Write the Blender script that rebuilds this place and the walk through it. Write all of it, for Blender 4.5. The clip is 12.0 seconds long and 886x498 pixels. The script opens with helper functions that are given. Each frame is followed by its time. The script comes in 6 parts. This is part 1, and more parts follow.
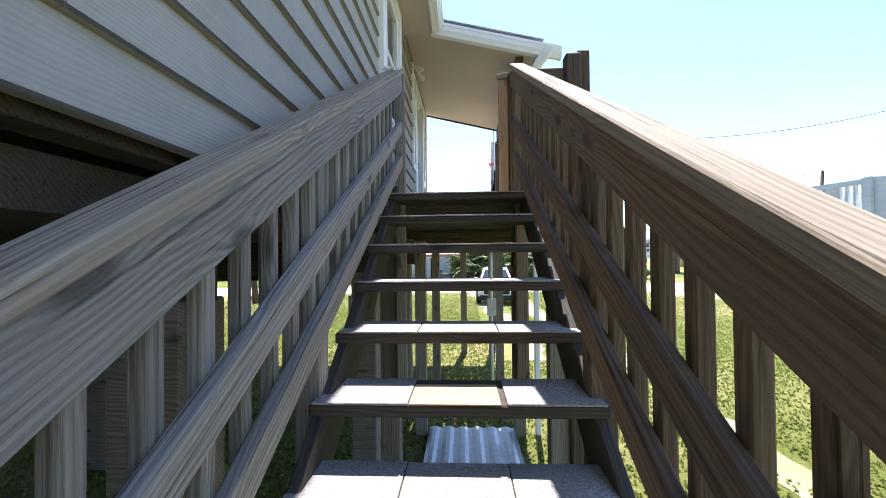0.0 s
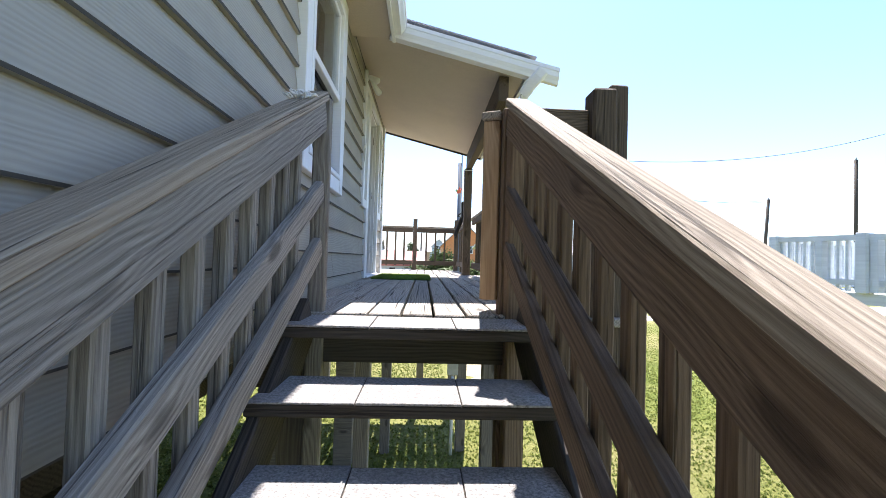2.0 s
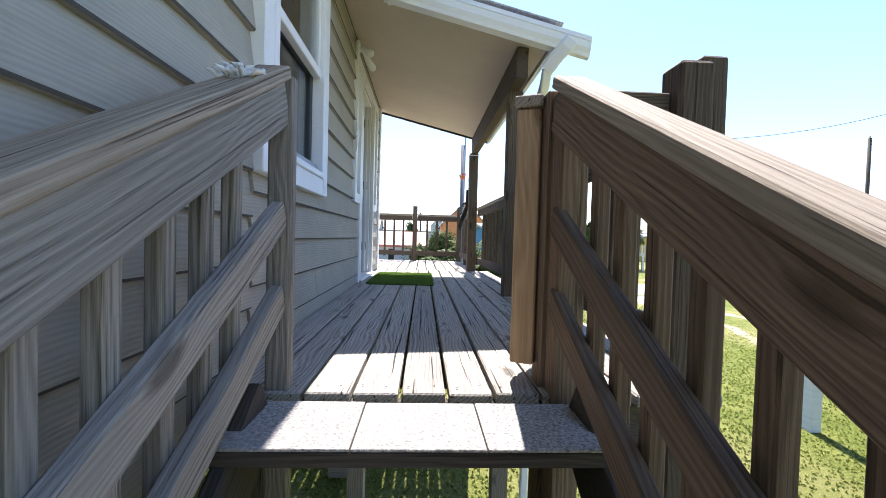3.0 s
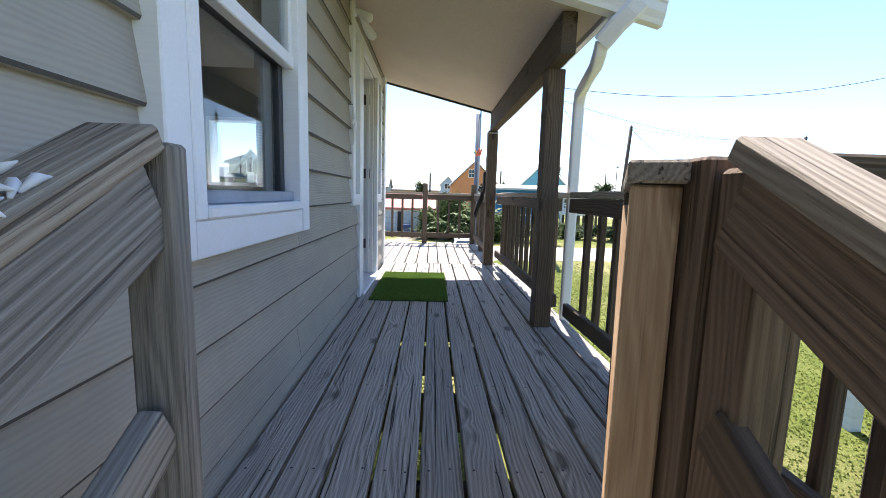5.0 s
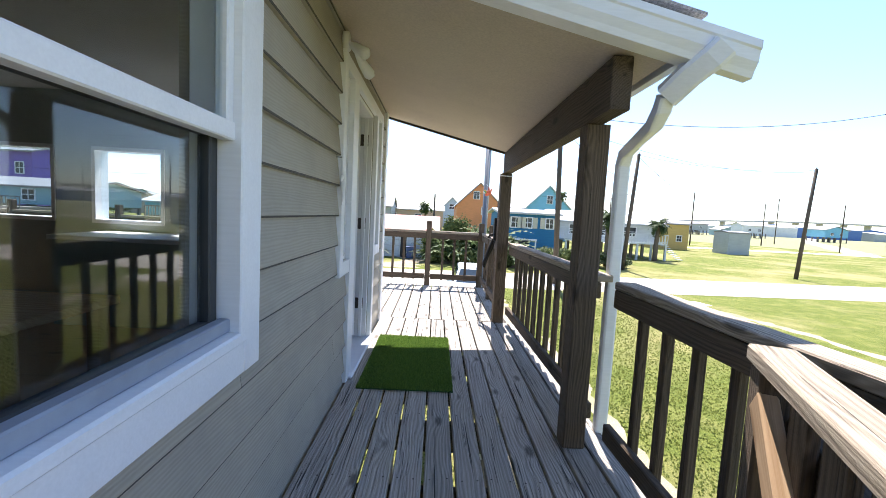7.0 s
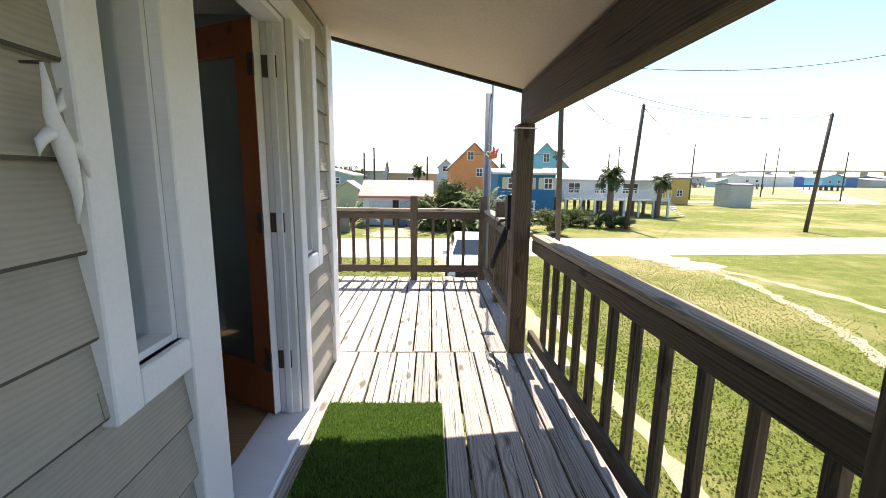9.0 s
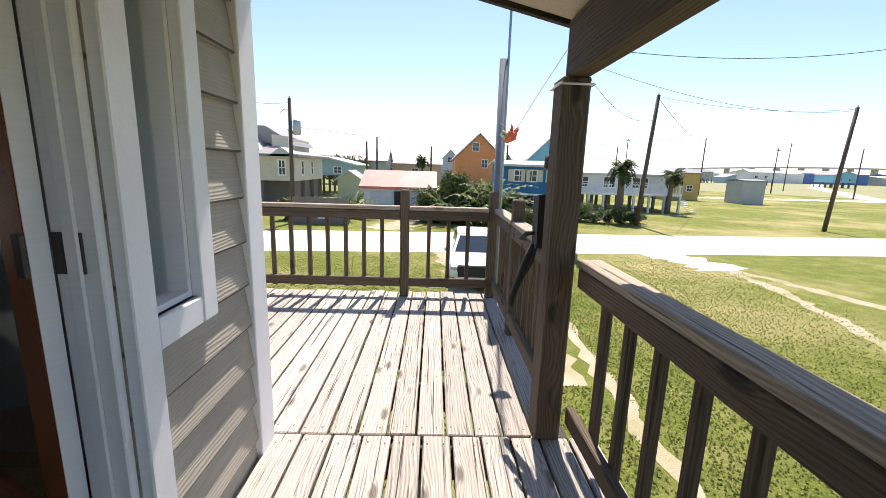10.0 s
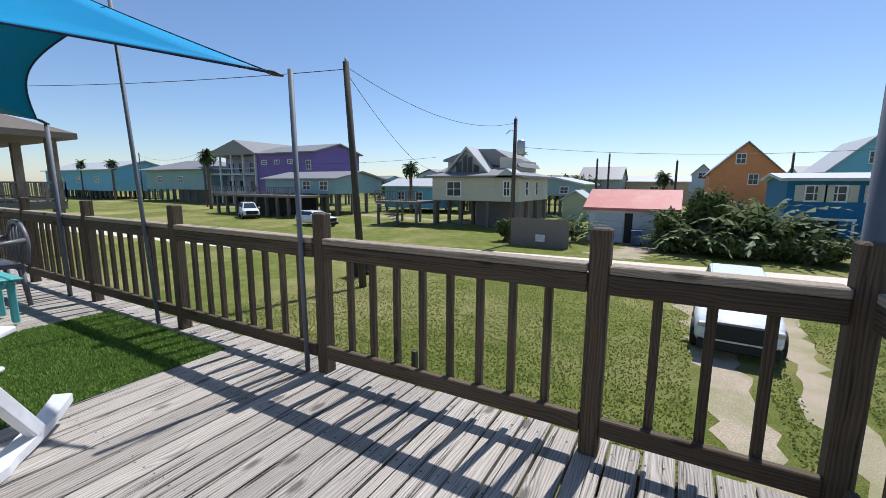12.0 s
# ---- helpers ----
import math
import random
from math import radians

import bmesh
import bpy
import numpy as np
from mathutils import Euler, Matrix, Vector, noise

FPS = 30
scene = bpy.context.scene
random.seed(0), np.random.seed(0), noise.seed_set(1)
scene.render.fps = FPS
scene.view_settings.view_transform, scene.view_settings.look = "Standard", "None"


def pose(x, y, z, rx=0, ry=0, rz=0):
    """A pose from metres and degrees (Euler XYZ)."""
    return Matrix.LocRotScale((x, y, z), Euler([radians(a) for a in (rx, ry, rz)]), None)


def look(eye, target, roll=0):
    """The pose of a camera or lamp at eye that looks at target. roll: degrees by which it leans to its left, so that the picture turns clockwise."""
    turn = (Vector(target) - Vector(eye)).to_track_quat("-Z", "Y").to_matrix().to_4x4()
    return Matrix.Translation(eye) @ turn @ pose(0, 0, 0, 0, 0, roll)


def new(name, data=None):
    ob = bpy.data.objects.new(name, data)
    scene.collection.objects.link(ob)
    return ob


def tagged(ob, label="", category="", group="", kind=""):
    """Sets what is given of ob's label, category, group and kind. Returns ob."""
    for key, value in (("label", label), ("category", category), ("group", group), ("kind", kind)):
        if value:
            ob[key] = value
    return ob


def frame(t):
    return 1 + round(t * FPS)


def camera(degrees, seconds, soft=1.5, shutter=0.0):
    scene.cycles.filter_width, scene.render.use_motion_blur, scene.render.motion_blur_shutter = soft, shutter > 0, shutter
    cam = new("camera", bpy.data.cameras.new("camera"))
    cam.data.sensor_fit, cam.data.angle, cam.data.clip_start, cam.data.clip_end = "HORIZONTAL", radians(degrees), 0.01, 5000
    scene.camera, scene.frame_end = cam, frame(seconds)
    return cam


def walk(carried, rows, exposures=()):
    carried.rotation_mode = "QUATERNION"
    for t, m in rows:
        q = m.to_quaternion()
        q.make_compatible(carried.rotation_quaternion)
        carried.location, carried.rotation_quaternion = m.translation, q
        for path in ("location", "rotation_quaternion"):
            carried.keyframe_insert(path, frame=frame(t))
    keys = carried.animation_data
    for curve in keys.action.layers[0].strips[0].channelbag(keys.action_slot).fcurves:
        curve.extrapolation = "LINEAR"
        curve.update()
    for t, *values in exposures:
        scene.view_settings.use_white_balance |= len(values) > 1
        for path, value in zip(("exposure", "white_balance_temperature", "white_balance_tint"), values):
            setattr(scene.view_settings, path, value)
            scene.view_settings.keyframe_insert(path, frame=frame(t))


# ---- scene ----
cam = camera(93.9, 12.0, soft=0.75)
PATH = [
    (0, (0.608, 0.958, 2.285), (0.509, 2.955, 2.317), -0.6),
    (0.5, (0.63, 1.228, 2.429), (0.577, 3.228, 2.428), 0.2),
    (1, (0.678, 1.551, 2.6), (0.657, 3.55, 2.663), 0.8),
    (1.5, (0.658, 1.832, 2.754), (0.721, 3.831, 2.795), 0.4),
    (2, (0.615, 2.14, 2.944), (0.705, 4.138, 2.993), 1.7),
    (2.5, (0.605, 2.419, 3.048), (0.715, 4.416, 3.078), 1.2),
    (3, (0.579, 2.711, 3.173), (0.676, 4.708, 3.118), 1.6),
    (3.5, (0.554, 2.948, 3.309), (0.631, 4.944, 3.201), 0.6),
    (3.7, (0.537, 3.044, 3.351), (0.627, 5.038, 3.218), 1.3),
    (5.3, (0.55, 3.434, 3.598), (0.579, 5.416, 3.334), 1.7),
    (5.5, (0.562, 3.478, 3.605), (0.553, 5.461, 3.344), 2.0),
    (6, (0.521, 3.651, 3.684), (0.466, 5.642, 3.501), 2.7),
    (6.5, (0.528, 3.816, 3.796), (0.528, 5.806, 3.592), 2.7),
    (7, (0.525, 4.013, 3.904), (0.563, 6.006, 3.736), 3.0),
    (7.2, (0.517, 4.112, 3.924), (0.521, 6.104, 3.745), 2.7),
    (8.8, (0.598, 5.469, 4.036), (0.622, 7.44, 3.698), 0.7),
    (9, (0.617, 5.689, 4.021), (0.679, 7.658, 3.676), 0.8),
    (9.5, (0.648, 6.281, 4.026), (0.733, 8.247, 3.669), 1.4),
    (10, (0.699, 6.831, 4.003), (0.746, 8.793, 3.617), 1.7),
    (10.5, (0.729, 7.393, 4.001), (0.608, 9.358, 3.644), 1.9),
    (11, (0.74, 7.957, 3.993), (0.324, 9.881, 3.642), 1.1),
    (11.5, (0.729, 8.493, 3.988), (-0.03, 10.315, 3.666), 0.9),
    (12, (0.696, 8.994, 3.968), (-0.28, 10.713, 3.658), 0.3),
]
EXPOSURES = [(0.0, 1.62, 6250, 16), (3.5, 1.55, 6250, 16), (5.5, 1.42, 6200, 16), (6.0, 1.5, 6220, 16), (7.0, 1.5, 6300, 16), (9.0, 1.33, 6900, 17), (9.5, 1.3, 6850, 17), (10.0, 1.0, 6800, 17), (11.0, 0.55, 6400, 15), (12.0, 0.15, 5950, 13)]
walk(cam, [(t, look(eye, target, roll)) for t, eye, target, roll in PATH], EXPOSURES)

# ---- daylight ----
SUN = Vector((0.075, 0.575, 1.0)).normalized()          # towards the sun
world = bpy.data.worlds.new("world")
scene.world = world
world.use_nodes = True
wn, wl = world.node_tree.nodes, world.node_tree.links
sky = wn.new("ShaderNodeTexSky")
sky.sky_type, sky.sun_disc = "NISHITA", False
sky.sun_elevation = math.asin(SUN.z)
sky.sun_rotation = math.atan2(SUN.x, SUN.y)
sky.air_density, sky.dust_density, sky.ozone_density = 1.0, 0.25, 3.5
wn["Background"].inputs[1].default_value = 0.11
wl.new(sky.outputs[0], wn["Background"].inputs[0])
sun = new("sun", bpy.data.lights.new("sun", "SUN"))
sun.data.energy, sun.data.angle, sun.data.color = 5.0, radians(0.55), (1.0, 0.95, 0.87)
sun.matrix_world = look(SUN * 60, (0, 0, 0))

# ---- materials ----
def nodes_of(name):
    m = bpy.data.materials.new(name)
    m.use_nodes = True
    t = m.node_tree
    return m, t.nodes, t.links, t.nodes["Principled BSDF"]


def ramp(n, stops):
    r = n.new("ShaderNodeValToRGB")
    while len(r.color_ramp.elements) < len(stops):
        r.color_ramp.elements.new(0.5)
    for e, (p, c) in zip(r.color_ramp.elements, stops):
        e.position, e.color = p, (*c, 1)
    return r


def object_coords(n, l, scale, jitter=40.0):
    """Object coordinates in metres, shifted by a random amount for each object."""
    tc, info = n.new("ShaderNodeTexCoord"), n.new("ShaderNodeObjectInfo")
    mul = n.new("ShaderNodeMath")
    mul.operation = "MULTIPLY"
    mul.inputs[1].default_value = jitter
    l.new(info.outputs["Random"], mul.inputs[0])
    add = n.new("ShaderNodeVectorMath")
    add.operation = "ADD"
    l.new(tc.outputs["Object"], add.inputs[0])
    l.new(mul.outputs[0], add.inputs[1])
    mp = n.new("ShaderNodeMapping")
    mp.inputs["Scale"].default_value = scale
    l.new(add.outputs[0], mp.inputs[0])
    return mp, info


def noise_node(n, l, vec, scale, detail=4, rough=0.6, distort=0.0):
    t = n.new("ShaderNodeTexNoise")
    t.inputs["Scale"].default_value, t.inputs["Detail"].default_value = scale, detail
    t.inputs["Roughness"].default_value, t.inputs["Distortion"].default_value = rough, distort
    l.new(vec, t.inputs["Vector"])
    return t


def mix_rgb(n, l, kind, fac, a, b):
    m = n.new("ShaderNodeMix")
    m.data_type, m.blend_type = "RGBA", kind
    for sock, v in ((m.inputs[0], fac), (m.inputs[6], a), (m.inputs[7], b)):
        if hasattr(v, "default_value") or hasattr(v, "is_linked"):
            l.new(v, sock)
        elif isinstance(v, tuple):
            sock.default_value = (*v, 1)
        else:
            sock.default_value = v
    return m.outputs[2]


def maths(n, l, op, a, b=0.0, c=0.0):
    m = n.new("ShaderNodeMath")
    m.operation = op
    for i, v in enumerate((a, b, c)):
        if isinstance(v, (int, float)):
            m.inputs[i].default_value = v
        else:
            l.new(v, m.inputs[i])
    return m.outputs[0]


def wood(name, dark, light, stain, grain=1.0, rough=0.85, bump=0.5, vary=0.35, checks=0.6):
    """Weathered timber, grain along local x: growth rings, fine fibres, knots, drying checks, blotches."""
    m, n, l, p = nodes_of(name)
    mp, info = object_coords(n, l, (0.11, 1.0, 1.0))
    rings = n.new("ShaderNodeTexWave")
    rings.wave_type, rings.rings_direction = "RINGS", "X"
    rings.inputs["Scale"].default_value, rings.inputs["Distortion"].default_value = 22.0 * grain, 9.0
    rings.inputs["Detail"].default_value, rings.inputs["Detail Scale"].default_value = 4.0, 1.4
    l.new(mp.outputs[0], rings.inputs["Vector"])
    mp2, _ = object_coords(n, l, (3.0, 210.0, 210.0))
    fibre = noise_node(n, l, mp2.outputs[0], 1.0, 5, 0.75)
    mp4, _ = object_coords(n, l, (1.3, 75.0, 75.0))
    check = noise_node(n, l, mp4.outputs[0], 1.0, 4, 0.6, 0.3)
    mp3, _ = object_coords(n, l, (1.0, 2.5, 2.5))
    blot = noise_node(n, l, mp3.outputs[0], 2.2, 4, 0.6)
    mp5, _ = object_coords(n, l, (2.6, 7.0, 7.0))
    knot = n.new("ShaderNodeTexVoronoi")
    knot.inputs["Scale"].default_value, knot.inputs["Randomness"].default_value = 1.0, 1.0
    l.new(mp5.outputs[0], knot.inputs["Vector"])
    # flat-sawn figure: long bands that bow round the knots
    pull = maths(n, l, "POWER", 2.718, maths(n, l, "MULTIPLY", knot.outputs["Distance"], -4.0))
    split = n.new("ShaderNodeSeparateXYZ")
    mp6, _ = object_coords(n, l, (1.0, 1.0, 1.0))
    l.new(mp6.outputs[0], split.inputs[0])
    across = maths(n, l, "MULTIPLY", maths(n, l, "ADD", split.outputs[1], split.outputs[2]), 400.0 * grain)
    mp7, _ = object_coords(n, l, (0.9, 6.0, 6.0))
    sway = noise_node(n, l, mp7.outputs[0], 1.0, 3, 0.55)
    phase = maths(n, l, "ADD", across, maths(n, l, "ADD", maths(n, l, "MULTIPLY", pull, 26.0), maths(n, l, "MULTIPLY", sway.outputs["Fac"], 34.0)))
    figure = maths(n, l, "MULTIPLY_ADD", maths(n, l, "SINE", phase), 0.5, 0.5)
    tone = maths(n, l, "ADD", maths(n, l, "MULTIPLY", figure, 0.17), maths(n, l, "MULTIPLY", fibre.outputs["Fac"], 0.82))
    base = ramp(n, [(0.26, dark), (0.76, light)])
    l.new(tone, base.inputs[0])
    bl = ramp(n, [(0.42, (0, 0, 0)), (0.70, (0.55, 0.55, 0.55))])
    l.new(blot.outputs["Fac"], bl.inputs[0])
    col = mix_rgb(n, l, "MIX", bl.outputs[0], base.outputs[0], stain)
    ck = ramp(n, [(0.34, (1, 1, 1)), (0.40, (0, 0, 0))])
    l.new(check.outputs["Fac"], ck.inputs[0])
    col = mix_rgb(n, l, "MIX", maths(n, l, "MULTIPLY", ck.outputs[0], checks), col, tuple(0.35 * v for v in dark))
    kn = ramp(n, [(0.10, (1, 1, 1)), (0.19, (0, 0, 0))])
    l.new(knot.outputs["Distance"], kn.inputs[0])
    col = mix_rgb(n, l, "MIX", maths(n, l, "MULTIPLY", kn.outputs[0], 0.75), col, tuple(0.55 * v for v in dark))
    hsv = n.new("ShaderNodeHueSaturation")
    mr = n.new("ShaderNodeMapRange")
    mr.inputs[3].default_value, mr.inputs[4].default_value = 1 - vary, 1 + vary
    l.new(info.outputs["Random"], mr.inputs[0])
    l.new(mr.outputs[0], hsv.inputs["Value"])
    l.new(col, hsv.inputs["Color"])
    l.new(hsv.outputs[0], p.inputs["Base Color"])
    p.inputs["Roughness"].default_value = rough
    p.inputs["Specular IOR Level"].default_value = 0.25
    b = n.new("ShaderNodeBump")
    b.inputs["Strength"].default_value, b.inputs["Distance"].default_value = bump, 0.004
    l.new(maths(n, l, "SUBTRACT", tone, maths(n, l, "MULTIPLY", ck.outputs[0], 0.8)), b.inputs["Height"])
    l.new(b.outputs[0], p.inputs["Normal"])
    return m


def painted(name, colour, rough=0.6, dirt=(0.25, 0.23, 0.2), amount=0.25, scale=3.0, bump=0.15, grain=None, spec=0.3, mottle=0.12):
    """Painted or plain surface with faint dirt, and grain where grain gives its stretch."""
    m, n, l, p = nodes_of(name)
    mp, info = object_coords(n, l, (1, 1, 1))
    a = noise_node(n, l, mp.outputs[0], scale, 6, 0.65)
    r = ramp(n, [(0.45, (0, 0, 0)), (0.8, (amount, amount, amount))])
    l.new(a.outputs["Fac"], r.inputs[0])
    col = mix_rgb(n, l, "MIX", r.outputs[0], colour, dirt)
    mp2, _ = object_coords(n, l, grain or (40, 40, 40))
    f = noise_node(n, l, mp2.outputs[0], 2.0, 4, 0.6)
    r2 = ramp(n, [(0.3, (1 - mottle,) * 3), (0.7, (1 + mottle * 0.6,) * 3)])
    l.new(f.outputs["Fac"], r2.inputs[0])
    col = mix_rgb(n, l, "MULTIPLY", 1.0, col, r2.outputs[0])
    l.new(col, p.inputs["Base Color"])
    p.inputs["Roughness"].default_value = rough
    p.inputs["Specular IOR Level"].default_value = spec
    b = n.new("ShaderNodeBump")
    b.inputs["Strength"].default_value, b.inputs["Distance"].default_value = bump, 0.003
    l.new(f.outputs["Fac"], b.inputs["Height"])
    l.new(b.outputs[0], p.inputs["Normal"])
    return m


def plain(name, colour, rough=0.5, metal=0.0, spec=0.5):
    m, n, l, p = nodes_of(name)
    mp, info = object_coords(n, l, (1, 1, 1))
    f = noise_node(n, l, mp.outputs[0], 9.0, 4, 0.6)
    r = ramp(n, [(0.3, tuple(0.85 * c for c in colour)), (0.7, tuple(min(1, 1.1 * c) for c in colour))])
    l.new(f.outputs["Fac"], r.inputs[0])
    l.new(r.outputs[0], p.inputs["Base Color"])
    p.inputs["Roughness"].default_value, p.inputs["Metallic"].default_value = rough, metal
    p.inputs["Specular IOR Level"].default_value = spec
    return m


def glass(name, tint=(0.90, 0.94, 0.95), rough=0.0):
    """A thin pane: mostly clear, with a mirror sheen that grows at grazing angles."""
    m, n, l, p = nodes_of(name)
    tr, gl, mx = n.new("ShaderNodeBsdfTransparent"), n.new("ShaderNodeBsdfGlossy"), n.new("ShaderNodeMixShader")
    tr.inputs[0].default_value = (*tint, 1)
    gl.inputs["Roughness"].default_value = rough
    lw = n.new("ShaderNodeLayerWeight")
    lw.inputs[0].default_value = 0.5
    l.new(maths(n, l, "MULTIPLY_ADD", maths(n, l, "POWER", lw.outputs["Facing"], 4.0), 0.75, 0.035), mx.inputs[0])
    l.new(tr.outputs[0], mx.inputs[1])
    l.new(gl.outputs[0], mx.inputs[2])
    l.new(mx.outputs[0], n["Material Output"].inputs[0])
    return m


def speckled(name, a, b, scale, rough=0.9, bump=0.6, patches=None, dist=0.004):
    """Grit, sand, asphalt: two-tone grain with larger patches."""
    m, n, l, p = nodes_of(name)
    mp, info = object_coords(n, l, (1, 1, 1))
    f = noise_node(n, l, mp.outputs[0], scale, 3, 0.7)
    r = ramp(n, [(0.35, a), (0.65, b)])
    l.new(f.outputs["Fac"], r.inputs[0])
    col = r.outputs[0]
    if patches:
        q = noise_node(n, l, mp.outputs[0], scale * 0.02, 5, 0.6)
        rq = ramp(n, [(0.4, (0, 0, 0)), (0.65, (0.7, 0.7, 0.7))])
        l.new(q.outputs["Fac"], rq.inputs[0])
        col = mix_rgb(n, l, "MIX", rq.outputs[0], col, patches)
    l.new(col, p.inputs["Base Color"])
    p.inputs["Roughness"].default_value = rough
    p.inputs["Specular IOR Level"].default_value = 0.2
    bp = n.new("ShaderNodeBump")
    bp.inputs["Strength"].default_value, bp.inputs["Distance"].default_value = bump, dist
    l.new(f.outputs["Fac"], bp.inputs["Height"])
    l.new(bp.outputs[0], p.inputs["Normal"])
    return m


def lawn(name):
    """Coastal grass: bright green with straw and bare sandy patches, at three scales."""
    m, n, l, p = nodes_of(name)
    tc = n.new("ShaderNodeTexCoord")
    fine = noise_node(n, l, tc.outputs["Object"], 26.0, 8, 0.85)
    mid = noise_node(n, l, tc.outputs["Object"], 1.3, 5, 0.65)
    big = noise_node(n, l, tc.outputs["Object"], 0.13, 5, 0.6)
    g = ramp(n, [(0.34, (0.028, 0.046, 0.008)), (0.50, (0.105, 0.135, 0.020)), (0.66, (0.29, 0.29, 0.06))])
    l.new(fine.outputs["Fac"], g.inputs[0])
    rm = ramp(n, [(0.45, (0, 0, 0)), (0.75, (0.55, 0.55, 0.55))])
    l.new(mid.outputs["Fac"], rm.inputs[0])
    col = mix_rgb(n, l, "MIX", rm.outputs[0], g.outputs[0], (0.30, 0.29, 0.09))
    rb = ramp(n, [(0.46, (0, 0, 0)), (0.66, (0.75, 0.75, 0.75))])
    l.new(big.outputs["Fac"], rb.inputs[0])
    col = mix_rgb(n, l, "MIX", rb.outputs[0], col, (0.36, 0.30, 0.14))
    l.new(col, p.inputs["Base Color"])
    p.inputs["Roughness"].default_value, p.inputs["Specular IOR Level"].default_value = 0.9, 0.15
    b = n.new("ShaderNodeBump")
    b.inputs["Strength"].default_value, b.inputs["Distance"].default_value = 0.8, 0.05
    l.new(fine.outputs["Fac"], b.inputs["Height"])
    l.new(b.outputs[0], p.inputs["Normal"])
    return m


def embossed(name, colour, dirt):
    """Painted lap siding pressed with a flowing wood grain along local y."""
    m, n, l, p = nodes_of(name)
    mp, info = object_coords(n, l, (1.0, 0.16, 1.0))
    wave = n.new("ShaderNodeTexWave")
    wave.wave_type, wave.bands_direction = "BANDS", "Z"
    wave.inputs["Scale"].default_value, wave.inputs["Distortion"].default_value = 24.0, 11.0
    wave.inputs["Detail"].default_value, wave.inputs["Detail Scale"].default_value = 3.0, 0.55
    l.new(mp.outputs[0], wave.inputs["Vector"])
    mp2, _ = object_coords(n, l, (90, 5, 90))
    fine = noise_node(n, l, mp2.outputs[0], 1.0, 4, 0.65)
    mp3, _ = object_coords(n, l, (1, 1, 1))
    grime = noise_node(n, l, mp3.outputs[0], 2.2, 6, 0.65)
    g = ramp(n, [(0.45, (0, 0, 0)), (0.8, (0.45, 0.45, 0.45))])
    l.new(grime.outputs["Fac"], g.inputs[0])
    col = mix_rgb(n, l, "MIX", g.outputs[0], colour, dirt)
    relief = maths(n, l, "ADD", maths(n, l, "MULTIPLY", wave.outputs["Fac"], 0.7), maths(n, l, "MULTIPLY", fine.outputs["Fac"], 0.5))
    t = ramp(n, [(0.15, (0.93, 0.93, 0.93)), (0.75, (1.03, 1.03, 1.03))])
    l.new(relief, t.inputs[0])
    col = mix_rgb(n, l, "MULTIPLY", 1.0, col, t.outputs[0])
    l.new(col, p.inputs["Base Color"])
    p.inputs["Roughness"].default_value, p.inputs["Specular IOR Level"].default_value = 0.75, 0.25
    b = n.new("ShaderNodeBump")
    b.inputs["Strength"].default_value, b.inputs["Distance"].default_value = 0.5, 0.0022
    l.new(relief, b.inputs["Height"])
    l.new(b.outputs[0], p.inputs["Normal"])
    return m


RAIL_WOOD = wood("weathered_rail_wood", (0.048, 0.035, 0.024), (0.185, 0.138, 0.097), (0.080, 0.064, 0.048), bump=0.8, vary=0.16)
STAIR_WOOD = wood("warm_brown_rail_wood", (0.075, 0.050, 0.033), (0.27, 0.188, 0.125), (0.125, 0.092, 0.066), bump=0.8, vary=0.16)
DECK_WOOD = wood("silvered_deck_wood", (0.13, 0.112, 0.094), (0.64, 0.59, 0.52), (0.37, 0.33, 0.285), bump=1.0, vary=0.16, checks=1.0)
GREY_WOOD = wood("grey_weathered_wood", (0.12, 0.105, 0.088), (0.46, 0.42, 0.36), (0.24, 0.22, 0.195), bump=0.9, vary=0.15)
# cap timbers: sunlight on their tops is put into this paler tone
CAP_WOOD = wood("sunlit_tone_cap_wood", (0.16, 0.125, 0.09), (0.54, 0.46, 0.355), (0.30, 0.245, 0.185), bump=0.9, vary=0.08, checks=0.8)
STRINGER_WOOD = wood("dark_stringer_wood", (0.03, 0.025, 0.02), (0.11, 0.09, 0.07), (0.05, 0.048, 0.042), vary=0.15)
NEW_WOOD = wood("fresh_pine", (0.34, 0.20, 0.10), (0.64, 0.46, 0.29), (0.46, 0.32, 0.19), grain=0.5, bump=0.3, vary=0.06, checks=0.2)
PILING_WOOD = wood("piling_wood", (0.10, 0.085, 0.07), (0.34, 0.29, 0.23), (0.15, 0.14, 0.12), vary=0.2)
SIDING = embossed("taupe_siding_paint", (0.39, 0.36, 0.30), (0.20, 0.19, 0.17))
WHITE = painted("white_trim_paint", (0.80, 0.81, 0.83), 0.5, (0.5, 0.48, 0.45), 0.14, 5.0, 0.10, (3, 60, 60), mottle=0.04)
SOFFIT = painted("tan_soffit_paint", (0.55, 0.47, 0.37), 0.7, (0.36, 0.30, 0.24), 0.4, 1.4, 0.1)
SHINGLE = speckled("grey_roof_shingle", (0.14, 0.135, 0.13), (0.50, 0.47, 0.44), 110, bump=0.9, patches=(0.26, 0.25, 0.24))
PANE = glass("window_glass")
LAWN = lawn("lawn_grass")
SAND = speckled("pale_shell_road", (0.50, 0.44, 0.36), (0.78, 0.71, 0.60), 12, patches=(0.60, 0.53, 0.43), dist=0.02)

# ---- building helpers ----
WORLD = {}
MESHES = {}


def empty(name, x, y, z, label="", category="", group="", kind=""):
    """The base of a thing whose parts hang under it."""
    ob = new(name)
    ob.empty_display_size = 0.2
    ob.location = (x, y, z)
    WORLD[ob] = Matrix.Translation((x, y, z))
    return tagged(ob, label, category, group, kind)


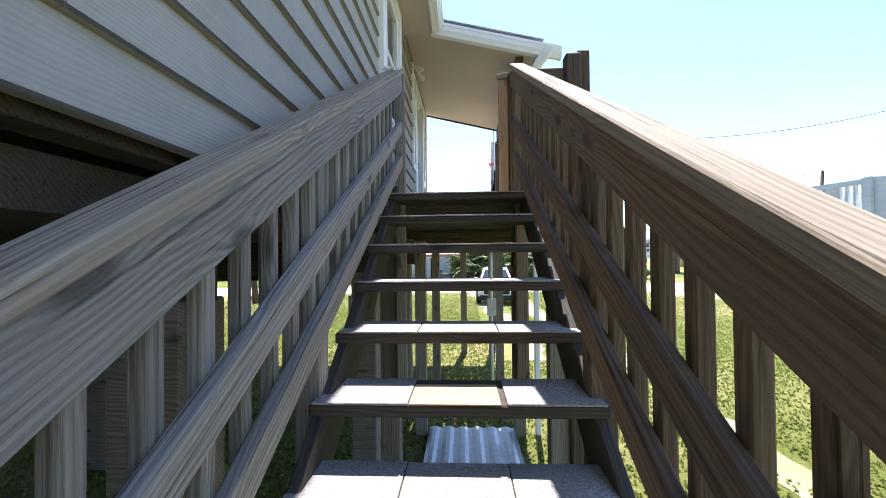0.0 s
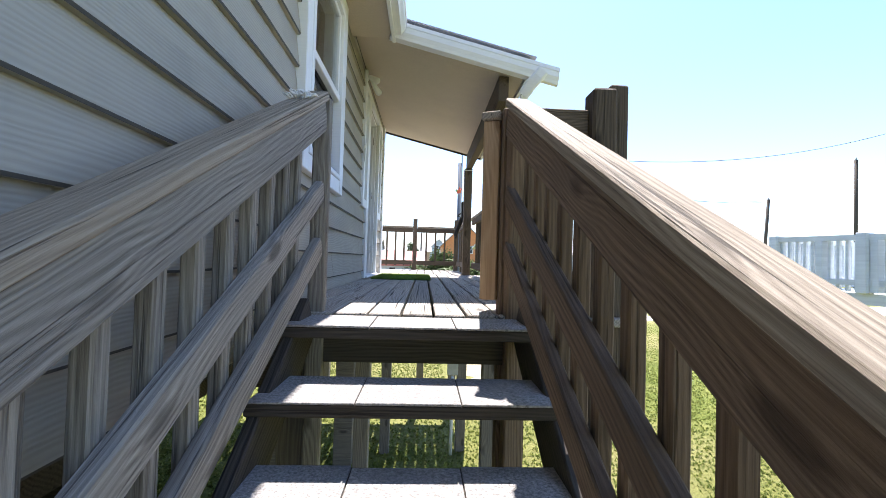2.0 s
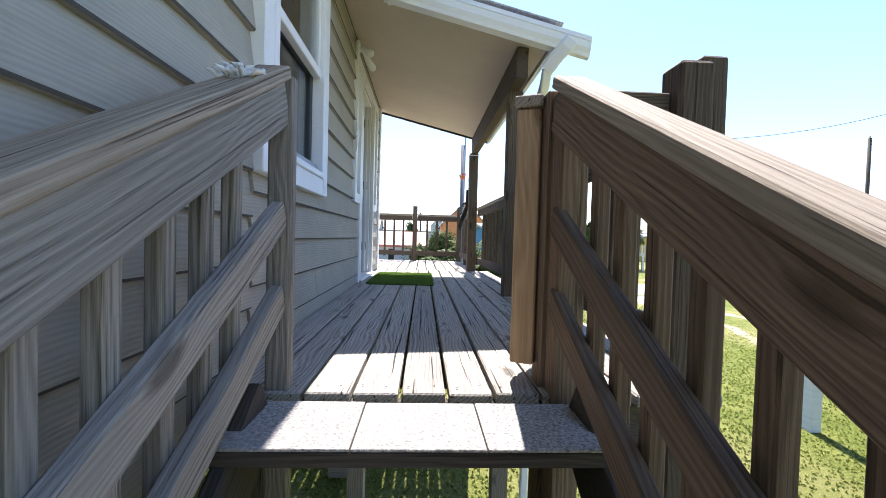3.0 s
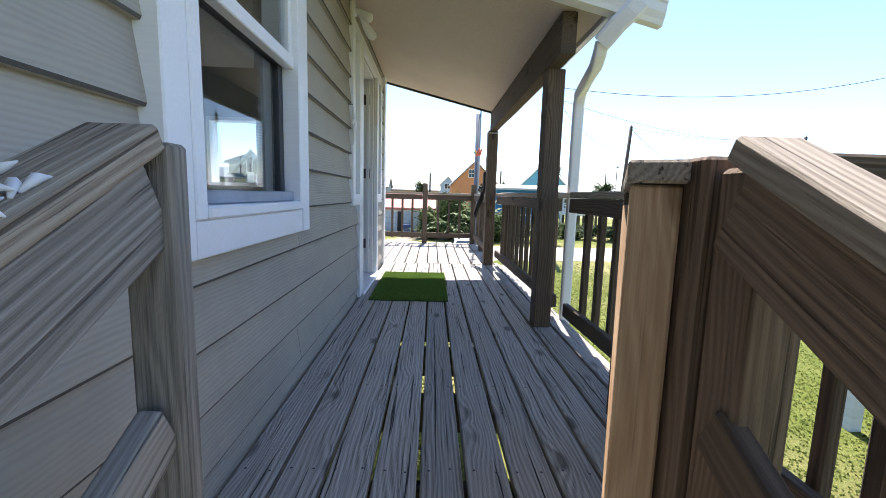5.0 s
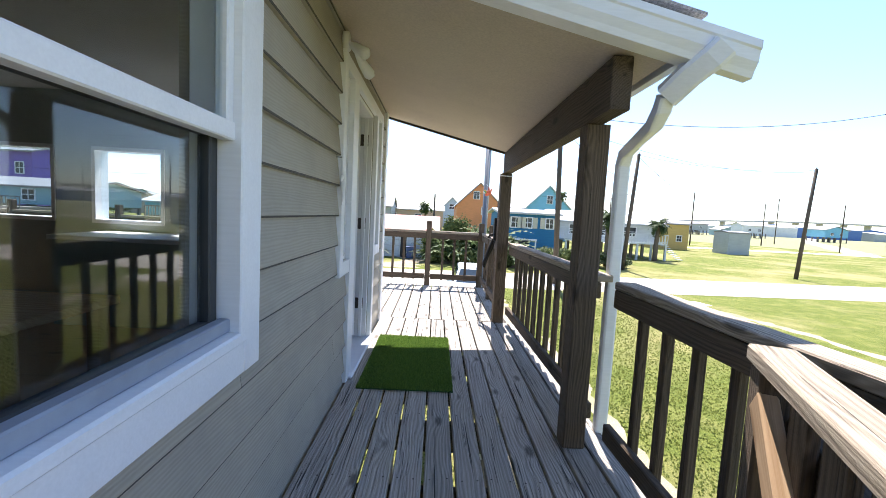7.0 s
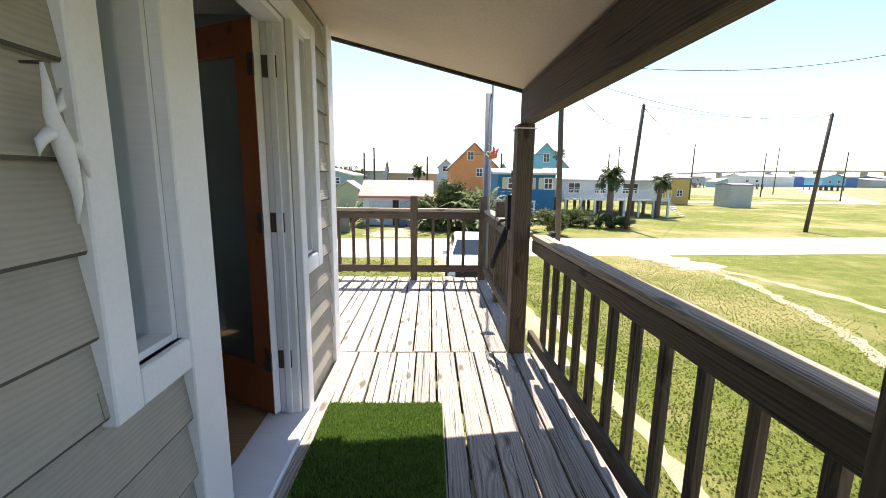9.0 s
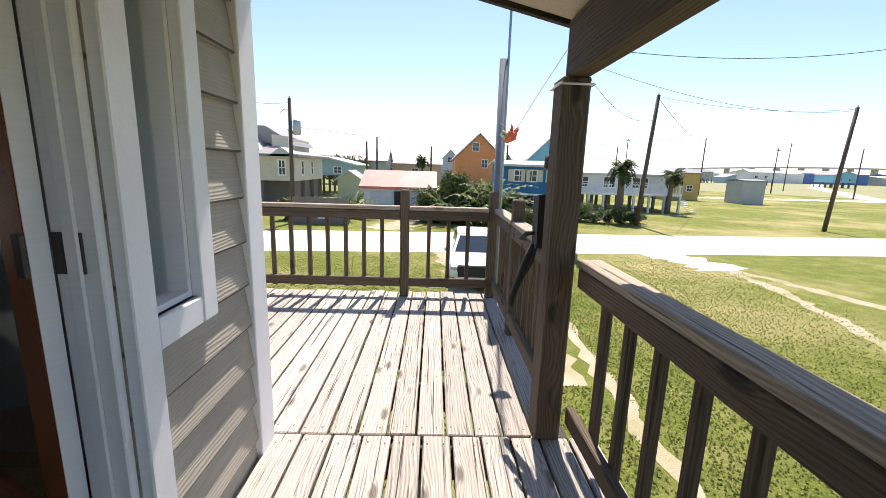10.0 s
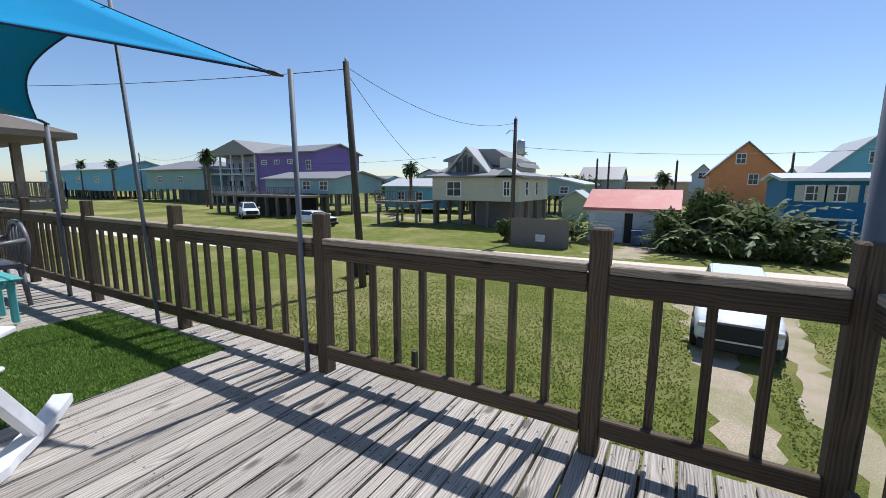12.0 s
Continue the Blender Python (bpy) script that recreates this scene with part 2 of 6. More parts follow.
def hang(ob, m, parent=None, label="", category="", group="", kind=""):
    """Puts an object at the world pose m, under a thing or part if given."""
    WORLD[ob] = m.copy()
    if parent is not None:
        ob.parent = parent
        ob.matrix_basis = WORLD[parent].inverted() @ m
    else:
        ob.matrix_basis = m
    return tagged(ob, label, category, group, kind)


def mesh_of(bm, name, material, smooth=False):
    me = bpy.data.meshes.new(name)
    bmesh.ops.recalc_face_normals(bm, faces=bm.faces)
    bm.to_mesh(me)
    bm.free()
    me.materials.append(material)
    if smooth:
        for f in me.polygons:
            f.use_smooth = True
    return me


def part(name, bm, material, parent=None, label="", m=None, smooth=False, **tags):
    """Links a bmesh, in the coordinates of the pose m, as one mesh object."""
    return hang(new(name, mesh_of(bm, name, material, smooth)), m if m is not None else Matrix(), parent, label, **tags)


def centred(bm):
    """Moves a bmesh to its middle and gives the pose that puts it back."""
    lo = [min(v.co[i] for v in bm.verts) for i in range(3)]
    hi = [max(v.co[i] for v in bm.verts) for i in range(3)]
    c = Vector([(a + b) / 2 for a, b in zip(lo, hi)])
    bmesh.ops.translate(bm, verts=bm.verts, vec=-c)
    return Matrix.Translation(c)


def add_box(bm, x0, x1, y0, y1, z0, z1, bevel=0.0):
    r = bmesh.ops.create_cube(bm, size=1.0)
    for v in r["verts"]:
        v.co = Vector((x0 + (v.co.x + 0.5) * (x1 - x0), y0 + (v.co.y + 0.5) * (y1 - y0), z0 + (v.co.z + 0.5) * (z1 - z0)))
    if bevel > 0:
        edges = list({e for v in r["verts"] for e in v.link_edges})
        bmesh.ops.bevel(bm, geom=edges, offset=bevel, segments=1, affect="EDGES", profile=0.5)


def box(name, x0, x1, y0, y1, z0, z1, material, parent=None, label="", bevel=0.004, **tags):
    bm = bmesh.new()
    add_box(bm, x0, x1, y0, y1, z0, z1, bevel)
    return part(name, bm, material, parent, label, centred(bm), **tags)


def timber_mesh(length, w, t, bevel, material):
    """A sawn timber along x, with eased edges; alike timbers share it."""
    key = (round(length, 3), round(w, 4), round(t, 4), bevel, material.name)
    if key not in MESHES:
        bm = bmesh.new()
        add_box(bm, 0, length, -w / 2, w / 2, -t / 2, t / 2, bevel)
        MESHES[key] = mesh_of(bm, "timber", material)
    return MESHES[key]


def timber(name, p, q, w, t, material, parent=None, up=(0, 0, 1), label="", bevel=0.005, **tags):
    """A timber from p to q, its axis through the middle; t is its depth towards up, w its width."""
    p, q = Vector(p), Vector(q)
    x = (q - p).normalized()
    y = Vector(up).cross(x).normalized()
    z = x.cross(y)
    m = Matrix((x, y, z)).transposed().to_4x4()
    m.translation = p
    return hang(new(name, timber_mesh((q - p).length, w, t, bevel, material)), m, parent, label, **tags)


def tube_bm(points, radius, sides=10):
    """A round tube along points; radius is one number or one a point."""
    bm = bmesh.new()
    pts = [Vector(p) for p in points]
    rad = radius if isinstance(radius, (list, tuple)) else [radius] * len(pts)
    rings = []
    for i, p in enumerate(pts):
        d = (pts[min(i + 1, len(pts) - 1)] - pts[max(i - 1, 0)]).normalized()
        a = d.cross(Vector((0, 0, 1)) if abs(d.z) < 0.9 else Vector((1, 0, 0))).normalized()
        b = d.cross(a)
        rings.append([bm.verts.new(p + rad[i] * (math.cos(k * math.tau / sides) * a + math.sin(k * math.tau / sides) * b)) for k in range(sides)])
    for r0, r1 in zip(rings, rings[1:]):
        for k in range(sides):
            bm.faces.new((r0[k], r0[(k + 1) % sides], r1[(k + 1) % sides], r1[k]))
    bm.faces.new(rings[0])
    bm.faces.new(rings[-1][::-1])
    return bm


def tube(name, points, radius, material, parent=None, label="", sides=10, **tags):
    bm = tube_bm(points, radius, sides)
    return part(name, bm, material, parent, label, centred(bm), smooth=True, **tags)


def extrude_bm(outline, axis, a, b):
    """A prism: an outline of 2D points carried along an axis (0, 1 or 2) from a to b."""
    bm = bmesh.new()

    def at(u, v, w):
        c = [u, v]
        c.insert(axis, w)
        return bm.verts.new(c)
    lo = [at(u, v, a) for u, v in outline]
    hi = [at(u, v, b) for u, v in outline]
    k = len(outline)
    bm.faces.new(lo)
    bm.faces.new(hi[::-1])
    for i in range(k):
        bm.faces.new((lo[i], lo[(i + 1) % k], hi[(i + 1) % k], hi[i]))
    return bm


def prism(name, outline, axis, a, b, material, parent=None, label="", **tags):
    bm = extrude_bm(outline, axis, a, b)
    return part(name, bm, material, parent, label, centred(bm), **tags)

# ---- ground ----
DECK = 2.7
FACE = -0.07                      # outer face of the siding on the porch side
CORNER = 8.62                     # front corner of the house along y
bm = bmesh.new()
add_box(bm, -900, 900, -200, 1600, -0.5, 0.0)
part("ground", bm, LAWN, None, "green coastal lawn with straw and bare patches", kind="structure")
bm = bmesh.new()
add_box(bm, -300, 300, -3.1, 3.1, -0.1, 0.015)
part("road", bm, SAND, None, "pale shell and sand lane across the grass", pose(5, 29.7, 0, 0, 0, 4.3), kind="structure")

# ---- house wall on the porch side ----
WIN = (4.396, 5.226, 3.50, 4.76)            # y0, y1, z0, z1 of the openings
DOOR = (6.96, 7.83, 2.70, 4.75)
LIGHT_A, LIGHT_B = (6.60, 6.80, 3.57, 4.75), (7.92, 8.14, 3.57, 4.75)
OPENINGS = [WIN, DOOR, LIGHT_A, LIGHT_B]
Y0, Y1, Z0, Z1 = -4.0, CORNER, 2.60, 5.0


def spans(lo, hi, cuts):
    """The stretches of lo..hi left when the cuts are taken out."""
    out, at = [], lo
    for a, b in sorted(cuts):
        if a > at:
            out.append((at, min(a, hi)))
        at = max(at, b)
    if at < hi:
        out.append((at, hi))
    return [(a, b) for a, b in out if b - a > 0.01]


wall = empty("wall_east", FACE, 2.0, Z0, "taupe lap-sided house wall beside stair and porch", kind="structure")
bm = bmesh.new()
zs = sorted({Z0, Z1, *(z for o in OPENINGS for z in o[2:])})
for za, zb in zip(zs, zs[1:]):
    for ya, yb in spans(Y0, Y1 - 0.15, [o[:2] for o in OPENINGS if o[2] < zb - 1e-4 and o[3] > za + 1e-4]):
        add_box(bm, FACE - 0.15, FACE - 0.02, ya, yb, za, zb)
part("sheathing", bm, SIDING, wall)
# darker colour for the bottom chamfer of each lap board
DRIP = painted("dark_lap_edge", (0.09, 0.085, 0.08), 0.9)
for zone, (za0, zb0, first, LAP) in enumerate(((Y0, 4.302, 2.553, 0.172), (4.302, Y1 - 0.115, 2.618, 0.179))):
    z = first
    while z < Z1 - 0.02:
        top = min(z + LAP, Z1)
        cuts = sorted({z, top, *(v for o in OPENINGS for v in o[2:] if z + 0.005 < v < top - 0.005)})
        for za, zb in zip(cuts, cuts[1:]):
            for ya, yb in spans(za0, zb0, [o[:2] for o in OPENINGS if o[2] < zb - 1e-4 and o[3] > za + 1e-4]):
                joints = [j for j in (0.4 + 3.66 * k + 1.22 * (round((z - first) / LAP) % 3) for k in range(-3, 4)) if ya + 0.3 < j < yb - 0.3]
                for sa, sb in zip([ya, *joints], [*joints, yb]):
                    fa, fb = (za - z) / LAP, (zb - z) / LAP
                    xa, xb = FACE + 0.010 - 0.024 * fa, FACE + 0.010 - 0.024 * fb
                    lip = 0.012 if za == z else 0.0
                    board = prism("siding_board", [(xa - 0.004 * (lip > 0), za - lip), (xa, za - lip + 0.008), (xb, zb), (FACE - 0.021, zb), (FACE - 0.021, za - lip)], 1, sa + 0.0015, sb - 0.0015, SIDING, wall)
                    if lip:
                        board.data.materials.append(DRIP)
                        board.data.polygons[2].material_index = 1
        z += LAP
# corner board
box("corner_board", FACE - 0.02, FACE + 0.022, CORNER - 0.115, CORNER + 0.025, Z0, Z1, WHITE, wall, "white painted corner board")
box("corner_board", FACE - 0.12, FACE - 0.021, CORNER - 0.02, CORNER + 0.024, Z0, Z1, WHITE, wall, "white painted corner board")
box("sill_board", FACE - 0.15, FACE - 0.05, Y0, CORNER - 0.1, 2.52, 2.60, STRINGER_WOOD, wall)

# ---- stair ----
RISE, RUN, NOSE = 0.175, 0.274, 3.63
SX0, SX1 = 0.11, 1.06
stair = empty("staircase", 0.6, 1.5, 0, "open-riser weathered wooden stair with shingled treads", "stairs")
for k in range(16):
    y, z = NOSE - k * RUN, DECK - 0.008 - k * RISE
    if z < 0.15:
        break
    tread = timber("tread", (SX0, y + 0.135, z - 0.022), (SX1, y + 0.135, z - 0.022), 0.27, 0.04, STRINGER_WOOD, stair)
    rng = random.Random(k)
    a = SX0 + 0.01
    for j in range(3):
        b = a + 0.31 if j < 2 else SX1 - 0.01
        if k == 5 and j == 1:
            box("bare_board", a, b - 0.02, y - 0.002, y + 0.2, z - 0.002, z + 0.003, NEW_WOOD, tread, "bare pale wood where the shingle is torn away", bevel=0.001)
            a = b
            continue
        h = 0.004 + 0.002 * rng.random()
        box("shingle", a, b - 0.004, y - 0.004, y + 0.255 + 0.01 * rng.random(), z - 0.002, z + h, SHINGLE, tread, "gritty grey roofing shingle", bevel=0.0015)
        a = b
SL = RISE / RUN
for x in (SX0 + 0.03, SX1 - 0.03):
    for dx in (0,):
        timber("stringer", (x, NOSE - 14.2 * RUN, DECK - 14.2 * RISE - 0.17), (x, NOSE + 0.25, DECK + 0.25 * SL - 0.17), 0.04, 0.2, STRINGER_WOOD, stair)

# ---- stair railings ----
RS = 0.532


def stair_rail(name, x, side, cap_z, y_end, label, mat):
    """A sloping railing beside the stair; side is the way to the stair (+1 or -1)."""
    top = empty(name, x, 2.4, 1.2, label, "railing", "stair railings")
    ya, yb = -1.2, y_end

    def at(y, drop):
        return cap_z - RS * (y_end - y) - drop
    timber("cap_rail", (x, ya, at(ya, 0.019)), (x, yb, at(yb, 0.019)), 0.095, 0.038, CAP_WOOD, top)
    fx = x + side * 0.02
    timber("top_rail", (fx, ya, at(ya, 0.104)), (fx, yb, at(yb, 0.104)), 0.038, 0.13, mat, top)
    timber("middle_rail", (fx, ya, at(ya, 0.435)), (fx, yb, at(yb, 0.435)), 0.038, 0.085, mat, top)
    timber("bottom_rail", (fx, ya, at(ya, 0.68)), (fx, yb, at(yb, 0.68)), 0.038, 0.085, mat, top)
    bx = x - side * 0.019
    y = ya + 0.08
    while y < yb - 0.1:
        timber("baluster", (bx, y, at(y, 0.78)), (bx, y, at(y, 0.05)), 0.038, 0.038, mat, top, up=(0, 1, 0))
        y += 0.135
    for py in (2.36, 0.55, -1.1):
        timber("post", (x - side * 0.048, py, max(0.0, at(py, 1.6))), (x - side * 0.048, py, at(py, 0.045)), 0.088, 0.088, mat, top, up=(0, 1, 0))
    px, py = (0.150, 3.985) if side > 0 else (1.006, 4.058)
    pw, pd = (0.074, 0.042) if side > 0 else (0.088, 0.088)
    timber("post", (px, py, 1.2), (px, py, cap_z - 0.025), pd, pw, mat, top, up=(1, 0, 0), bevel=0.006)
    if side < 0:
        timber("post", (1.022, 3.965, 1.2), (1.022, 3.965, cap_z - 0.045), 0.088, 0.088, mat, top, up=(0, 1, 0), bevel=0.008)
    return top


stair_rail("stair_railing", 0.132, 1, 3.664, 3.962, "weathered grey-brown wooden stair railing along the house wall", GREY_WOOD)
stair_rail("stair_railing", 1.006, -1, 3.674, 3.965, "weathered brown wooden stair railing on the open side", STAIR_WOOD)

# ---- deck floor ----
deck = empty("floor", 0.5, 6.0, DECK, "weathered plank porch and sun deck on pilings", kind="structure")
PITCH = 0.1452
rng = random.Random(5)
x = FACE + 0.012
while x < 1.42:
    timber("plank", (x + 0.0697, 3.945 + 0.006 * rng.random(), DECK - 0.019 + 0.003 * rng.random()), (x + 0.0697, 8.655 + 0.008 * rng.random(), DECK - 0.019 + 0.003 * rng.random()), PITCH - 0.015 + 0.004 * rng.random(), 0.038, DECK_WOOD, deck)
    x += PITCH
x = 1.36
while x > -8.0:
    timber("plank", (x - 0.0697, 8.665 + 0.006 * rng.random(), DECK - 0.019 + 0.004 * rng.random()), (x - 0.0697, 11.04 + 0.05 * rng.random(), DECK - 0.019 + 0.004 * rng.random()), PITCH - 0.015 + 0.004 * rng.random(), 0.038, DECK_WOOD, deck)
    x -= PITCH
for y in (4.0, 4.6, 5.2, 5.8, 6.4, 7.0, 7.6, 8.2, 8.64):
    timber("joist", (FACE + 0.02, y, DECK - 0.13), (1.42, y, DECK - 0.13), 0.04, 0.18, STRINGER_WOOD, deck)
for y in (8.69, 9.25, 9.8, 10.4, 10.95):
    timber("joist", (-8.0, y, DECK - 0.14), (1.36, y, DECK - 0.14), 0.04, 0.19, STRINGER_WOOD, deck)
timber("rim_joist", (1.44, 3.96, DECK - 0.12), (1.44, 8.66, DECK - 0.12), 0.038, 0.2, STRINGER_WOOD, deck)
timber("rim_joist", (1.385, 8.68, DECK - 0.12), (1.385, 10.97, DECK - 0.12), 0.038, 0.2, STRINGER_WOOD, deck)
for px, py in ((0.05, 4.1), (1.3, 4.1), (0.05, 6.3), (1.3, 6.3), (0.1, 8.5), (1.25, 8.6), (1.25, 10.7), (-1.3, 10.7), (-3.0, 10.7), (-4.7, 10.7), (-6.4, 10.7), (0.6, 10.7)):
    timber("piling", (px, py, 0), (px, py, DECK - 0.22), 0.14, 0.14, PILING_WOOD, deck, up=(0, 1, 0))

# nail heads over the joists
bm = bmesh.new()
rng = random.Random(8)
for ys, xs, first in (((4.0, 4.6, 5.2, 5.8, 6.4, 7.0, 7.6, 8.2, 8.6), [FACE + 0.012 + PITCH * k for k in range(10)], 0), ((8.72, 9.25, 9.8, 10.4, 10.95), [1.36 - PITCH * (k + 1) for k in range(30)], 1)):
    for y in ys:
        for x in xs:
            for dx in (0.03, 0.105):
                c = bmesh.ops.create_circle(bm, cap_ends=True, radius=0.0045, segments=7, matrix=Matrix.Translation((x + dx + rng.uniform(-0.008, 0.008), y + rng.uniform(-0.012, 0.012), DECK + 0.0045)))
part("nail", bm, plain("rusty_nail", (0.05, 0.035, 0.03), 0.6, 0.4), deck, kind="stuff")

# ---- deck railings ----


def flat_rail(name, p, q, posts, label, top=0.92, post_top=1.08, side=0.0, gap=0.135, end=0.05):
    """A level railing between p and q on the deck; posts are distances along it."""
    p, q = Vector((*p, DECK)), Vector((*q, DECK))
    d = (q - p).normalized()
    nrm = Vector((-d.y, d.x, 0))
    length = (q - p).length
    root = empty(name, p.x, p.y, DECK, label, "railing", "deck railings")
    up = Vector((0, 0, 1))
    cuts = sorted(posts)
    edges = [0.0, *cuts, length]
    for a, b in zip(edges, edges[1:]):
        a2, b2 = a + (0.046 if a in cuts else 0), b - (0.046 if b in cuts else 0)
        if b2 - a2 < 0.12:
            continue
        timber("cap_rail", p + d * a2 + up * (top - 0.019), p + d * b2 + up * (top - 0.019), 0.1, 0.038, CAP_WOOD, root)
        timber("top_rail", p + d * a2 + up * (top - 0.085) + nrm * 0.03, p + d * b2 + up * (top - 0.085) + nrm * 0.03, 0.038, 0.089, RAIL_WOOD, root)
        timber("bottom_rail", p + d * a2 + up * 0.155 + nrm * 0.03, p + d * b2 + up * 0.155 + nrm * 0.03, 0.038, 0.089, RAIL_WOOD, root)
        k = max(1, round((b2 - a2) / gap))
        for i in range(1, k):
            c = p + d * (a2 + (b2 - a2) * i / k) - nrm * 0.008
            timber("baluster", c + up * 0.09, c + up * (top - 0.04), 0.038, 0.038, RAIL_WOOD, root, up=d)
    for s in posts:
        c = p + d * s
        timber("post", c + up * -0.3, c + up * post_top, 0.088, 0.088, RAIL_WOOD, root, up=d, bevel=0.008)
    return root


flat_rail("deck_railing", (1.285, 10.93), (-8.0, 10.93), [0.0, 0.875, 2.595, 4.315, 5.985, 7.715], "weathered wooden railing along the front of the deck", gap=0.187)
flat_rail("deck_railing", (1.34, 8.75), (1.34, 10.86), [1.22], "weathered wooden railing at the deck's road side", gap=0.17)
flat_rail("porch_railing", (1.45, 6.22), (1.40, 8.62), [], "weathered wooden porch railing between two roof posts", gap=0.2)
flat_rail("porch_railing", (1.50, 4.05), (1.46, 6.0), [0.0], "weathered wooden porch railing beside the stair head", gap=0.2)

# ---- porch roof ----
roof = empty("porch_roof", 0.8, 7.0, 4.4, "lean-to porch roof with tan soffit, white fascia and shingles", kind="structure")
YA, YB = 5.73, 8.75
SLOPE = -0.24


def under(x):
    return 4.953 + SLOPE * (x + 0.07)


prism("soffit_board", [(FACE, under(FACE)), (1.46, under(1.46)), (1.46, under(1.46) + 0.02), (FACE, under(FACE) + 0.02)], 1, YA + 0.03, YB - 0.02, SOFFIT, roof, "tan painted plywood soffit")
prism("roof_deck", [(-0.4, under(-0.4) + 0.03), (1.47, under(1.47) + 0.03), (1.47, under(1.47) + 0.17), (-0.4, under(-0.4) + 0.17)], 1, YA + 0.03, YB - 0.01, STRINGER_WOOD, roof)
timber("beam", (1.29, YA + 0.1, 4.505), (1.29, YB - 0.05, 4.505), 0.09, 0.23, RAIL_WOOD, roof)
prism("fascia", [(0.25, under(0.25) - 0.02), (1.48, under(1.48) - 0.02), (1.48, under(1.48) + 0.13), (0.25, under(0.25) + 0.13)], 1, YA, YA + 0.03, WHITE, roof, "white moulded fascia")
prism("fascia", [(FACE, under(FACE) - 0.02), (1.48, under(1.48) - 0.02), (1.48, under(1.48) + 0.14), (FACE, under(FACE) + 0.14)], 1, YB - 0.01, YB + 0.02, STRINGER_WOOD, roof, "dark wooden fascia")
prism("fascia", [(1.471, under(1.47) - 0.02), (1.50, under(1.50) - 0.02), (1.50, under(1.50) + 0.16), (1.471, under(1.47) + 0.16)], 1, YA + 0.031, YB - 0.011, WHITE, roof, "white side fascia")
prism("shingle_cover", [(-0.4, under(-0.4) + 0.172), (1.55, under(1.55) + 0.172), (1.55, under(1.55) + 0.185), (-0.4, under(-0.4) + 0.185)], 1, YA - 0.03, YB + 0.02, SHINGLE, roof)
timber("roof_post", (1.31, 6.157, DECK), (1.31, 6.157, 4.39), 0.115, 0.115, RAIL_WOOD, roof, up=(0, 1, 0))
timber("roof_post", (1.28, 8.71, DECK), (1.28, 8.71, 4.39), 0.12, 0.14, RAIL_WOOD, roof, up=(0, 1, 0))

# ---- main eave above the stair ----
eave = empty("house_eave", 0.1, 2.0, 4.9, "main roof eave with white gutter above the stair", kind="structure")
box("soffit_board", FACE, 0.28, Y0, YA + 0.02, 4.87, 4.89, SOFFIT, eave)
box("fascia", 0.28, 0.31, Y0, YA, 4.82, 5.0, WHITE, eave)
prism("shingle_cover", [(0.36, 5.0), (0.36, 5.015), (-6.0, 7.0), (-6.0, 6.98)], 1, Y0, CORNER + 0.3, SHINGLE, eave)

# ---- porch window ----
DARK = plain("dark_vinyl", (0.035, 0.037, 0.04), 0.5)
# BLACK also colours the solid panels that stand for shade in far openings
BLACK = plain("black_nylon_and_shade", (0.012, 0.012, 0.013), 0.7)
GALV = plain("galvanised_steel", (0.42, 0.44, 0.45), 0.45, 0.8)
RUST = plain("dark_hinge_steel", (0.09, 0.075, 0.07), 0.55, 0.6)
INSIDE = painted("grey_green_room_paint", (0.36, 0.40, 0.39), 0.8)
INSIDE_CEIL = painted("room_ceiling_paint", (0.5, 0.5, 0.47), 0.8)
FLOOR_IN = wood("varnished_room_floor", (0.20, 0.12, 0.06), (0.40, 0.27, 0.15), (0.3, 0.2, 0.11), rough=0.4, bump=0.1, vary=0.1)
DOOR_WOOD = wood("orange_door_stain", (0.20, 0.055, 0.022), (0.36, 0.12, 0.045), (0.26, 0.08, 0.03), rough=0.4, bump=0.1, vary=0.02)


def trim_frame(root, y0, y1, z0, z1, w, x0, x1, bottom=True, name="casing"):
    """Flat white casing boards round an opening, on the wall's outer face."""
    box(name, x0, x1, y0 - w, y0, z0 - (w if bottom else 0), z1 + w, WHITE, root, bevel=0.004)
    box(name, x0, x1, y1, y1 + w, z0 - (w if bottom else 0), z1 + w, WHITE, root, bevel=0.004)
    box(name, x0, x1 - 0.002, y0 + 0.0008, y1 - 0.0008, z1, z1 + w, WHITE, root, bevel=0.004)
    if bottom:
        box(name, x0, x1 - 0.002, y0 + 0.0008, y1 - 0.0008, z0 - w, z0, WHITE, root, bevel=0.004)


def sash(root, x, y0, y1, z0, z1, w, rim, pane_mat, name="sash"):
    s = empty(name, x, (y0 + y1) / 2, z0)
    hang(s, WORLD[s], root)
    bm = bmesh.new()
    add_box(bm, x - 0.018, x + 0.018, y0, y0 + w, z0, z1, 0.004)
    add_box(bm, x - 0.018, x + 0.018, y1 - w, y1, z0, z1, 0.004)
    add_box(bm, x - 0.017, x + 0.017, y0 + w, y1 - w, z0, z0 + w, 0.004)
    add_box(bm, x - 0.017, x + 0.017, y0 + w, y1 - w, z1 - w, z1, 0.004)
    part("sash_frame", bm, rim, s, m=centred(bm))
    p = box("pane", x - 0.003, x + 0.003, y0 + w - 0.004, y1 - w + 0.004, z0 + w - 0.004, z1 - w + 0.004, pane_mat, s, bevel=0)
    p.visible_shadow = False
    return s


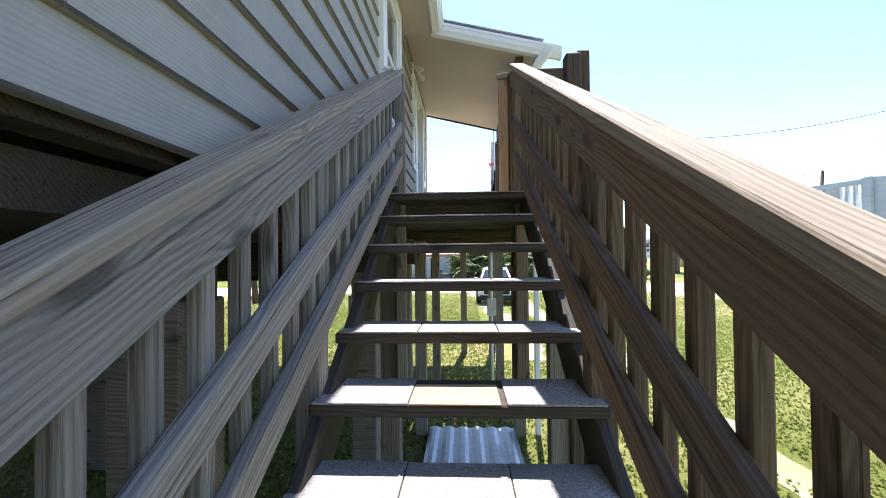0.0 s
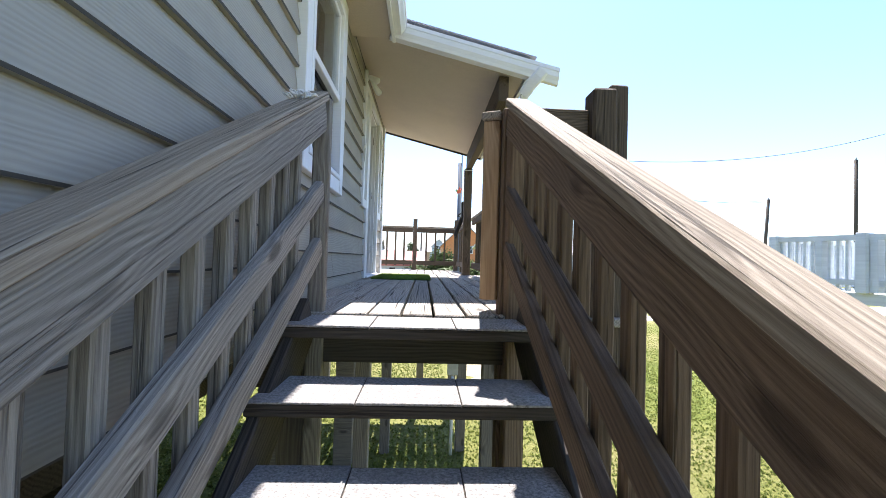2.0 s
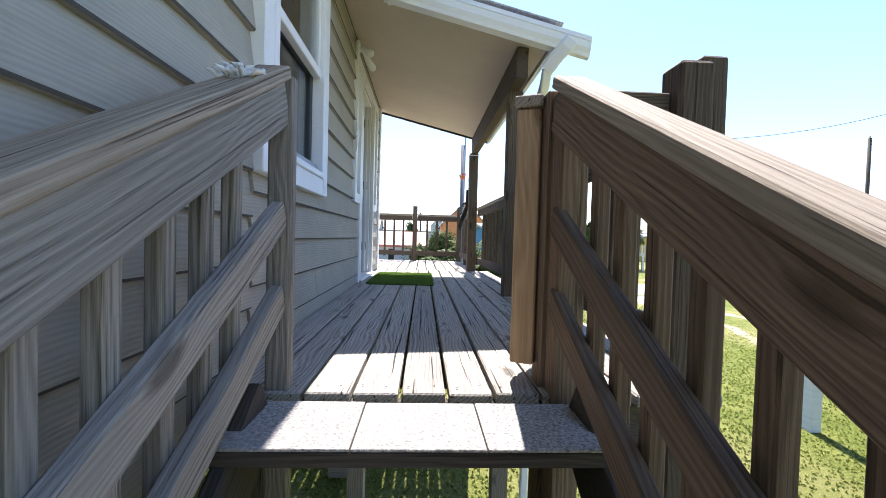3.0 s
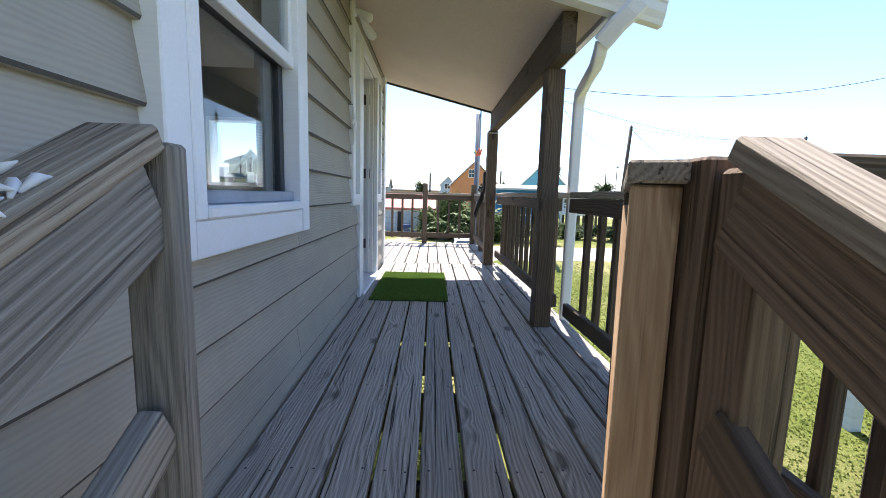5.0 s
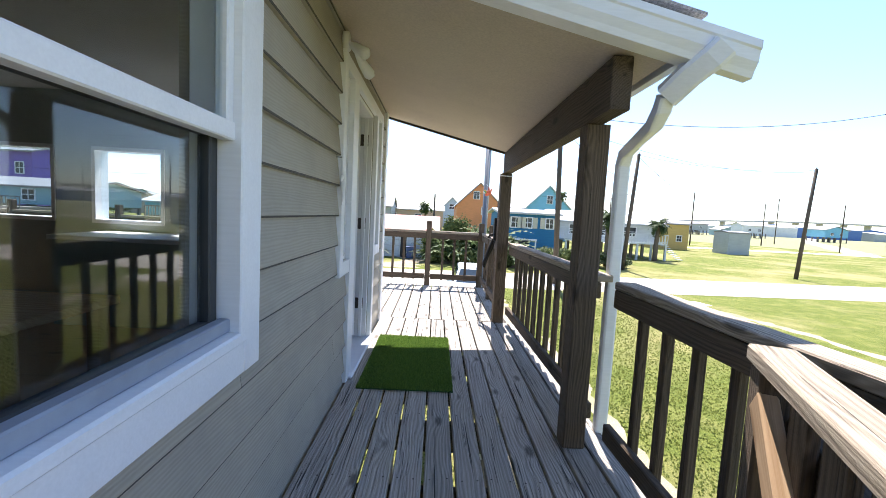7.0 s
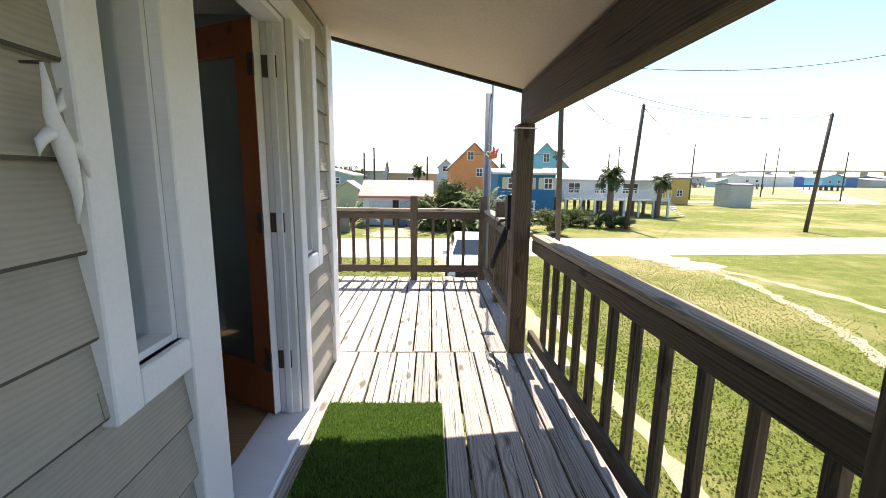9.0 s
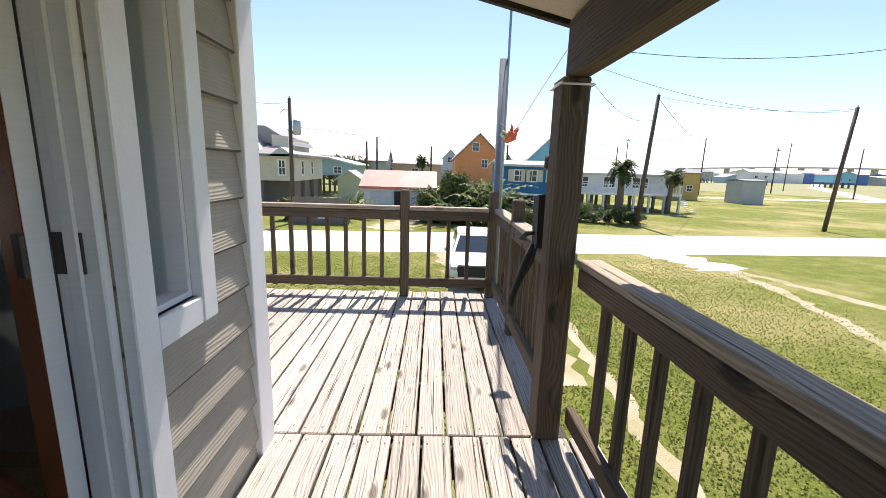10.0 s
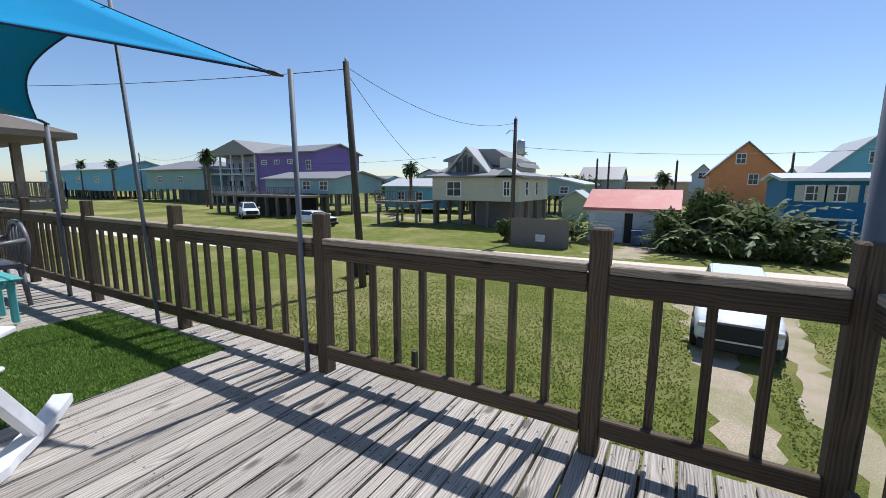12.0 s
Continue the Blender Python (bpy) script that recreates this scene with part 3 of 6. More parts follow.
win = empty("window_1", FACE, 4.84, 3.39, "white double-hung window with wide casing beside the stair head", kind="structure")
trim_frame(win, WIN[0], WIN[1], WIN[2], WIN[3], 0.098, FACE - 0.015, FACE + 0.045)
bm = bmesh.new()
for a, b in ((WIN[0], WIN[0] + 0.05), (WIN[1] - 0.04, WIN[1])):
    add_box(bm, FACE - 0.10, FACE + 0.049, a, b, WIN[2], WIN[3], 0.004)
add_box(bm, FACE - 0.10, FACE + 0.055, WIN[0] + 0.05, WIN[1] - 0.04, WIN[2], WIN[2] + 0.035, 0.006)
add_box(bm, FACE - 0.10, FACE + 0.048, WIN[0] + 0.05, WIN[1] - 0.04, WIN[3] - 0.04, WIN[3], 0.004)
part("window_frame", bm, WHITE, win, m=centred(bm))
sash(win, FACE + 0.006, WIN[0] + 0.05, WIN[1] - 0.04, 4.085, WIN[3] - 0.04, 0.035, WHITE, PANE)
sash(win, FACE - 0.034, WIN[0] + 0.055, WIN[1] - 0.045, WIN[2] + 0.035, 4.12, 0.04, DARK, PANE)
box("meeting_rail", FACE - 0.012, FACE + 0.030, WIN[0] + 0.05, WIN[1] - 0.04, 4.075, 4.125, WHITE, win)
box("screen_rail", FACE - 0.014, FACE + 0.02, WIN[0] + 0.05, WIN[1] - 0.04, WIN[2] + 0.036, WIN[2] + 0.075, plain("grey_vinyl", (0.28, 0.31, 0.37), 0.5), win)

# ---- door with sidelights ----
door = empty("door_1", FACE, 7.38, DECK, "orange-stained glazed door standing open in a white frame with sidelights", kind="structure")
W = 0.11
X0, X1 = FACE - 0.015, FACE + 0.024
box("casing", X0, X1, LIGHT_A[0] - 0.085, LIGHT_A[0], LIGHT_A[2] - 0.09, 4.835, WHITE, door)
box("casing", X0, X1, LIGHT_A[1], DOOR[0], DECK + 0.004, 4.75, WHITE, door)
box("casing", X0, X1, DOOR[1], LIGHT_B[0], DECK + 0.004, 4.75, WHITE, door)
box("casing", X0, X1, LIGHT_B[1], LIGHT_B[1] + 0.085, LIGHT_B[2] - 0.09, 4.835, WHITE, door)
box("casing", X0, X1 - 0.002, LIGHT_A[0], LIGHT_B[1], 4.7505, 4.835, WHITE, door)
for la in (LIGHT_A, LIGHT_B):
    box("casing", X0, X1 - 0.002, la[0] + 0.0008, la[1] - 0.0008, la[2] - 0.09, la[2], WHITE, door)
    light = empty("sidelight", FACE, la[0], la[2])
    hang(light, WORLD[light], door)
    bm = bmesh.new()
    add_box(bm, FACE - 0.15, FACE - 0.012, la[0] + 0.001, la[0] + 0.02, la[2], la[3])
    add_box(bm, FACE - 0.15, FACE - 0.012, la[1] - 0.02, la[1] - 0.001, la[2], la[3])
    add_box(bm, FACE - 0.15, FACE - 0.012, la[0] + 0.02, la[1] - 0.02, la[2] + 0.001, la[2] + 0.02)
    add_box(bm, FACE - 0.15, FACE - 0.012, la[0] + 0.02, la[1] - 0.02, la[3] - 0.02, la[3] - 0.001)
    part("reveal", bm, WHITE, light, m=centred(bm))
    g = box("pane", FACE - 0.08, FACE - 0.074, la[0] + 0.02, la[1] - 0.02, la[2] + 0.02, la[3] - 0.02, PANE, light, bevel=0)
    g.visible_shadow = False
for a, b in ((DOOR[0] + 0.001, DOOR[0] + 0.03), (DOOR[1] - 0.03, DOOR[1] - 0.001)):
    box("jamb", FACE - 0.125, FACE - 0.016, a, b, DECK + 0.03, 4.75, WHITE, door)
    box("door_stop", FACE - 0.09, FACE - 0.055, a + (0.03 if a < 7.2 else -0.012), b + (0.012 if a < 7.2 else -0.03), DECK + 0.03, 4.72, WHITE, door)
box("head_jamb", FACE - 0.125, FACE - 0.016, DOOR[0] + 0.03, DOOR[1] - 0.03, 4.72, 4.749, WHITE, door)
box("threshold", FACE - 0.2, FACE + 0.05, DOOR[0] - 0.1, DOOR[1] + 0.08, DECK + 0.004, DECK + 0.03, WHITE, door, "white painted door sill", bevel=0.008)
ANG = radians(-117)
leaf_m = Matrix.Translation((-0.192, DOOR[1] - 0.036, DECK + 0.045)) @ Matrix.Rotation(ANG, 4, "Z")
# leaf: local -y runs from the hinge to the latch
LW, LH, LT = 0.77, 1.985, 0.044


def leaf_part(name, y0, y1, z0, z1, x0, x1, mat, label="", bevel=0.003, parent=None):
    bm = bmesh.new()
    add_box(bm, x0, x1, -y1, -y0, z0, z1, bevel)
    c = centred(bm)
    return part(name, bm, mat, parent or door, label, leaf_m @ c)


leaf = empty("door_leaf", 0, 0, 0)
hang(leaf, leaf_m, door)
ST = 0.125
leaf_part("stile", 0, ST, 0, LH, 0, LT, DOOR_WOOD, parent=leaf)
leaf_part("stile", LW - ST, LW, 0, LH, 0, LT, DOOR_WOOD, parent=leaf)
leaf_part("rail", ST, LW - ST, 0, 0.26, 0.001, LT - 0.001, DOOR_WOOD, parent=leaf)
leaf_part("rail", ST, LW - ST, LH - 0.15, LH, 0.001, LT - 0.001, DOOR_WOOD, parent=leaf)
g = leaf_part("pane", ST - 0.003, LW - ST + 0.003, 0.257, LH - 0.147, 0.018, 0.026, PANE, bevel=0, parent=leaf)
g.visible_shadow = False
leaf_part("edge_strip", -0.003, 0.0, 0.0, LH, 0.002, LT - 0.002, WHITE, "white-primed hinge edge of the door", 0, leaf)
for hz in (0.30, 1.035, 1.78):
    leaf_part("hinge", -0.008, 0.03, hz - 0.05, hz + 0.05, LT, LT + 0.012, RUST, "dark steel hinge", 0.002, leaf)
    box("hinge_plate", -0.19, -0.12, DOOR[1] - 0.036, DOOR[1] - 0.03, DECK + 0.045 + hz - 0.05, DECK + 0.045 + hz + 0.05, RUST, door, "dark steel hinge plate", bevel=0.001)
bm = tube_bm([(0, -LW + 0.06, 0.98), (-0.05, -LW + 0.06, 0.98), (-0.05, -LW + 0.16, 0.98)], 0.009, 8)
part("lever_handle", bm, RUST, leaf, "dark lever handle", leaf_m, smooth=True)

# ---- room behind the door ----
RX0, RX1, RY0, RY1, RZ0, RZ1 = -6.6, FACE - 0.15, 1.2, CORNER - 0.15, DECK + 0.025, 4.98
room = empty("room_shell", -3, 5, RZ0, "dim room behind the open porch door", kind="structure")
box("room_floor", RX0, RX1 - 0.001, RY0, RY1 - 0.001, RZ0 - 0.05, RZ0, FLOOR_IN, room, bevel=0)
box("room_ceiling", RX0, RX1 - 0.001, RY0, RY1 - 0.001, RZ1, RZ1 + 0.05, INSIDE_CEIL, room, bevel=0)
box("room_wall", RX0 - 0.1, RX0, RY0, RY1, RZ0, RZ1, INSIDE, room, bevel=0)
box("room_wall", RX0, RX1, RY0 - 0.1, RY0, RZ0, RZ1, INSIDE, room, bevel=0)
front = empty("wall_north", -3, CORNER - 0.07, RZ0, "taupe house front with three windows onto the deck", kind="structure")
FRONT_WINS = [(-4.45, -3.5), (-3.12, -2.36), (-2.14, -1.48)]
FW0, FW1 = 3.62, 4.42
bm = bmesh.new()
add_box(bm, RX0 - 0.1, FACE - 0.15, CORNER - 0.15, CORNER, Z0, FW0)
add_box(bm, RX0 - 0.1, FACE - 0.15, CORNER - 0.15, CORNER, FW1, Z1)
for a, b in spans(RX0 - 0.1, FACE - 0.15, FRONT_WINS):
    add_box(bm, a, b, CORNER - 0.15, CORNER, FW0, FW1)
part("sheathing", bm, INSIDE, front)
box("corner_stud", FACE - 0.148, FACE - 0.022, CORNER - 0.149, CORNER - 0.021, Z0, Z1, SIDING, front, bevel=0)
for k, (a, b) in enumerate(FRONT_WINS):
    w = empty("window_%d" % (k + 2), (a + b) / 2, CORNER, FW0, "white-framed window in the house front", kind="structure")
    bm = bmesh.new()
    for u, v, s, t in ((a, b, FW0, FW0 + 0.04), (a, b, FW1 - 0.04, FW1), (a, a + 0.04, FW0 + 0.04, FW1 - 0.04), (b - 0.04, b, FW0 + 0.04, FW1 - 0.04)):
        add_box(bm, u + 0.001, v - 0.001, CORNER - 0.16, CORNER + 0.02, s, t)
    part("window_frame", bm, WHITE, w, m=centred(bm))
    g = box("pane", a + 0.04, b - 0.04, CORNER - 0.08, CORNER - 0.074, FW0 + 0.04, FW1 - 0.04, PANE, w, bevel=0)
    g.visible_shadow = False
box("ceiling_panel", RX0, FACE - 0.15, Y0, CORNER, 5.04, 5.10, INSIDE_CEIL, room, bevel=0)
# table by the window
tab = empty("dining_table", -1.25, 5.6, RZ0, "varnished wooden table inside by the porch window", "table")
box("tabletop", -1.75, -0.86, 5.35, 5.85, RZ0 + 0.71, RZ0 + 0.745, NEW_WOOD, tab)
for lx in (-1.70, -0.92):
    for ly in (5.40, 5.80):
        box("leg", lx - 0.03, lx + 0.03, ly - 0.03, ly + 0.03, RZ0, RZ0 + 0.71, FLOOR_IN, tab)
# white cabinet beside the front window
cab = empty("kitchen_cabinet", -2.2, 7.9, RZ0, "pale cabinet with white worktop inside the room", "cabinet")
box("body", -2.9, -1.75, 7.75, RY1 - 0.005, RZ0, RZ0 + 0.78, painted("sage_cabinet_paint", (0.33, 0.38, 0.36), 0.6), cab)
box("worktop", -2.92, -1.73, 7.72, RY1 - 0.005, RZ0 + 0.78, RZ0 + 0.82, WHITE, cab)
fan = empty("ceiling_fan", -1.9, 4.9, RZ1, "dark ceiling fan at rest", "ceiling fan")
tube("rod", [(-1.9, 4.9, RZ1), (-1.9, 4.9, RZ1 - 0.18)], 0.015, DARK, fan)
tube("motor", [(-1.9, 4.9, RZ1 - 0.18), (-1.9, 4.9, RZ1 - 0.20), (-1.9, 4.9, RZ1 - 0.27), (-1.9, 4.9, RZ1 - 0.30)], [0.05, 0.11, 0.11, 0.06], DARK, fan, sides=16)
for k in range(5):
    a = k * math.tau / 5 + 0.3
    c, s = math.cos(a), math.sin(a)
    timber("blade", (-1.9 + 0.13 * c, 4.9 + 0.13 * s, RZ1 - 0.24), (-1.9 + 0.62 * c, 4.9 + 0.62 * s, RZ1 - 0.235), 0.13, 0.012, DARK, fan)

# ---- doormat ----
def turf(name, x0, x1, y0, y1, z, h, seed, count, label, blade=0.012):
    """A slab of artificial grass: backing sheet and short leaning blades."""
    root = empty(name, (x0 + x1) / 2, (y0 + y1) / 2, z, label, "mat" if name == "doormat" else "rug")
    box("backing", x0, x1, y0, y1, z, z + 0.006, TURF_BACK, root, bevel=0.002)
    r = np.random.RandomState(seed)
    px, py = r.uniform(x0 + 0.004, x1 - 0.004, count), r.uniform(y0 + 0.004, y1 - 0.004, count)
    a, lean = r.uniform(0, math.tau, count), r.uniform(0.1, 0.75, count)
    hh = h * r.uniform(0.7, 1.15, count)
    base = np.stack([px, py, np.full(count, z + 0.006)], 1)
    d = np.stack([np.cos(a), np.sin(a), np.zeros(count)], 1)
    side = np.stack([-d[:, 1], d[:, 0], np.zeros(count)], 1) * blade / 2
    tip = base + d * (lean * hh)[:, None] + np.array([0, 0, 1.0]) * hh[:, None]
    v = np.stack([base - side, base + side, tip], 1).reshape(-1, 3)
    v -= np.array([(x0 + x1) / 2, (y0 + y1) / 2, z])
    me = bpy.data.meshes.new("pile")
    me.from_pydata(v.tolist(), [], np.arange(3 * count).reshape(-1, 3).tolist())
    me.materials.append(TURF)
    ob = hang(new("pile", me), Matrix.Translation(((x0 + x1) / 2, (y0 + y1) / 2, z)), root)
    ob["kind"] = "stuff"
    return root


def leafy(name, a, b, rough=0.7, trans=0.25):
    """Leaf or blade colour that varies from blade to blade."""
    m, n, l, p = nodes_of(name)
    geo = n.new("ShaderNodeNewGeometry")
    r = ramp(n, [(0.0, a), (1.0, b)])
    l.new(geo.outputs["Random Per Island"], r.inputs[0])
    l.new(r.outputs[0], p.inputs["Base Color"])
    p.inputs["Roughness"].default_value, p.inputs["Specular IOR Level"].default_value = rough, 0.25
    if trans:
        tl, mx = n.new("ShaderNodeBsdfTranslucent"), n.new("ShaderNodeMixShader")
        mx.inputs[0].default_value = trans
        l.new(r.outputs[0], tl.inputs[0])
        l.new(p.outputs[0], mx.inputs[1])
        l.new(tl.outputs[0], mx.inputs[2])
        l.new(mx.outputs[0], n["Material Output"].inputs[0])
    return m


TURF = leafy("artificial_turf_blades", (0.075, 0.15, 0.025), (0.24, 0.36, 0.07), trans=0.35)
TURF_BACK = plain("turf_backing", (0.03, 0.09, 0.02), 0.9)
turf("doormat", 0.035, 0.695, 6.72, 7.93, DECK + 0.003, 0.018, 1, 42000, "green artificial turf doormat on the porch planks", 0.006)
turf("turf_rug", -4.1, -2.25, 8.9, 10.80, DECK + 0.003, 0.02, 2, 60000, "green artificial turf rug on the sunny deck", 0.012)

# ---- gate at the stair head ----
gate = empty("gate", 1.0, 4.05, DECK, "wooden picket gate swung open against the porch railing", "gate")
g0, g1 = Vector((0.912, 4.06, 0)), Vector((1.30, 4.92, 0))
gd = (g1 - g0).normalized()
gn = Vector((gd.y, -gd.x, 0))
for s, mat, lab in ((0.045, NEW_WOOD, "fresh pale pine hinge stile"), (0.89, RAIL_WOOD, "")):
    c = g0 + gd * s
    timber("stile", c + Vector((0, 0, DECK + 0.06)), c + Vector((0, 0, DECK + 0.905)), 0.078, 0.078, mat, gate, up=gd, label=lab)
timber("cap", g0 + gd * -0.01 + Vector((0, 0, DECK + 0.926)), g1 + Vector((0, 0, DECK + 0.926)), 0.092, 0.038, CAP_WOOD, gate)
for hz in (0.78, 0.17):
    timber("gate_rail", g0 + gd * 0.09 + gn * 0.03 + Vector((0, 0, DECK + hz)), g0 + gd * 0.845 + gn * 0.03 + Vector((0, 0, DECK + hz)), 0.038, 0.089, RAIL_WOOD, gate)
timber("brace", g0 + gd * 0.12 - gn * 0.022 + Vector((0, 0, DECK + 0.14)), g0 + gd * 0.88 - gn * 0.022 + Vector((0, 0, DECK + 0.84)), 0.038, 0.07, NEW_WOOD, gate)
for k in range(5):
    c = g0 + gd * (0.17 + 0.14 * k) + gn * 0.0
    timber("picket", c + Vector((0, 0, DECK + 0.10)), c + Vector((0, 0, DECK + 0.905)), 0.02, 0.09, RAIL_WOOD, gate, up=gd)
for hz in (0.80, 0.2):
    tube("hinge", [(1.0, 4.075, DECK + hz - 0.055), (1.0, 4.075, DECK + hz + 0.055)], 0.011, RUST, gate, sides=12)
# hinge post and tall newel with a short board between them
newel = empty("newel_post", 1.2, 4.03, 0, "weathered newel post and board at the stair head", "post")
timber("post", (1.422, 4.03, 0), (1.422, 4.03, DECK + 1.05), 0.115, 0.115, RAIL_WOOD, newel, up=(0, 1, 0), bevel=0.012)
timber("board", (1.055, 4.04, DECK + 0.89), (1.363, 4.04, DECK + 0.89), 0.038, 0.14, RAIL_WOOD, newel)

# ---- downspout ----
spout = empty("downspout", 1.5, 5.75, 4.2, "white metal downspout strapped behind the porch post", "downspout")


def flat_pipe(name, pts, w, d, mat, parent):
    """A rectangular pipe along points, with softened corners."""
    bm = bmesh.new()
    P = [Vector(p) for p in pts]
    rings = []
    for i, p in enumerate(P):
        t = (P[min(i + 1, len(P) - 1)] - P[max(i - 1, 0)]).normalized()
        a = Vector((0, 1, 0)) - t * t.y
        a = a.normalized() if a.length > 0.1 else Vector((1, 0, 0))
        b = t.cross(a)
        ring = []
        for u, v in ((-1, -0.7), (-0.8, -1), (0.8, -1), (1, -0.7), (1, 0.7), (0.8, 1), (-0.8, 1), (-1, 0.7)):
            ring.append(bm.verts.new(p + a * u * w / 2 + b * v * d / 2))
        rings.append(ring)
    for r0, r1 in zip(rings, rings[1:]):
        for k in range(8):
            bm.faces.new((r0[k], r0[(k + 1) % 8], r1[(k + 1) % 8], r1[k]))
    bm.faces.new(rings[0])
    bm.faces.new(rings[-1][::-1])
    return part(name, bm, mat, parent, m=centred(bm))


flat_pipe("outlet", [(1.60, 5.66, 4.61), (1.57, 5.68, 4.57), (1.52, 5.73, 4.52), (1.47, 5.80, 4.45)], 0.085, 0.10, WHITE, spout)
flat_pipe("pipe", [(1.47, 5.80, 4.45), (1.472, 5.83, 4.40), (1.48, 5.90, 4.35), (1.50, 6.10, 4.31), (1.52, 6.25, 4.28), (1.53, 6.30, 4.22), (1.53, 6.305, 4.1), (1.53, 6.305, 2.0), (1.53, 6.305, 0.0)], 0.055, 0.065, WHITE, spout)
# white gutter along the outer eave and the near edge
gutter = empty("gutter", 1.7, 7.2, 4.5, "white moulded gutter on the porch eave", "gutter")
prof = [(0.0, 0.0), (0.055, 0.0), (0.065, 0.02), (0.085, 0.045), (0.092, 0.08), (0.10, 0.085), (0.10, 0.11), (0.0, 0.11)]
bm = bmesh.new()
ends = []
for x in (0.26, 1.74):
    ends.append([bm.verts.new((x, YA - u * 0.9, under(x) - 0.02 + v * 1.2)) for u, v in prof])
for k in range(len(prof)):
    bm.faces.new((ends[0][k], ends[0][(k + 1) % len(prof)], ends[1][(k + 1) % len(prof)], ends[1][k]))
bm.faces.new(ends[0])
bm.faces.new(ends[1][::-1])
part("rake_moulding", bm, WHITE, gutter, m=centred(bm))
prism("trough", [(0.31 + u, 4.84 + v) for u, v in prof], 1, Y0, YA - 0.1, WHITE, gutter)

# ---- porch flood lamp ----
lamp = empty("flood_lamp", 0.02, 6.55, 4.885, "small white twin-head flood lamp under the soffit", "lamp")
tube("mount", [(FACE, 6.55, 4.885), (FACE + 0.03, 6.55, 4.885)], 0.055, WHITE, lamp, sides=16)
for dy, dz in ((-0.05, -0.05), (0.06, -0.09)):
    tube("lamp_head", [(FACE + 0.03, 6.55, 4.875), (FACE + 0.07, 6.55 + dy * 0.5, 4.875 + dz * 0.4), (FACE + 0.10, 6.55 + dy, 4.875 + dz), (FACE + 0.14, 6.55 + dy * 1.4, 4.875 + dz * 1.6), (FACE + 0.155, 6.55 + dy * 1.5, 4.875 + dz * 1.8)], [0.012, 0.018, 0.028, 0.036, 0.02], WHITE, lamp, sides=12)

# ---- white ornament on the wall by the sidelight ----
orn = empty("wall_ornament", FACE + 0.02, 6.36, 4.0, "white carved driftwood ornament hung on the siding", "ornament")
OY, OX = 6.455, FACE + 0.035
tube("carving", [(OX, OY - 0.012, 4.20), (OX, OY - 0.008, 4.16), (OX + 0.004, OY - 0.012, 4.12), (OX + 0.006, OY, 4.07), (OX, OY + 0.016, 4.03), (OX, OY + 0.024, 3.98), (OX - 0.006, OY + 0.024, 3.925)], [0.003, 0.007, 0.011, 0.016, 0.014, 0.009, 0.002], WHITE, orn)
tube("wing", [(OX, OY, 4.08), (OX + 0.004, OY - 0.022, 4.085), (OX + 0.002, OY - 0.036, 4.07), (OX, OY - 0.042, 4.045)], [0.010, 0.012, 0.009, 0.002], WHITE, orn)
tube("wing", [(OX, OY + 0.004, 4.06), (OX + 0.004, OY + 0.026, 4.065), (OX + 0.002, OY + 0.046, 4.045), (OX, OY + 0.056, 4.01)], [0.010, 0.012, 0.009, 0.002], WHITE, orn)
tube("wing", [(OX, OY - 0.006, 4.12), (OX, OY + 0.014, 4.135), (OX, OY + 0.020, 4.165)], [0.008, 0.008, 0.002], WHITE, orn)
tube("hook", [(FACE, OY - 0.012, 4.20), (OX, OY - 0.012, 4.20)], 0.003, RUST, orn, sides=6)

# ---- white feathers on the stair railing ----
feather = empty("feather_tuft", 0.1, 3.8, 3.64, "tuft of white gull feathers lying on the rail", "feathers")
r = random.Random(9)
FEATHER = plain("white_feather", (0.75, 0.74, 0.74), 0.9)
for k in range(34):
    y = 3.70 + 0.11 * r.random()
    x = 0.09 + 0.075 * r.random()
    z = 3.668 - RS * (3.962 - y)
    a = r.uniform(0, math.tau)
    e = (x + 0.03 * math.cos(a), y + 0.035 * math.sin(a), z + r.uniform(0.004, 0.022))
    m_ = ((x + e[0]) / 2, (y + e[1]) / 2, z + 0.014)
    tube("feather", [(x, y, z), m_, e], [0.002, 0.006, 0.001], FEATHER, feather, sides=6)

# ---- black tool hung on the porch post ----
tool = empty("hedge_shears", 1.2, 8.82, 3.3, "black long-handled shears in a sheath hung on the post", "shears")
prism("sheath", [(8.80, 3.63), (8.90, 3.61), (8.92, 3.87), (8.82, 3.89)], 0, 1.20, 1.235, BLACK, tool)
tube("handle", [(1.205, 8.86, 3.64), (1.18, 8.88, 3.56), (1.14, 8.86, 3.46), (1.11, 8.87, 3.36), (1.105, 8.87, 3.32)], [0.018, 0.022, 0.018, 0.018, 0.016], BLACK, tool)
tube("handle", [(1.215, 8.89, 3.64), (1.20, 8.92, 3.54), (1.16, 8.95, 3.43), (1.13, 8.97, 3.33), (1.125, 8.97, 3.29)], [0.018, 0.022, 0.018, 0.018, 0.016], BLACK, tool)
tube("strap", [(1.21, 8.86, 3.70), (1.17, 8.89, 3.69), (1.15, 8.92, 3.66), (1.18, 8.94, 3.65)], [0.01, 0.014, 0.012, 0.008], BLACK, tool)
can = empty("can_holder", 1.30, 9.0, 4.0, "small rusty can on a bracket on the porch post", "can holder")
tube("can", [(1.245, 8.87, 4.015), (1.245, 8.87, 4.075)], 0.018, RUST, can, sides=16)
timber("bracket", (1.245, 8.78, 4.01), (1.245, 8.90, 4.01), 0.03, 0.008, RUST, can)
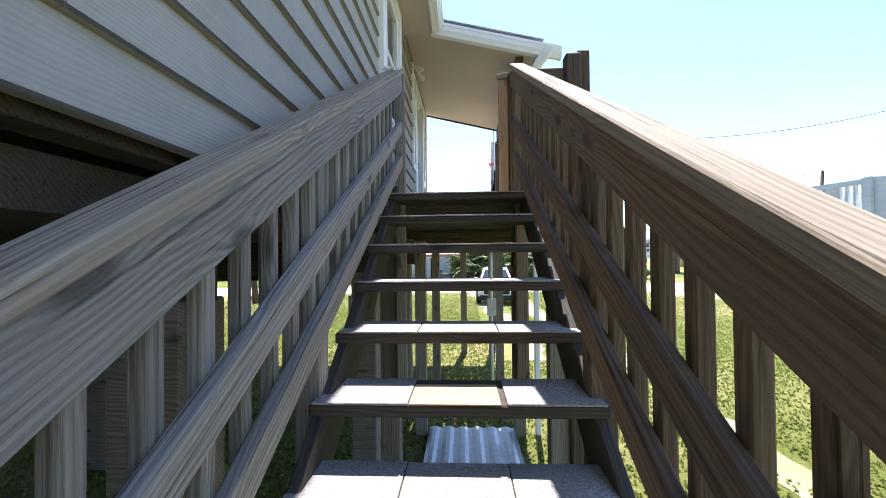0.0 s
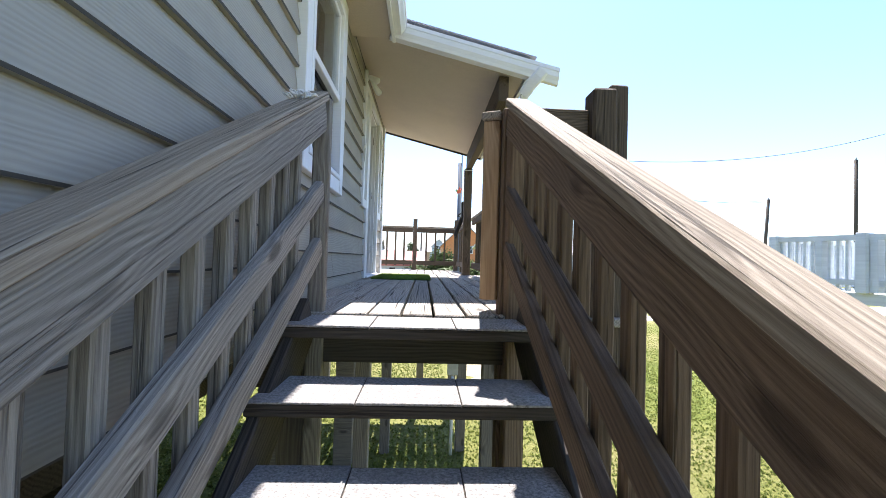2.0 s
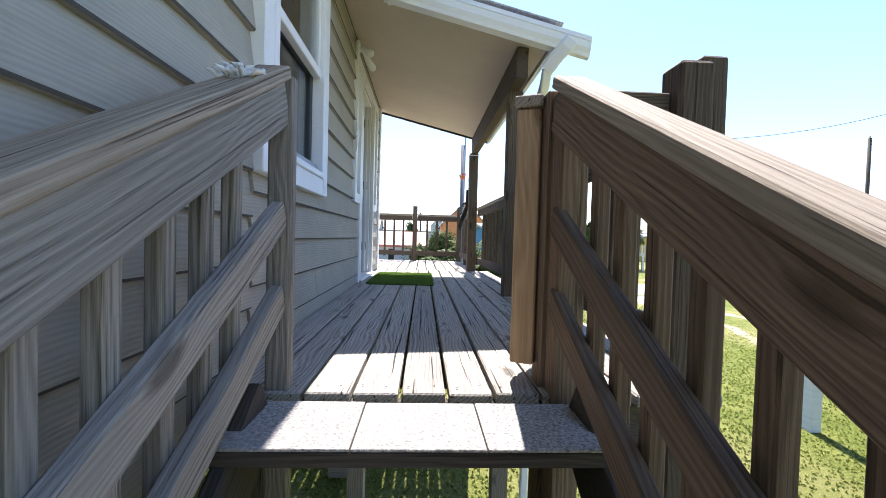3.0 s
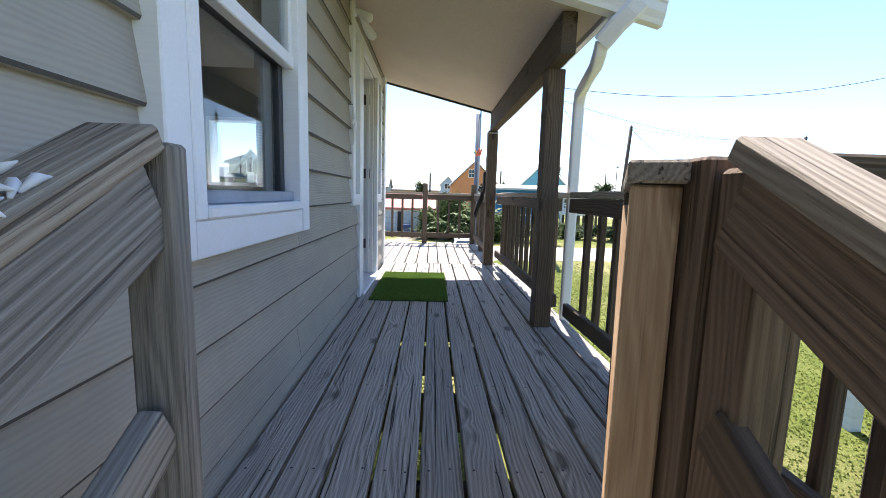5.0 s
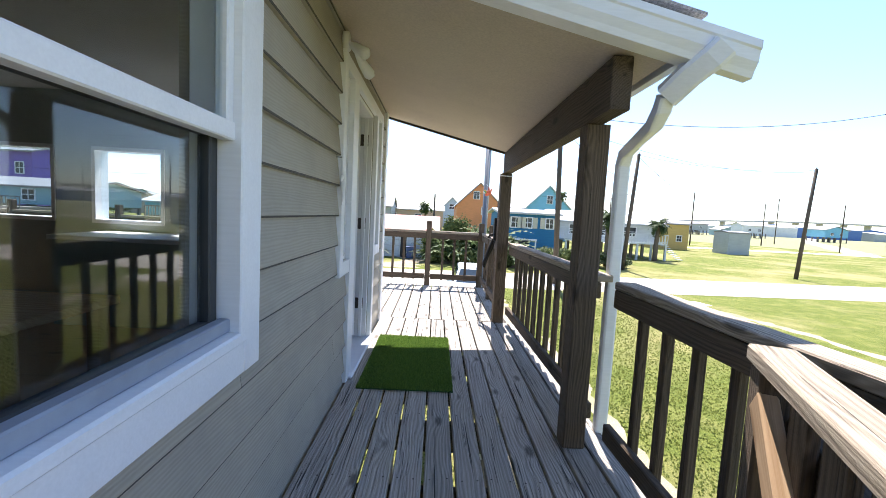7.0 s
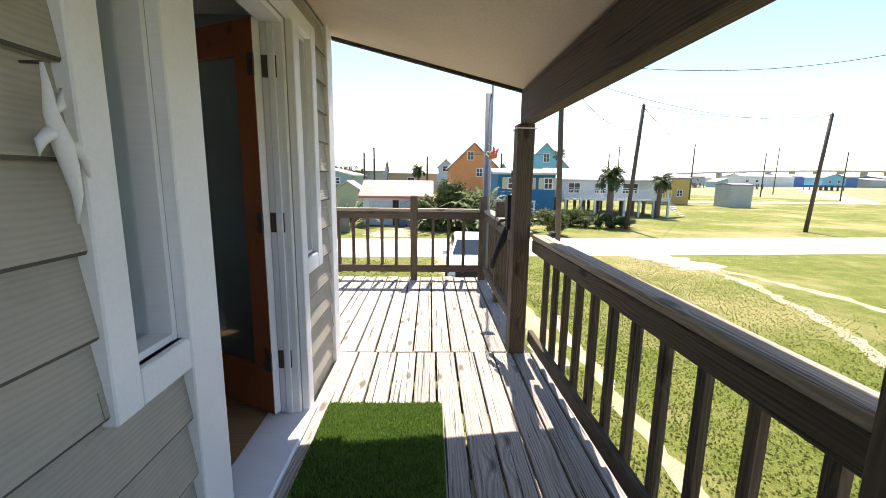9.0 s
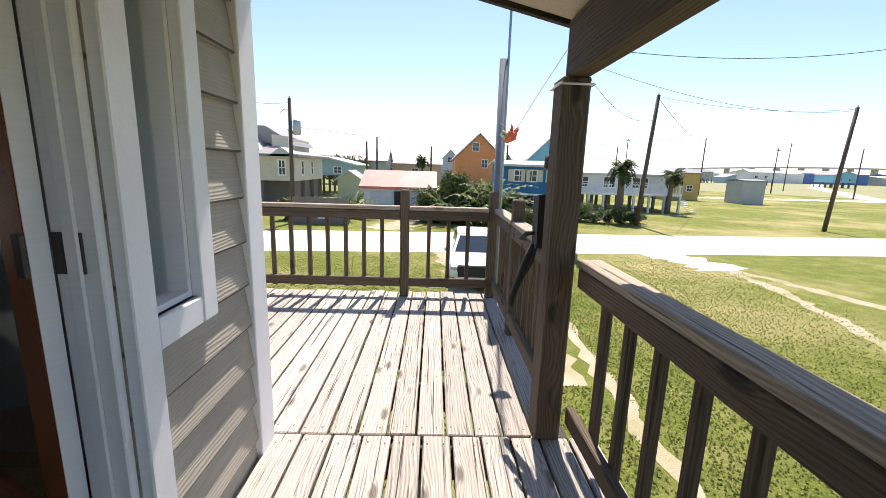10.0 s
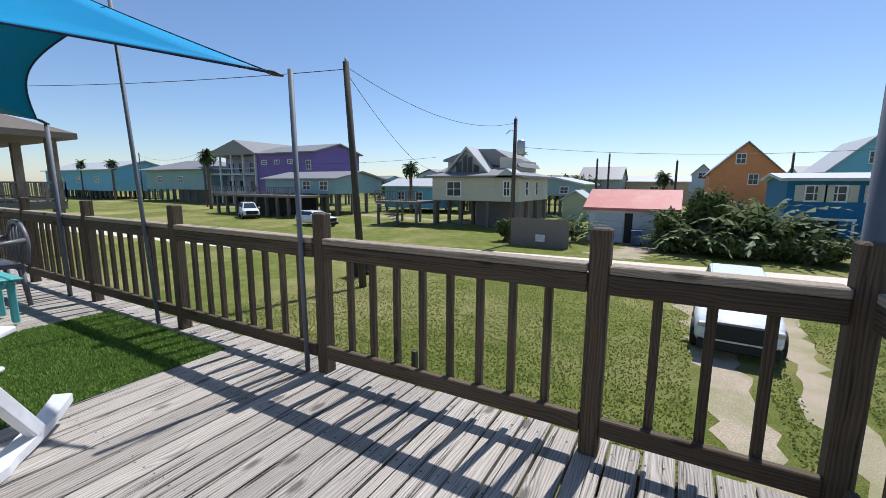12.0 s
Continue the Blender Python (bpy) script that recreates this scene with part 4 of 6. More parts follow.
# cord round the post top
tube("cord", [(1.21, 8.63, 4.36), (1.35, 8.63, 4.358), (1.353, 8.79, 4.362), (1.21, 8.79, 4.36), (1.207, 8.63, 4.36)], 0.005, WHITE, None, "white cord tied round the porch post", sides=6, category="cord")

# ---- sun deck: shade sail, poles, chairs ----
SAIL = painted("turquoise_shade_cloth", (0.0, 0.26, 0.50), 0.7, (0.0, 0.2, 0.4), 0.3, 4.0, 0.1)
SAIL_EDGE = plain("navy_webbing", (0.01, 0.03, 0.07), 0.8)
TEAL_PAINT = painted("teal_furniture_paint", (0.10, 0.42, 0.42), 0.5)
GREY_PLASTIC = plain("grey_resin", (0.13, 0.13, 0.14), 0.45)
WHITE_PLASTIC = plain("white_resin", (0.72, 0.73, 0.75), 0.4)


MAST_PAINT = painted("blue_grey_mast_paint", (0.15, 0.17, 0.20), 0.6, (0.09, 0.10, 0.11), 0.4, 6.0, 0.2, (8, 8, 0.8))


def pole(name, pts, r, mat, label, cat="pole"):
    return tube(name, pts, r, mat, None, label, sides=12, category=cat)


pole("sail_pole", [(-1.42, 10.86, DECK), (-1.45, 10.86, 4.66)], 0.017, MAST_PAINT, "thin galvanised pole that holds the shade sail")
pole("sail_pole", [(-3.33, 10.86, DECK), (-3.62, 10.88, 5.5)], 0.017, MAST_PAINT, "leaning galvanised pole beside the deck railing")
pole("sail_pole", [(-5.2, 10.86, DECK), (-5.21, 10.86, 4.58)], 0.022, MAST_PAINT, "galvanised pole at the far end of the deck")


def sail_sheet(name, corners, sag, dip, n=16, label=""):
    """A tensioned cloth between three or four corners, its edges curved inwards."""
    root = empty(name, *corners[0], label, "shade sail")
    c = [Vector(v) for v in corners]
    mid = sum(c, Vector()) / len(c)
    rim = []
    for i, a in enumerate(c):
        b = c[(i + 1) % len(c)]
        for k in range(n):
            t = k / n
            rim.append(a.lerp(b, t).lerp(mid, sag * 4 * t * (1 - t)))
    bm = bmesh.new()
    rings = []
    for s in (1.0, 0.75, 0.5, 0.25):
        rings.append([bm.verts.new(mid.lerp(p, s) - Vector((0, 0, dip * (1 - s * s)))) for p in rim])
    hub = bm.verts.new(mid - Vector((0, 0, dip)))
    k = len(rim)
    for r0, r1 in zip(rings, rings[1:]):
        for i in range(k):
            bm.faces.new((r0[i], r0[(i + 1) % k], r1[(i + 1) % k], r1[i]))
    for i in range(k):
        bm.faces.new((rings[-1][i], rings[-1][(i + 1) % k], hub))
    ob = part("cloth", bm, SAIL, root, m=Matrix(), smooth=True)
    so = ob.modifiers.new("thickness", "SOLIDIFY")
    so.thickness = 0.004
    tube("edge_webbing", [*rim, rim[0]], 0.009, SAIL_EDGE, root, sides=6)
    for p in c:
        d = (p - mid).normalized()
        tube("shackle", [p, p + d * 0.05, p + d * 0.12], [0.012, 0.016, 0.006], RUST, root, sides=8)
    return root


sail_sheet("shade_sail", [(-1.62, 10.83, 4.66), (-5.2, 10.95, 6.05), (-4.5, 9.3, 5.2)], 0.08, 0.05, label="turquoise triangular shade sail tied to a thin pole")
sail_sheet("shade_sail", [(-4.15, 10.9, 5.4), (-5.25, 10.8, 4.62), (-8.5, 10.6, 4.9), (-8.5, 8.2, 5.6), (-5.5, 8.4, 5.9)], 0.14, 0.08, label="turquoise shade sail sloping down over the deck")


def bar(name, p, q, w, t, mat, parent, up=(0, 0, 1)):
    return timber(name, p, q, w, t, mat, parent, up=up, bevel=0.008)


# white folding lounger or rocker, only its foot in view
ch = empty("rocking_chair", -2.4, 9.3, DECK + 0.025, "white resin rocking chair on the deck", "chair")
for cy in (9.62, 9.12):
    pts = []
    for k in range(13):
        t = -1 + k / 6
        pts.append(Vector((-2.36 + 0.46 * t, cy + (0.02 if t > 0 else 0), DECK + 0.03 + 0.10 * t * t)))
    bm = bmesh.new()
    rr = [[bm.verts.new(p + Vector((0, s * 0.045, u))) for s, u in ((-1, -0.022), (1, -0.022), (1, 0.022), (-1, 0.022))] for p in pts]
    for a, b in zip(rr, rr[1:]):
        for k in range(4):
            bm.faces.new((a[k], a[(k + 1) % 4], b[(k + 1) % 4], b[k]))
    bm.faces.new(rr[0])
    bm.faces.new(rr[-1][::-1])
    part("rocker", bm, WHITE_PLASTIC, ch, m=centred(bm))
    bar("leg", (-2.12, cy, DECK + 0.06), (-2.42, cy, DECK + 0.50), 0.05, 0.07, WHITE_PLASTIC, ch, up=(1, 0, 0))
    bar("leg", (-2.66, cy, DECK + 0.07), (-2.62, cy, DECK + 0.60), 0.05, 0.07, WHITE_PLASTIC, ch, up=(1, 0, 0))
    bar("armrest", (-2.2, cy, DECK + 0.62), (-2.75, cy, DECK + 0.60), 0.08, 0.03, WHITE_PLASTIC, ch)
    bar("arm_support", (-2.40, cy, DECK + 0.46), (-2.34, cy, DECK + 0.62), 0.045, 0.05, WHITE_PLASTIC, ch, up=(1, 0, 0))
for k in range(5):
    bar("seat_slat", (-2.30 - 0.09 * k, 9.1, DECK + 0.46 - 0.012 * k), (-2.30 - 0.09 * k, 9.64, DECK + 0.46 - 0.012 * k), 0.075, 0.022, WHITE_PLASTIC, ch)
for k in range(5):
    bar("back_slat", (-2.68, 9.16 + 0.105 * k, DECK + 0.42), (-2.92, 9.16 + 0.105 * k, DECK + 1.1), 0.085, 0.02, WHITE_PLASTIC, ch, up=(1, 0, 0))
ch.location = (-1.878, 9.304, DECK + 0.025)
ch.rotation_euler = (0, 0, math.radians(131))

# grey resin armchair
ac = empty("resin_armchair", -5.35, 10.25, DECK + 0.0, "dark grey resin armchair with pierced back", "chair")
AX, AY = -5.35, 10.25
for sx in (-1, 1):
    for sy in (-1, 1):
        tube("leg", [(AX + 0.26 * sx, AY + 0.25 * sy, DECK + 0.002), (AX + 0.23 * sx, AY + 0.22 * sy, DECK + 0.42)], [0.02, 0.03], GREY_PLASTIC, ac)
box("seat", AX - 0.26, AX + 0.26, AY - 0.25, AY + 0.25, DECK + 0.40, DECK + 0.44, GREY_PLASTIC, ac, bevel=0.015)
for sx in (-1, 1):
    tube("armrest", [(AX + 0.28 * sx, AY - 0.26, DECK + 0.42), (AX + 0.29 * sx, AY - 0.24, DECK + 0.60), (AX + 0.29 * sx, AY + 0.1, DECK + 0.66), (AX + 0.26 * sx, AY + 0.28, DECK + 0.68)], 0.025, GREY_PLASTIC, ac)
tube("back_rim", [(AX - 0.26, AY + 0.27, DECK + 0.44)] + [(AX + 0.27 * math.cos(math.pi * (1 - k / 12)), AY + 0.29, DECK + 0.62 + 0.24 * math.sin(math.pi * k / 12)) for k in range(13)] + [(AX + 0.26, AY + 0.27, DECK + 0.44)], 0.025, GREY_PLASTIC, ac)
for k in range(5):
    u = -0.18 + 0.09 * k
    tube("back_strut", [(AX + u * 0.8, AY + 0.27, DECK + 0.44), (AX + u * 1.15, AY + 0.285, DECK + 0.62), (AX + u, AY + 0.29, DECK + 0.62 + 0.23 * math.sqrt(max(0, 1 - (u / 0.27) ** 2)))], 0.015, GREY_PLASTIC, ac, sides=8)
# teal side table
st = empty("side_table", -4.55, 10.05, DECK + 0.0, "small teal painted side table", "table")
for k in range(5):
    bar("slat", (-4.78, 9.85 + 0.095 * k, DECK + 0.42), (-4.32, 9.85 + 0.095 * k, DECK + 0.42), 0.085, 0.022, TEAL_PAINT, st)
for sx in (-4.73, -4.37):
    for sy in (9.88, 10.2):
        bar("leg", (sx, sy, DECK + 0.028), (sx, sy, DECK + 0.409), 0.05, 0.05, TEAL_PAINT, st, up=(0, 1, 0))
    bar("apron", (sx, 9.91, DECK + 0.37), (sx, 10.17, DECK + 0.37), 0.02, 0.06, TEAL_PAINT, st)

# ---- flag pole and fish kite beside the deck ----
pole("flag_pole", [(1.335, 11.11, 0), (1.335, 11.11, 5.05)], 0.037, MAST_PAINT, "tall grey timber mast standing beside the deck")
pole("antenna_pole", [(1.383, 11.11, 1.0), (1.383, 11.11, 7.2)], 0.0125, GALV, "thin metal rod clamped to the timber mast")
KITE = [plain("kite_" + n_, c_, 0.7) for n_, c_ in (("orange", (0.75, 0.16, 0.08)), ("yellow", (0.8, 0.55, 0.1)), ("green", (0.15, 0.45, 0.25)), ("white", (0.7, 0.7, 0.68)))]
KX, KY, KZ = 1.235, 9.93, 4.245
kite = empty("fish_windsock", KX, KY, KZ, "small orange and striped fish windsock on a cord", "windsock")
tube("body", [(KX - 0.03, KY, KZ - 0.05), (KX - 0.01, KY, KZ - 0.02), (KX + 0.015, KY, KZ), (KX + 0.035, KY, KZ + 0.02)], [0.012, 0.035, 0.042, 0.022], KITE[0], kite)
for k in range(3):
    tube("stripe", [(KX - 0.035 - 0.010 * k, KY, KZ + 0.005 - 0.008 * k), (KX - 0.028 - 0.010 * k, KY, KZ + 0.012 - 0.008 * k)], 0.034 - 0.005 * k, KITE[1 + k], kite)
tube("tail_fin", [(KX + 0.03, KY, KZ + 0.015), (KX + 0.05, KY, KZ + 0.045), (KX + 0.06, KY, KZ + 0.07)], [0.018, 0.014, 0.003], KITE[0], kite)
tube("tail_fin", [(KX + 0.01, KY, KZ + 0.03), (KX + 0.012, KY, KZ + 0.06), (KX + 0.005, KY, KZ + 0.08)], [0.014, 0.01, 0.003], KITE[0], kite)
tube("cord", [(1.35, 8.80, 4.66), (1.30, 9.4, 4.45), (KX + 0.035, KY, KZ + 0.03)], 0.0025, WHITE, None, "thin white cord that holds the windsock", sides=6, category="cord")
tube("cord", [(1.335, 11.07, 4.45), (1.33, 10.5, 4.34), (KX - 0.03, KY, KZ + 0.02)], 0.0025, WHITE, None, "thin white cord that holds the windsock", sides=6, category="cord")

# ---- tracks and drives ----
def ribbon(name, pts, width, z, mat, label, seed=1):
    """A flat strip of ground along points, with ragged edges."""
    r = random.Random(seed)
    P = [Vector((*p, 0)) for p in pts]
    dense = []
    for a, b in zip(P, P[1:]):
        k = max(2, int((b - a).length / 0.35))
        dense += [a.lerp(b, i / k) for i in range(k)]
    dense.append(P[-1])
    bm = bmesh.new()
    rows = []
    for i, p in enumerate(dense):
        d = (dense[min(i + 1, len(dense) - 1)] - dense[max(i - 1, 0)]).normalized()
        n_ = Vector((-d.y, d.x, 0))
        a, b = width * (0.45 + r.uniform(-0.3, 0.3)), width * (0.45 + r.uniform(-0.3, 0.3))
        rows.append((bm.verts.new(p + n_ * a + Vector((0, 0, z))), bm.verts.new(p - n_ * b + Vector((0, 0, z)))))
    for (a, b), (c, d) in zip(rows, rows[1:]):
        bm.faces.new((a, b, d, c))
    return part(name, bm, mat, None, label, kind="structure")


DIRT = speckled("sandy_dirt", (0.26, 0.21, 0.145), (0.50, 0.42, 0.31), 40, patches=(0.20, 0.21, 0.08), dist=0.02)
ribbon("track", [(1.0, 26.9), (1.55, 22), (1.85, 18.5), (2.05, 14), (2.2, 10)], 0.75, 0.006, DIRT, "sandy wheel rut of the drive", 2)
ribbon("track", [(3.9, 27), (3.5, 22), (3.35, 18.5), (3.5, 14)], 0.65, 0.006, DIRT, "sandy wheel rut of the drive", 3)
ribbon("track", [(12.7, 27.6), (13.3, 24.5), (13.2, 21), (12.2, 17), (10.8, 13.5), (9.5, 9), (9.0, 0)], 0.5, 0.006, DIRT, "pale wheel rut across the grass", 4)
ribbon("track", [(12.6, 26.0), (13.9, 23.5), (15.0, 20), (15.2, 16), (14.5, 10)], 0.55, 0.005, DIRT, "faint wheel rut across the grass", 5)
ribbon("track", [(12.2, 28.2), (13.0, 25.5), (13.2, 23.8)], 2.3, 0.008, SAND, "pale drive mouth at the lane", 6)
ribbon("track", [(4.3, 17.5), (4.1, 13), (4.1, 10), (3.9, 4), (3.6, -3)], 0.4, 0.006, DIRT, "worn sandy footpath beside the house", 7)
ribbon("track", [(-40, 52), (-4, 44.5), (-1, 39), (-2.5, 33)], 2.6, 0.006, DIRT, "pale drive to the garage", 8)
ribbon("highway", [(300, 330), (160, 178), (86, 84), (52, 82), (30, 86)], 5.0, 0.008, SAND, "pale concrete road beyond the field", 9)

# ---- distant houses ----
ROOF_GREY = painted("grey_metal_roof", (0.24, 0.235, 0.23), 0.5, (0.25, 0.25, 0.25), 0.3, 0.6, 0.1)
ROOF_WHITE = painted("white_metal_roof", (0.48, 0.49, 0.49), 0.5, (0.4, 0.4, 0.38), 0.3, 0.6, 0.1)
ROOF_RED = painted("faded_red_roof", (0.50, 0.16, 0.13), 0.6, (0.6, 0.35, 0.3), 0.5, 0.8, 0.1)
PANE_FAR = plain("dark_far_glass", (0.03, 0.04, 0.05), 0.12)
STILT = painted("grey_stilt", (0.17, 0.155, 0.14), 0.8)


def paint(name, c):
    return painted(name, c, 0.7, tuple(0.6 * v for v in c), 0.35, 0.5, 0.1, (0.5, 0.5, 9.0))


def far_window(root, x, y, z, w, h, face="y", shutters=None):
    """A white-framed window on a wall facing the lane (y) or sideways (x)."""
    q = empty("window", x, y, z)
    hang(q, WORLD[q], root)
    if face == "y":
        for u0, u1, v0, v1 in ((-w / 2 - 0.1, -w / 2, -0.1, h + 0.1), (w / 2, w / 2 + 0.1, -0.1, h + 0.1), (-w / 2, w / 2, -0.1, 0), (-w / 2, w / 2, h, h + 0.1), (-0.03, 0.03, 0, h), (-w / 2, w / 2, h / 2 - 0.03, h / 2 + 0.03)):
            box("frame_bar", x + u0, x + u1, y - 0.09, y - 0.002, z + v0, z + v1, WHITE, q, bevel=0)
        box("pane", x - w / 2, x + w / 2, y - 0.045, y - 0.03, z, z + h, PANE_FAR, q, bevel=0)
        if shutters:
            for s in (-1, 1):
                c = x + s * (w / 2 + 0.1 + 0.26)
                box("shutter", c - 0.24, c + 0.24, y - 0.1, y - 0.02, z - 0.08, z + h + 0.08, shutters, q, bevel=0.01)
    else:
        s = 1 if face == "x" else -1
        for u0, u1, v0, v1 in ((-w / 2 - 0.1, -w / 2, -0.1, h + 0.1), (w / 2, w / 2 + 0.1, -0.1, h + 0.1), (-w / 2, w / 2, -0.1, 0), (-w / 2, w / 2, h, h + 0.1), (-w / 2, w / 2, h / 2 - 0.03, h / 2 + 0.03)):
            box("frame_bar", min(x, x + s * 0.09), max(x, x + s * 0.09), y + u0, y + u1, z + v0, z + v1, WHITE, q, bevel=0)
        box("pane", min(x + s * 0.03, x + s * 0.045), max(x + s * 0.03, x + s * 0.045), y - w / 2, y + w / 2, z, z + h, PANE_FAR, q, bevel=0)


def house(label, x0, x1, y0, y1, z0, ze, zr, wall_mat, roof_mat, ridge="y", over=0.4, stilts=0, wins=(), side_wins=(), name="house", shutters=None):
    """A timber house: walls from z0 to the eave ze, a gabled or hipped roof to zr, on stilts if raised."""
    root = empty(name, (x0 + x1) / 2, (y0 + y1) / 2, 0, label, "house")
    xm, ym = (x0 + x1) / 2, (y0 + y1) / 2
    if ridge == "y":
        prism("wall", [(x0, z0), (x1, z0), (x1, ze), (xm, zr - 0.05), (x0, ze)], 1, y0, y1, wall_mat, root)
        sl = (zr - ze) / (xm - x0)
        for s in (-1, 1):
            e = xm + s * (xm - x0 + over)
            zo = ze - sl * over
            prism("roof", [(xm, zr), (e, zo), (e, zo + 0.2), (xm, zr + 0.2)], 1, y0 - over, y1 + over, roof_mat, root)
    elif ridge == "x":
        prism("wall", [(y0, z0), (y1, z0), (y1, ze), (ym, zr - 0.05), (y0, ze)], 0, x0, x1, wall_mat, root)
        sl = (zr - ze) / (ym - y0)
        for s in (-1, 1):
            e = ym + s * (ym - y0 + over)
            zo = ze - sl * over
            prism("roof", [(ym, zr), (e, zo), (e, zo + 0.2), (ym, zr + 0.2)], 0, x0 - over, x1 + over, roof_mat, root)
    else:
        box("wall", x0, x1, y0, y1, z0, ze, wall_mat, root, bevel=0)
        bm = bmesh.new()
        k = min(x1 - x0, y1 - y0) / 2
        lo = [bm.verts.new(v) for v in ((x0 - over, y0 - over, ze), (x1 + over, y0 - over, ze), (x1 + over, y1 + over, ze), (x0 - over, y1 + over, ze))]
        hi = [bm.verts.new(v) for v in ((x0 - over, y0 - over, ze + 0.2), (x1 + over, y0 - over, ze + 0.2), (x1 + over, y1 + over, ze + 0.2), (x0 - over, y1 + over, ze + 0.2))]
        if x1 - x0 > y1 - y0:
            t = [bm.verts.new((x0 + k, ym, zr)), bm.verts.new((x1 - k, ym, zr))]
            fs = ((hi[0], hi[1], t[1], t[0]), (hi[2], hi[3], t[0], t[1]), (hi[1], hi[2], t[1]), (hi[3], hi[0], t[0]))
        else:
            t = [bm.verts.new((xm, y0 + k, zr)), bm.verts.new((xm, y1 - k, zr))]
            fs = ((hi[1], hi[2], t[1], t[0]), (hi[3], hi[0], t[0], t[1]), (hi[0], hi[1], t[0]), (hi[2], hi[3], t[1]))
        for f in fs:
            bm.faces.new(f)
        bm.faces.new(lo)
        for i in range(4):
            bm.faces.new((lo[i], lo[(i + 1) % 4], hi[(i + 1) % 4], hi[i]))
        part("roof", bm, roof_mat, root, m=centred(bm))
    if z0 > 0.5:
        nx, ny = max(2, round((x1 - x0) / 2.6)), max(2, round((y1 - y0) / 3.5))
        for i in range(nx + 1):
            for j in range(ny + 1):
                px, py = x0 + 0.2 + (x1 - x0 - 0.4) * i / nx, y0 + 0.2 + (y1 - y0 - 0.4) * j / ny
                box("stilt", px - 0.14, px + 0.14, py - 0.14, py + 0.14, 0, z0, STILT, root, bevel=0)
        if stilts == 2:
            box("enclosure", x0 + (x1 - x0) * 0.45, x1 - 0.4, y0 + 1.5, y1 - 0.4, 0, z0 - 0.01, STILT, root, bevel=0)
    for wx, wz, w, h in wins:
        far_window(root, wx, y0, wz, w, h, "y", shutters)
    for wy, wz, w, h, f in side_wins:
        far_window(root, x1 if f == "x" else x0, wy, wz, w, h, f)
    return root


CREAM = paint("cream_house_paint", (0.60, 0.57, 0.46))
TEALH = paint("teal_house_paint", (0.16, 0.43, 0.44))
PALE_TEAL = paint("pale_teal_house_paint", (0.30, 0.45, 0.47))
ORANGEH = paint("orange_house_paint", (0.68, 0.28, 0.12))
SKYH = paint("sky_blue_house_paint", (0.20, 0.48, 0.64))
BLUEH = paint("strong_blue_house_paint", (0.025, 0.17, 0.34))
PURPLEH = paint("purple_house_paint", (0.22, 0.15, 0.42))
WHITEH = paint("white_house_paint", (0.66, 0.69, 0.70))
YELLOWH = paint("ochre_house_paint", (0.58, 0.40, 0.14))
GREYH = paint("grey_house_paint", (0.40, 0.43, 0.43))
BEIGEH = paint("beige_house_paint", (0.52, 0.43, 0.33))


def rail_run(root, p, q, z, h, mat, gap=0.35, name="deck_rail", split=False):
    """A light railing: posts, two rails and pickets in one part."""
    bm = bmesh.new()
    p, q = Vector((*p, z)), Vector((*q, z))
    d = q - p
    k = max(2, int(d.length / gap))
    for i in range(k + 1):
        c = p + d * (i / k)
        w = 0.06 if i % 6 == 0 else 0.025
        if split:
            box("picket", c.x - w, c.x + w, c.y - w, c.y + w, z, z + h, mat, root, bevel=0)
        else:
            add_box(bm, c.x - w, c.x + w, c.y - w, c.y + w, z, z + h)
    for zz in (0.1, h):
        bm2 = []
        n_ = Vector((-d.y, d.x, 0)).normalized() * 0.05
        for a in (p, q):
            bm2.append([bm.verts.new(a + s * n_ + Vector((0, 0, zz + t))) for s, t in ((-1, 0), (1, 0), (1, 0.09), (-1, 0.09))])
        for i in range(4):
            bm.faces.new((bm2[0][i], bm2[0][(i + 1) % 4], bm2[1][(i + 1) % 4], bm2[1][i]))
    return part(name, bm, mat, root, m=centred(bm))


# cream house with the triangular window
h = house("cream stilt house with a tall triangular gable window", -20.4, -11.6, 44, 53, 2.45, 4.55, 6.0, CREAM, ROOF_GREY, "hip", 0.5, 2,
          wins=((-18.0, 2.9, 1.4, 1.25), (-12.7, 3.0, 0.5, 1.2)), side_wins=((46.0, 3.0, 0.6, 1.2, "x"), (49.0, 3.0, 0.6, 1.2, "x")))
box("upper_storey", -20.6, -13.0, 47.5, 53.2, 4.5, 6.3, CREAM, h, bevel=0)
prism("upper_roof", [(-20.9, 6.25), (-12.6, 5.6), (-12.9, 6.0), (-15.2, 7.35), (-18.0, 7.4), (-20.9, 6.45)], 1, 47.0, 53.5, ROOF_GREY, h)
prism("gable_wall", [(-19.3, 4.75), (-14.9, 4.75), (-17.1, 7.2)], 1, 45.0, 47.6, GREYH, h)
for s in (-1, 1):
    prism("gable_roof", [(-17.1, 7.25), (-17.1 + s * 2.6, 4.5), (-17.1 + s * 2.6, 4.75), (-17.1, 7.5)], 1, 44.6, 50, ROOF_WHITE, h)
for a, b, za in ((-18.3, -17.75, 5.9), (-17.6, -17.15, 6.5), (-17.05, -16.6, 6.5), (-16.45, -15.9, 5.9)):
    prism("gable_pane", [(a, 4.95), (b, 4.95), (b, za + (0.45 if b < -17.1 else -0.45 if a > -17.0 else 0.1) * 0.6), (a, za)], 1, 44.93, 44.99, PANE_FAR, h)
prism("dormer", [(-14.4, 5.4), (-12.9, 5.4), (-12.9, 6.4), (-14.4, 6.55)], 1, 46.4, 48.5, CREAM, h)
prism("entry_gable", [(-13.8, 4.5), (-11.3, 4.5), (-12.6, 5.35)], 1, 43.5, 46, ROOF_WHITE, h)
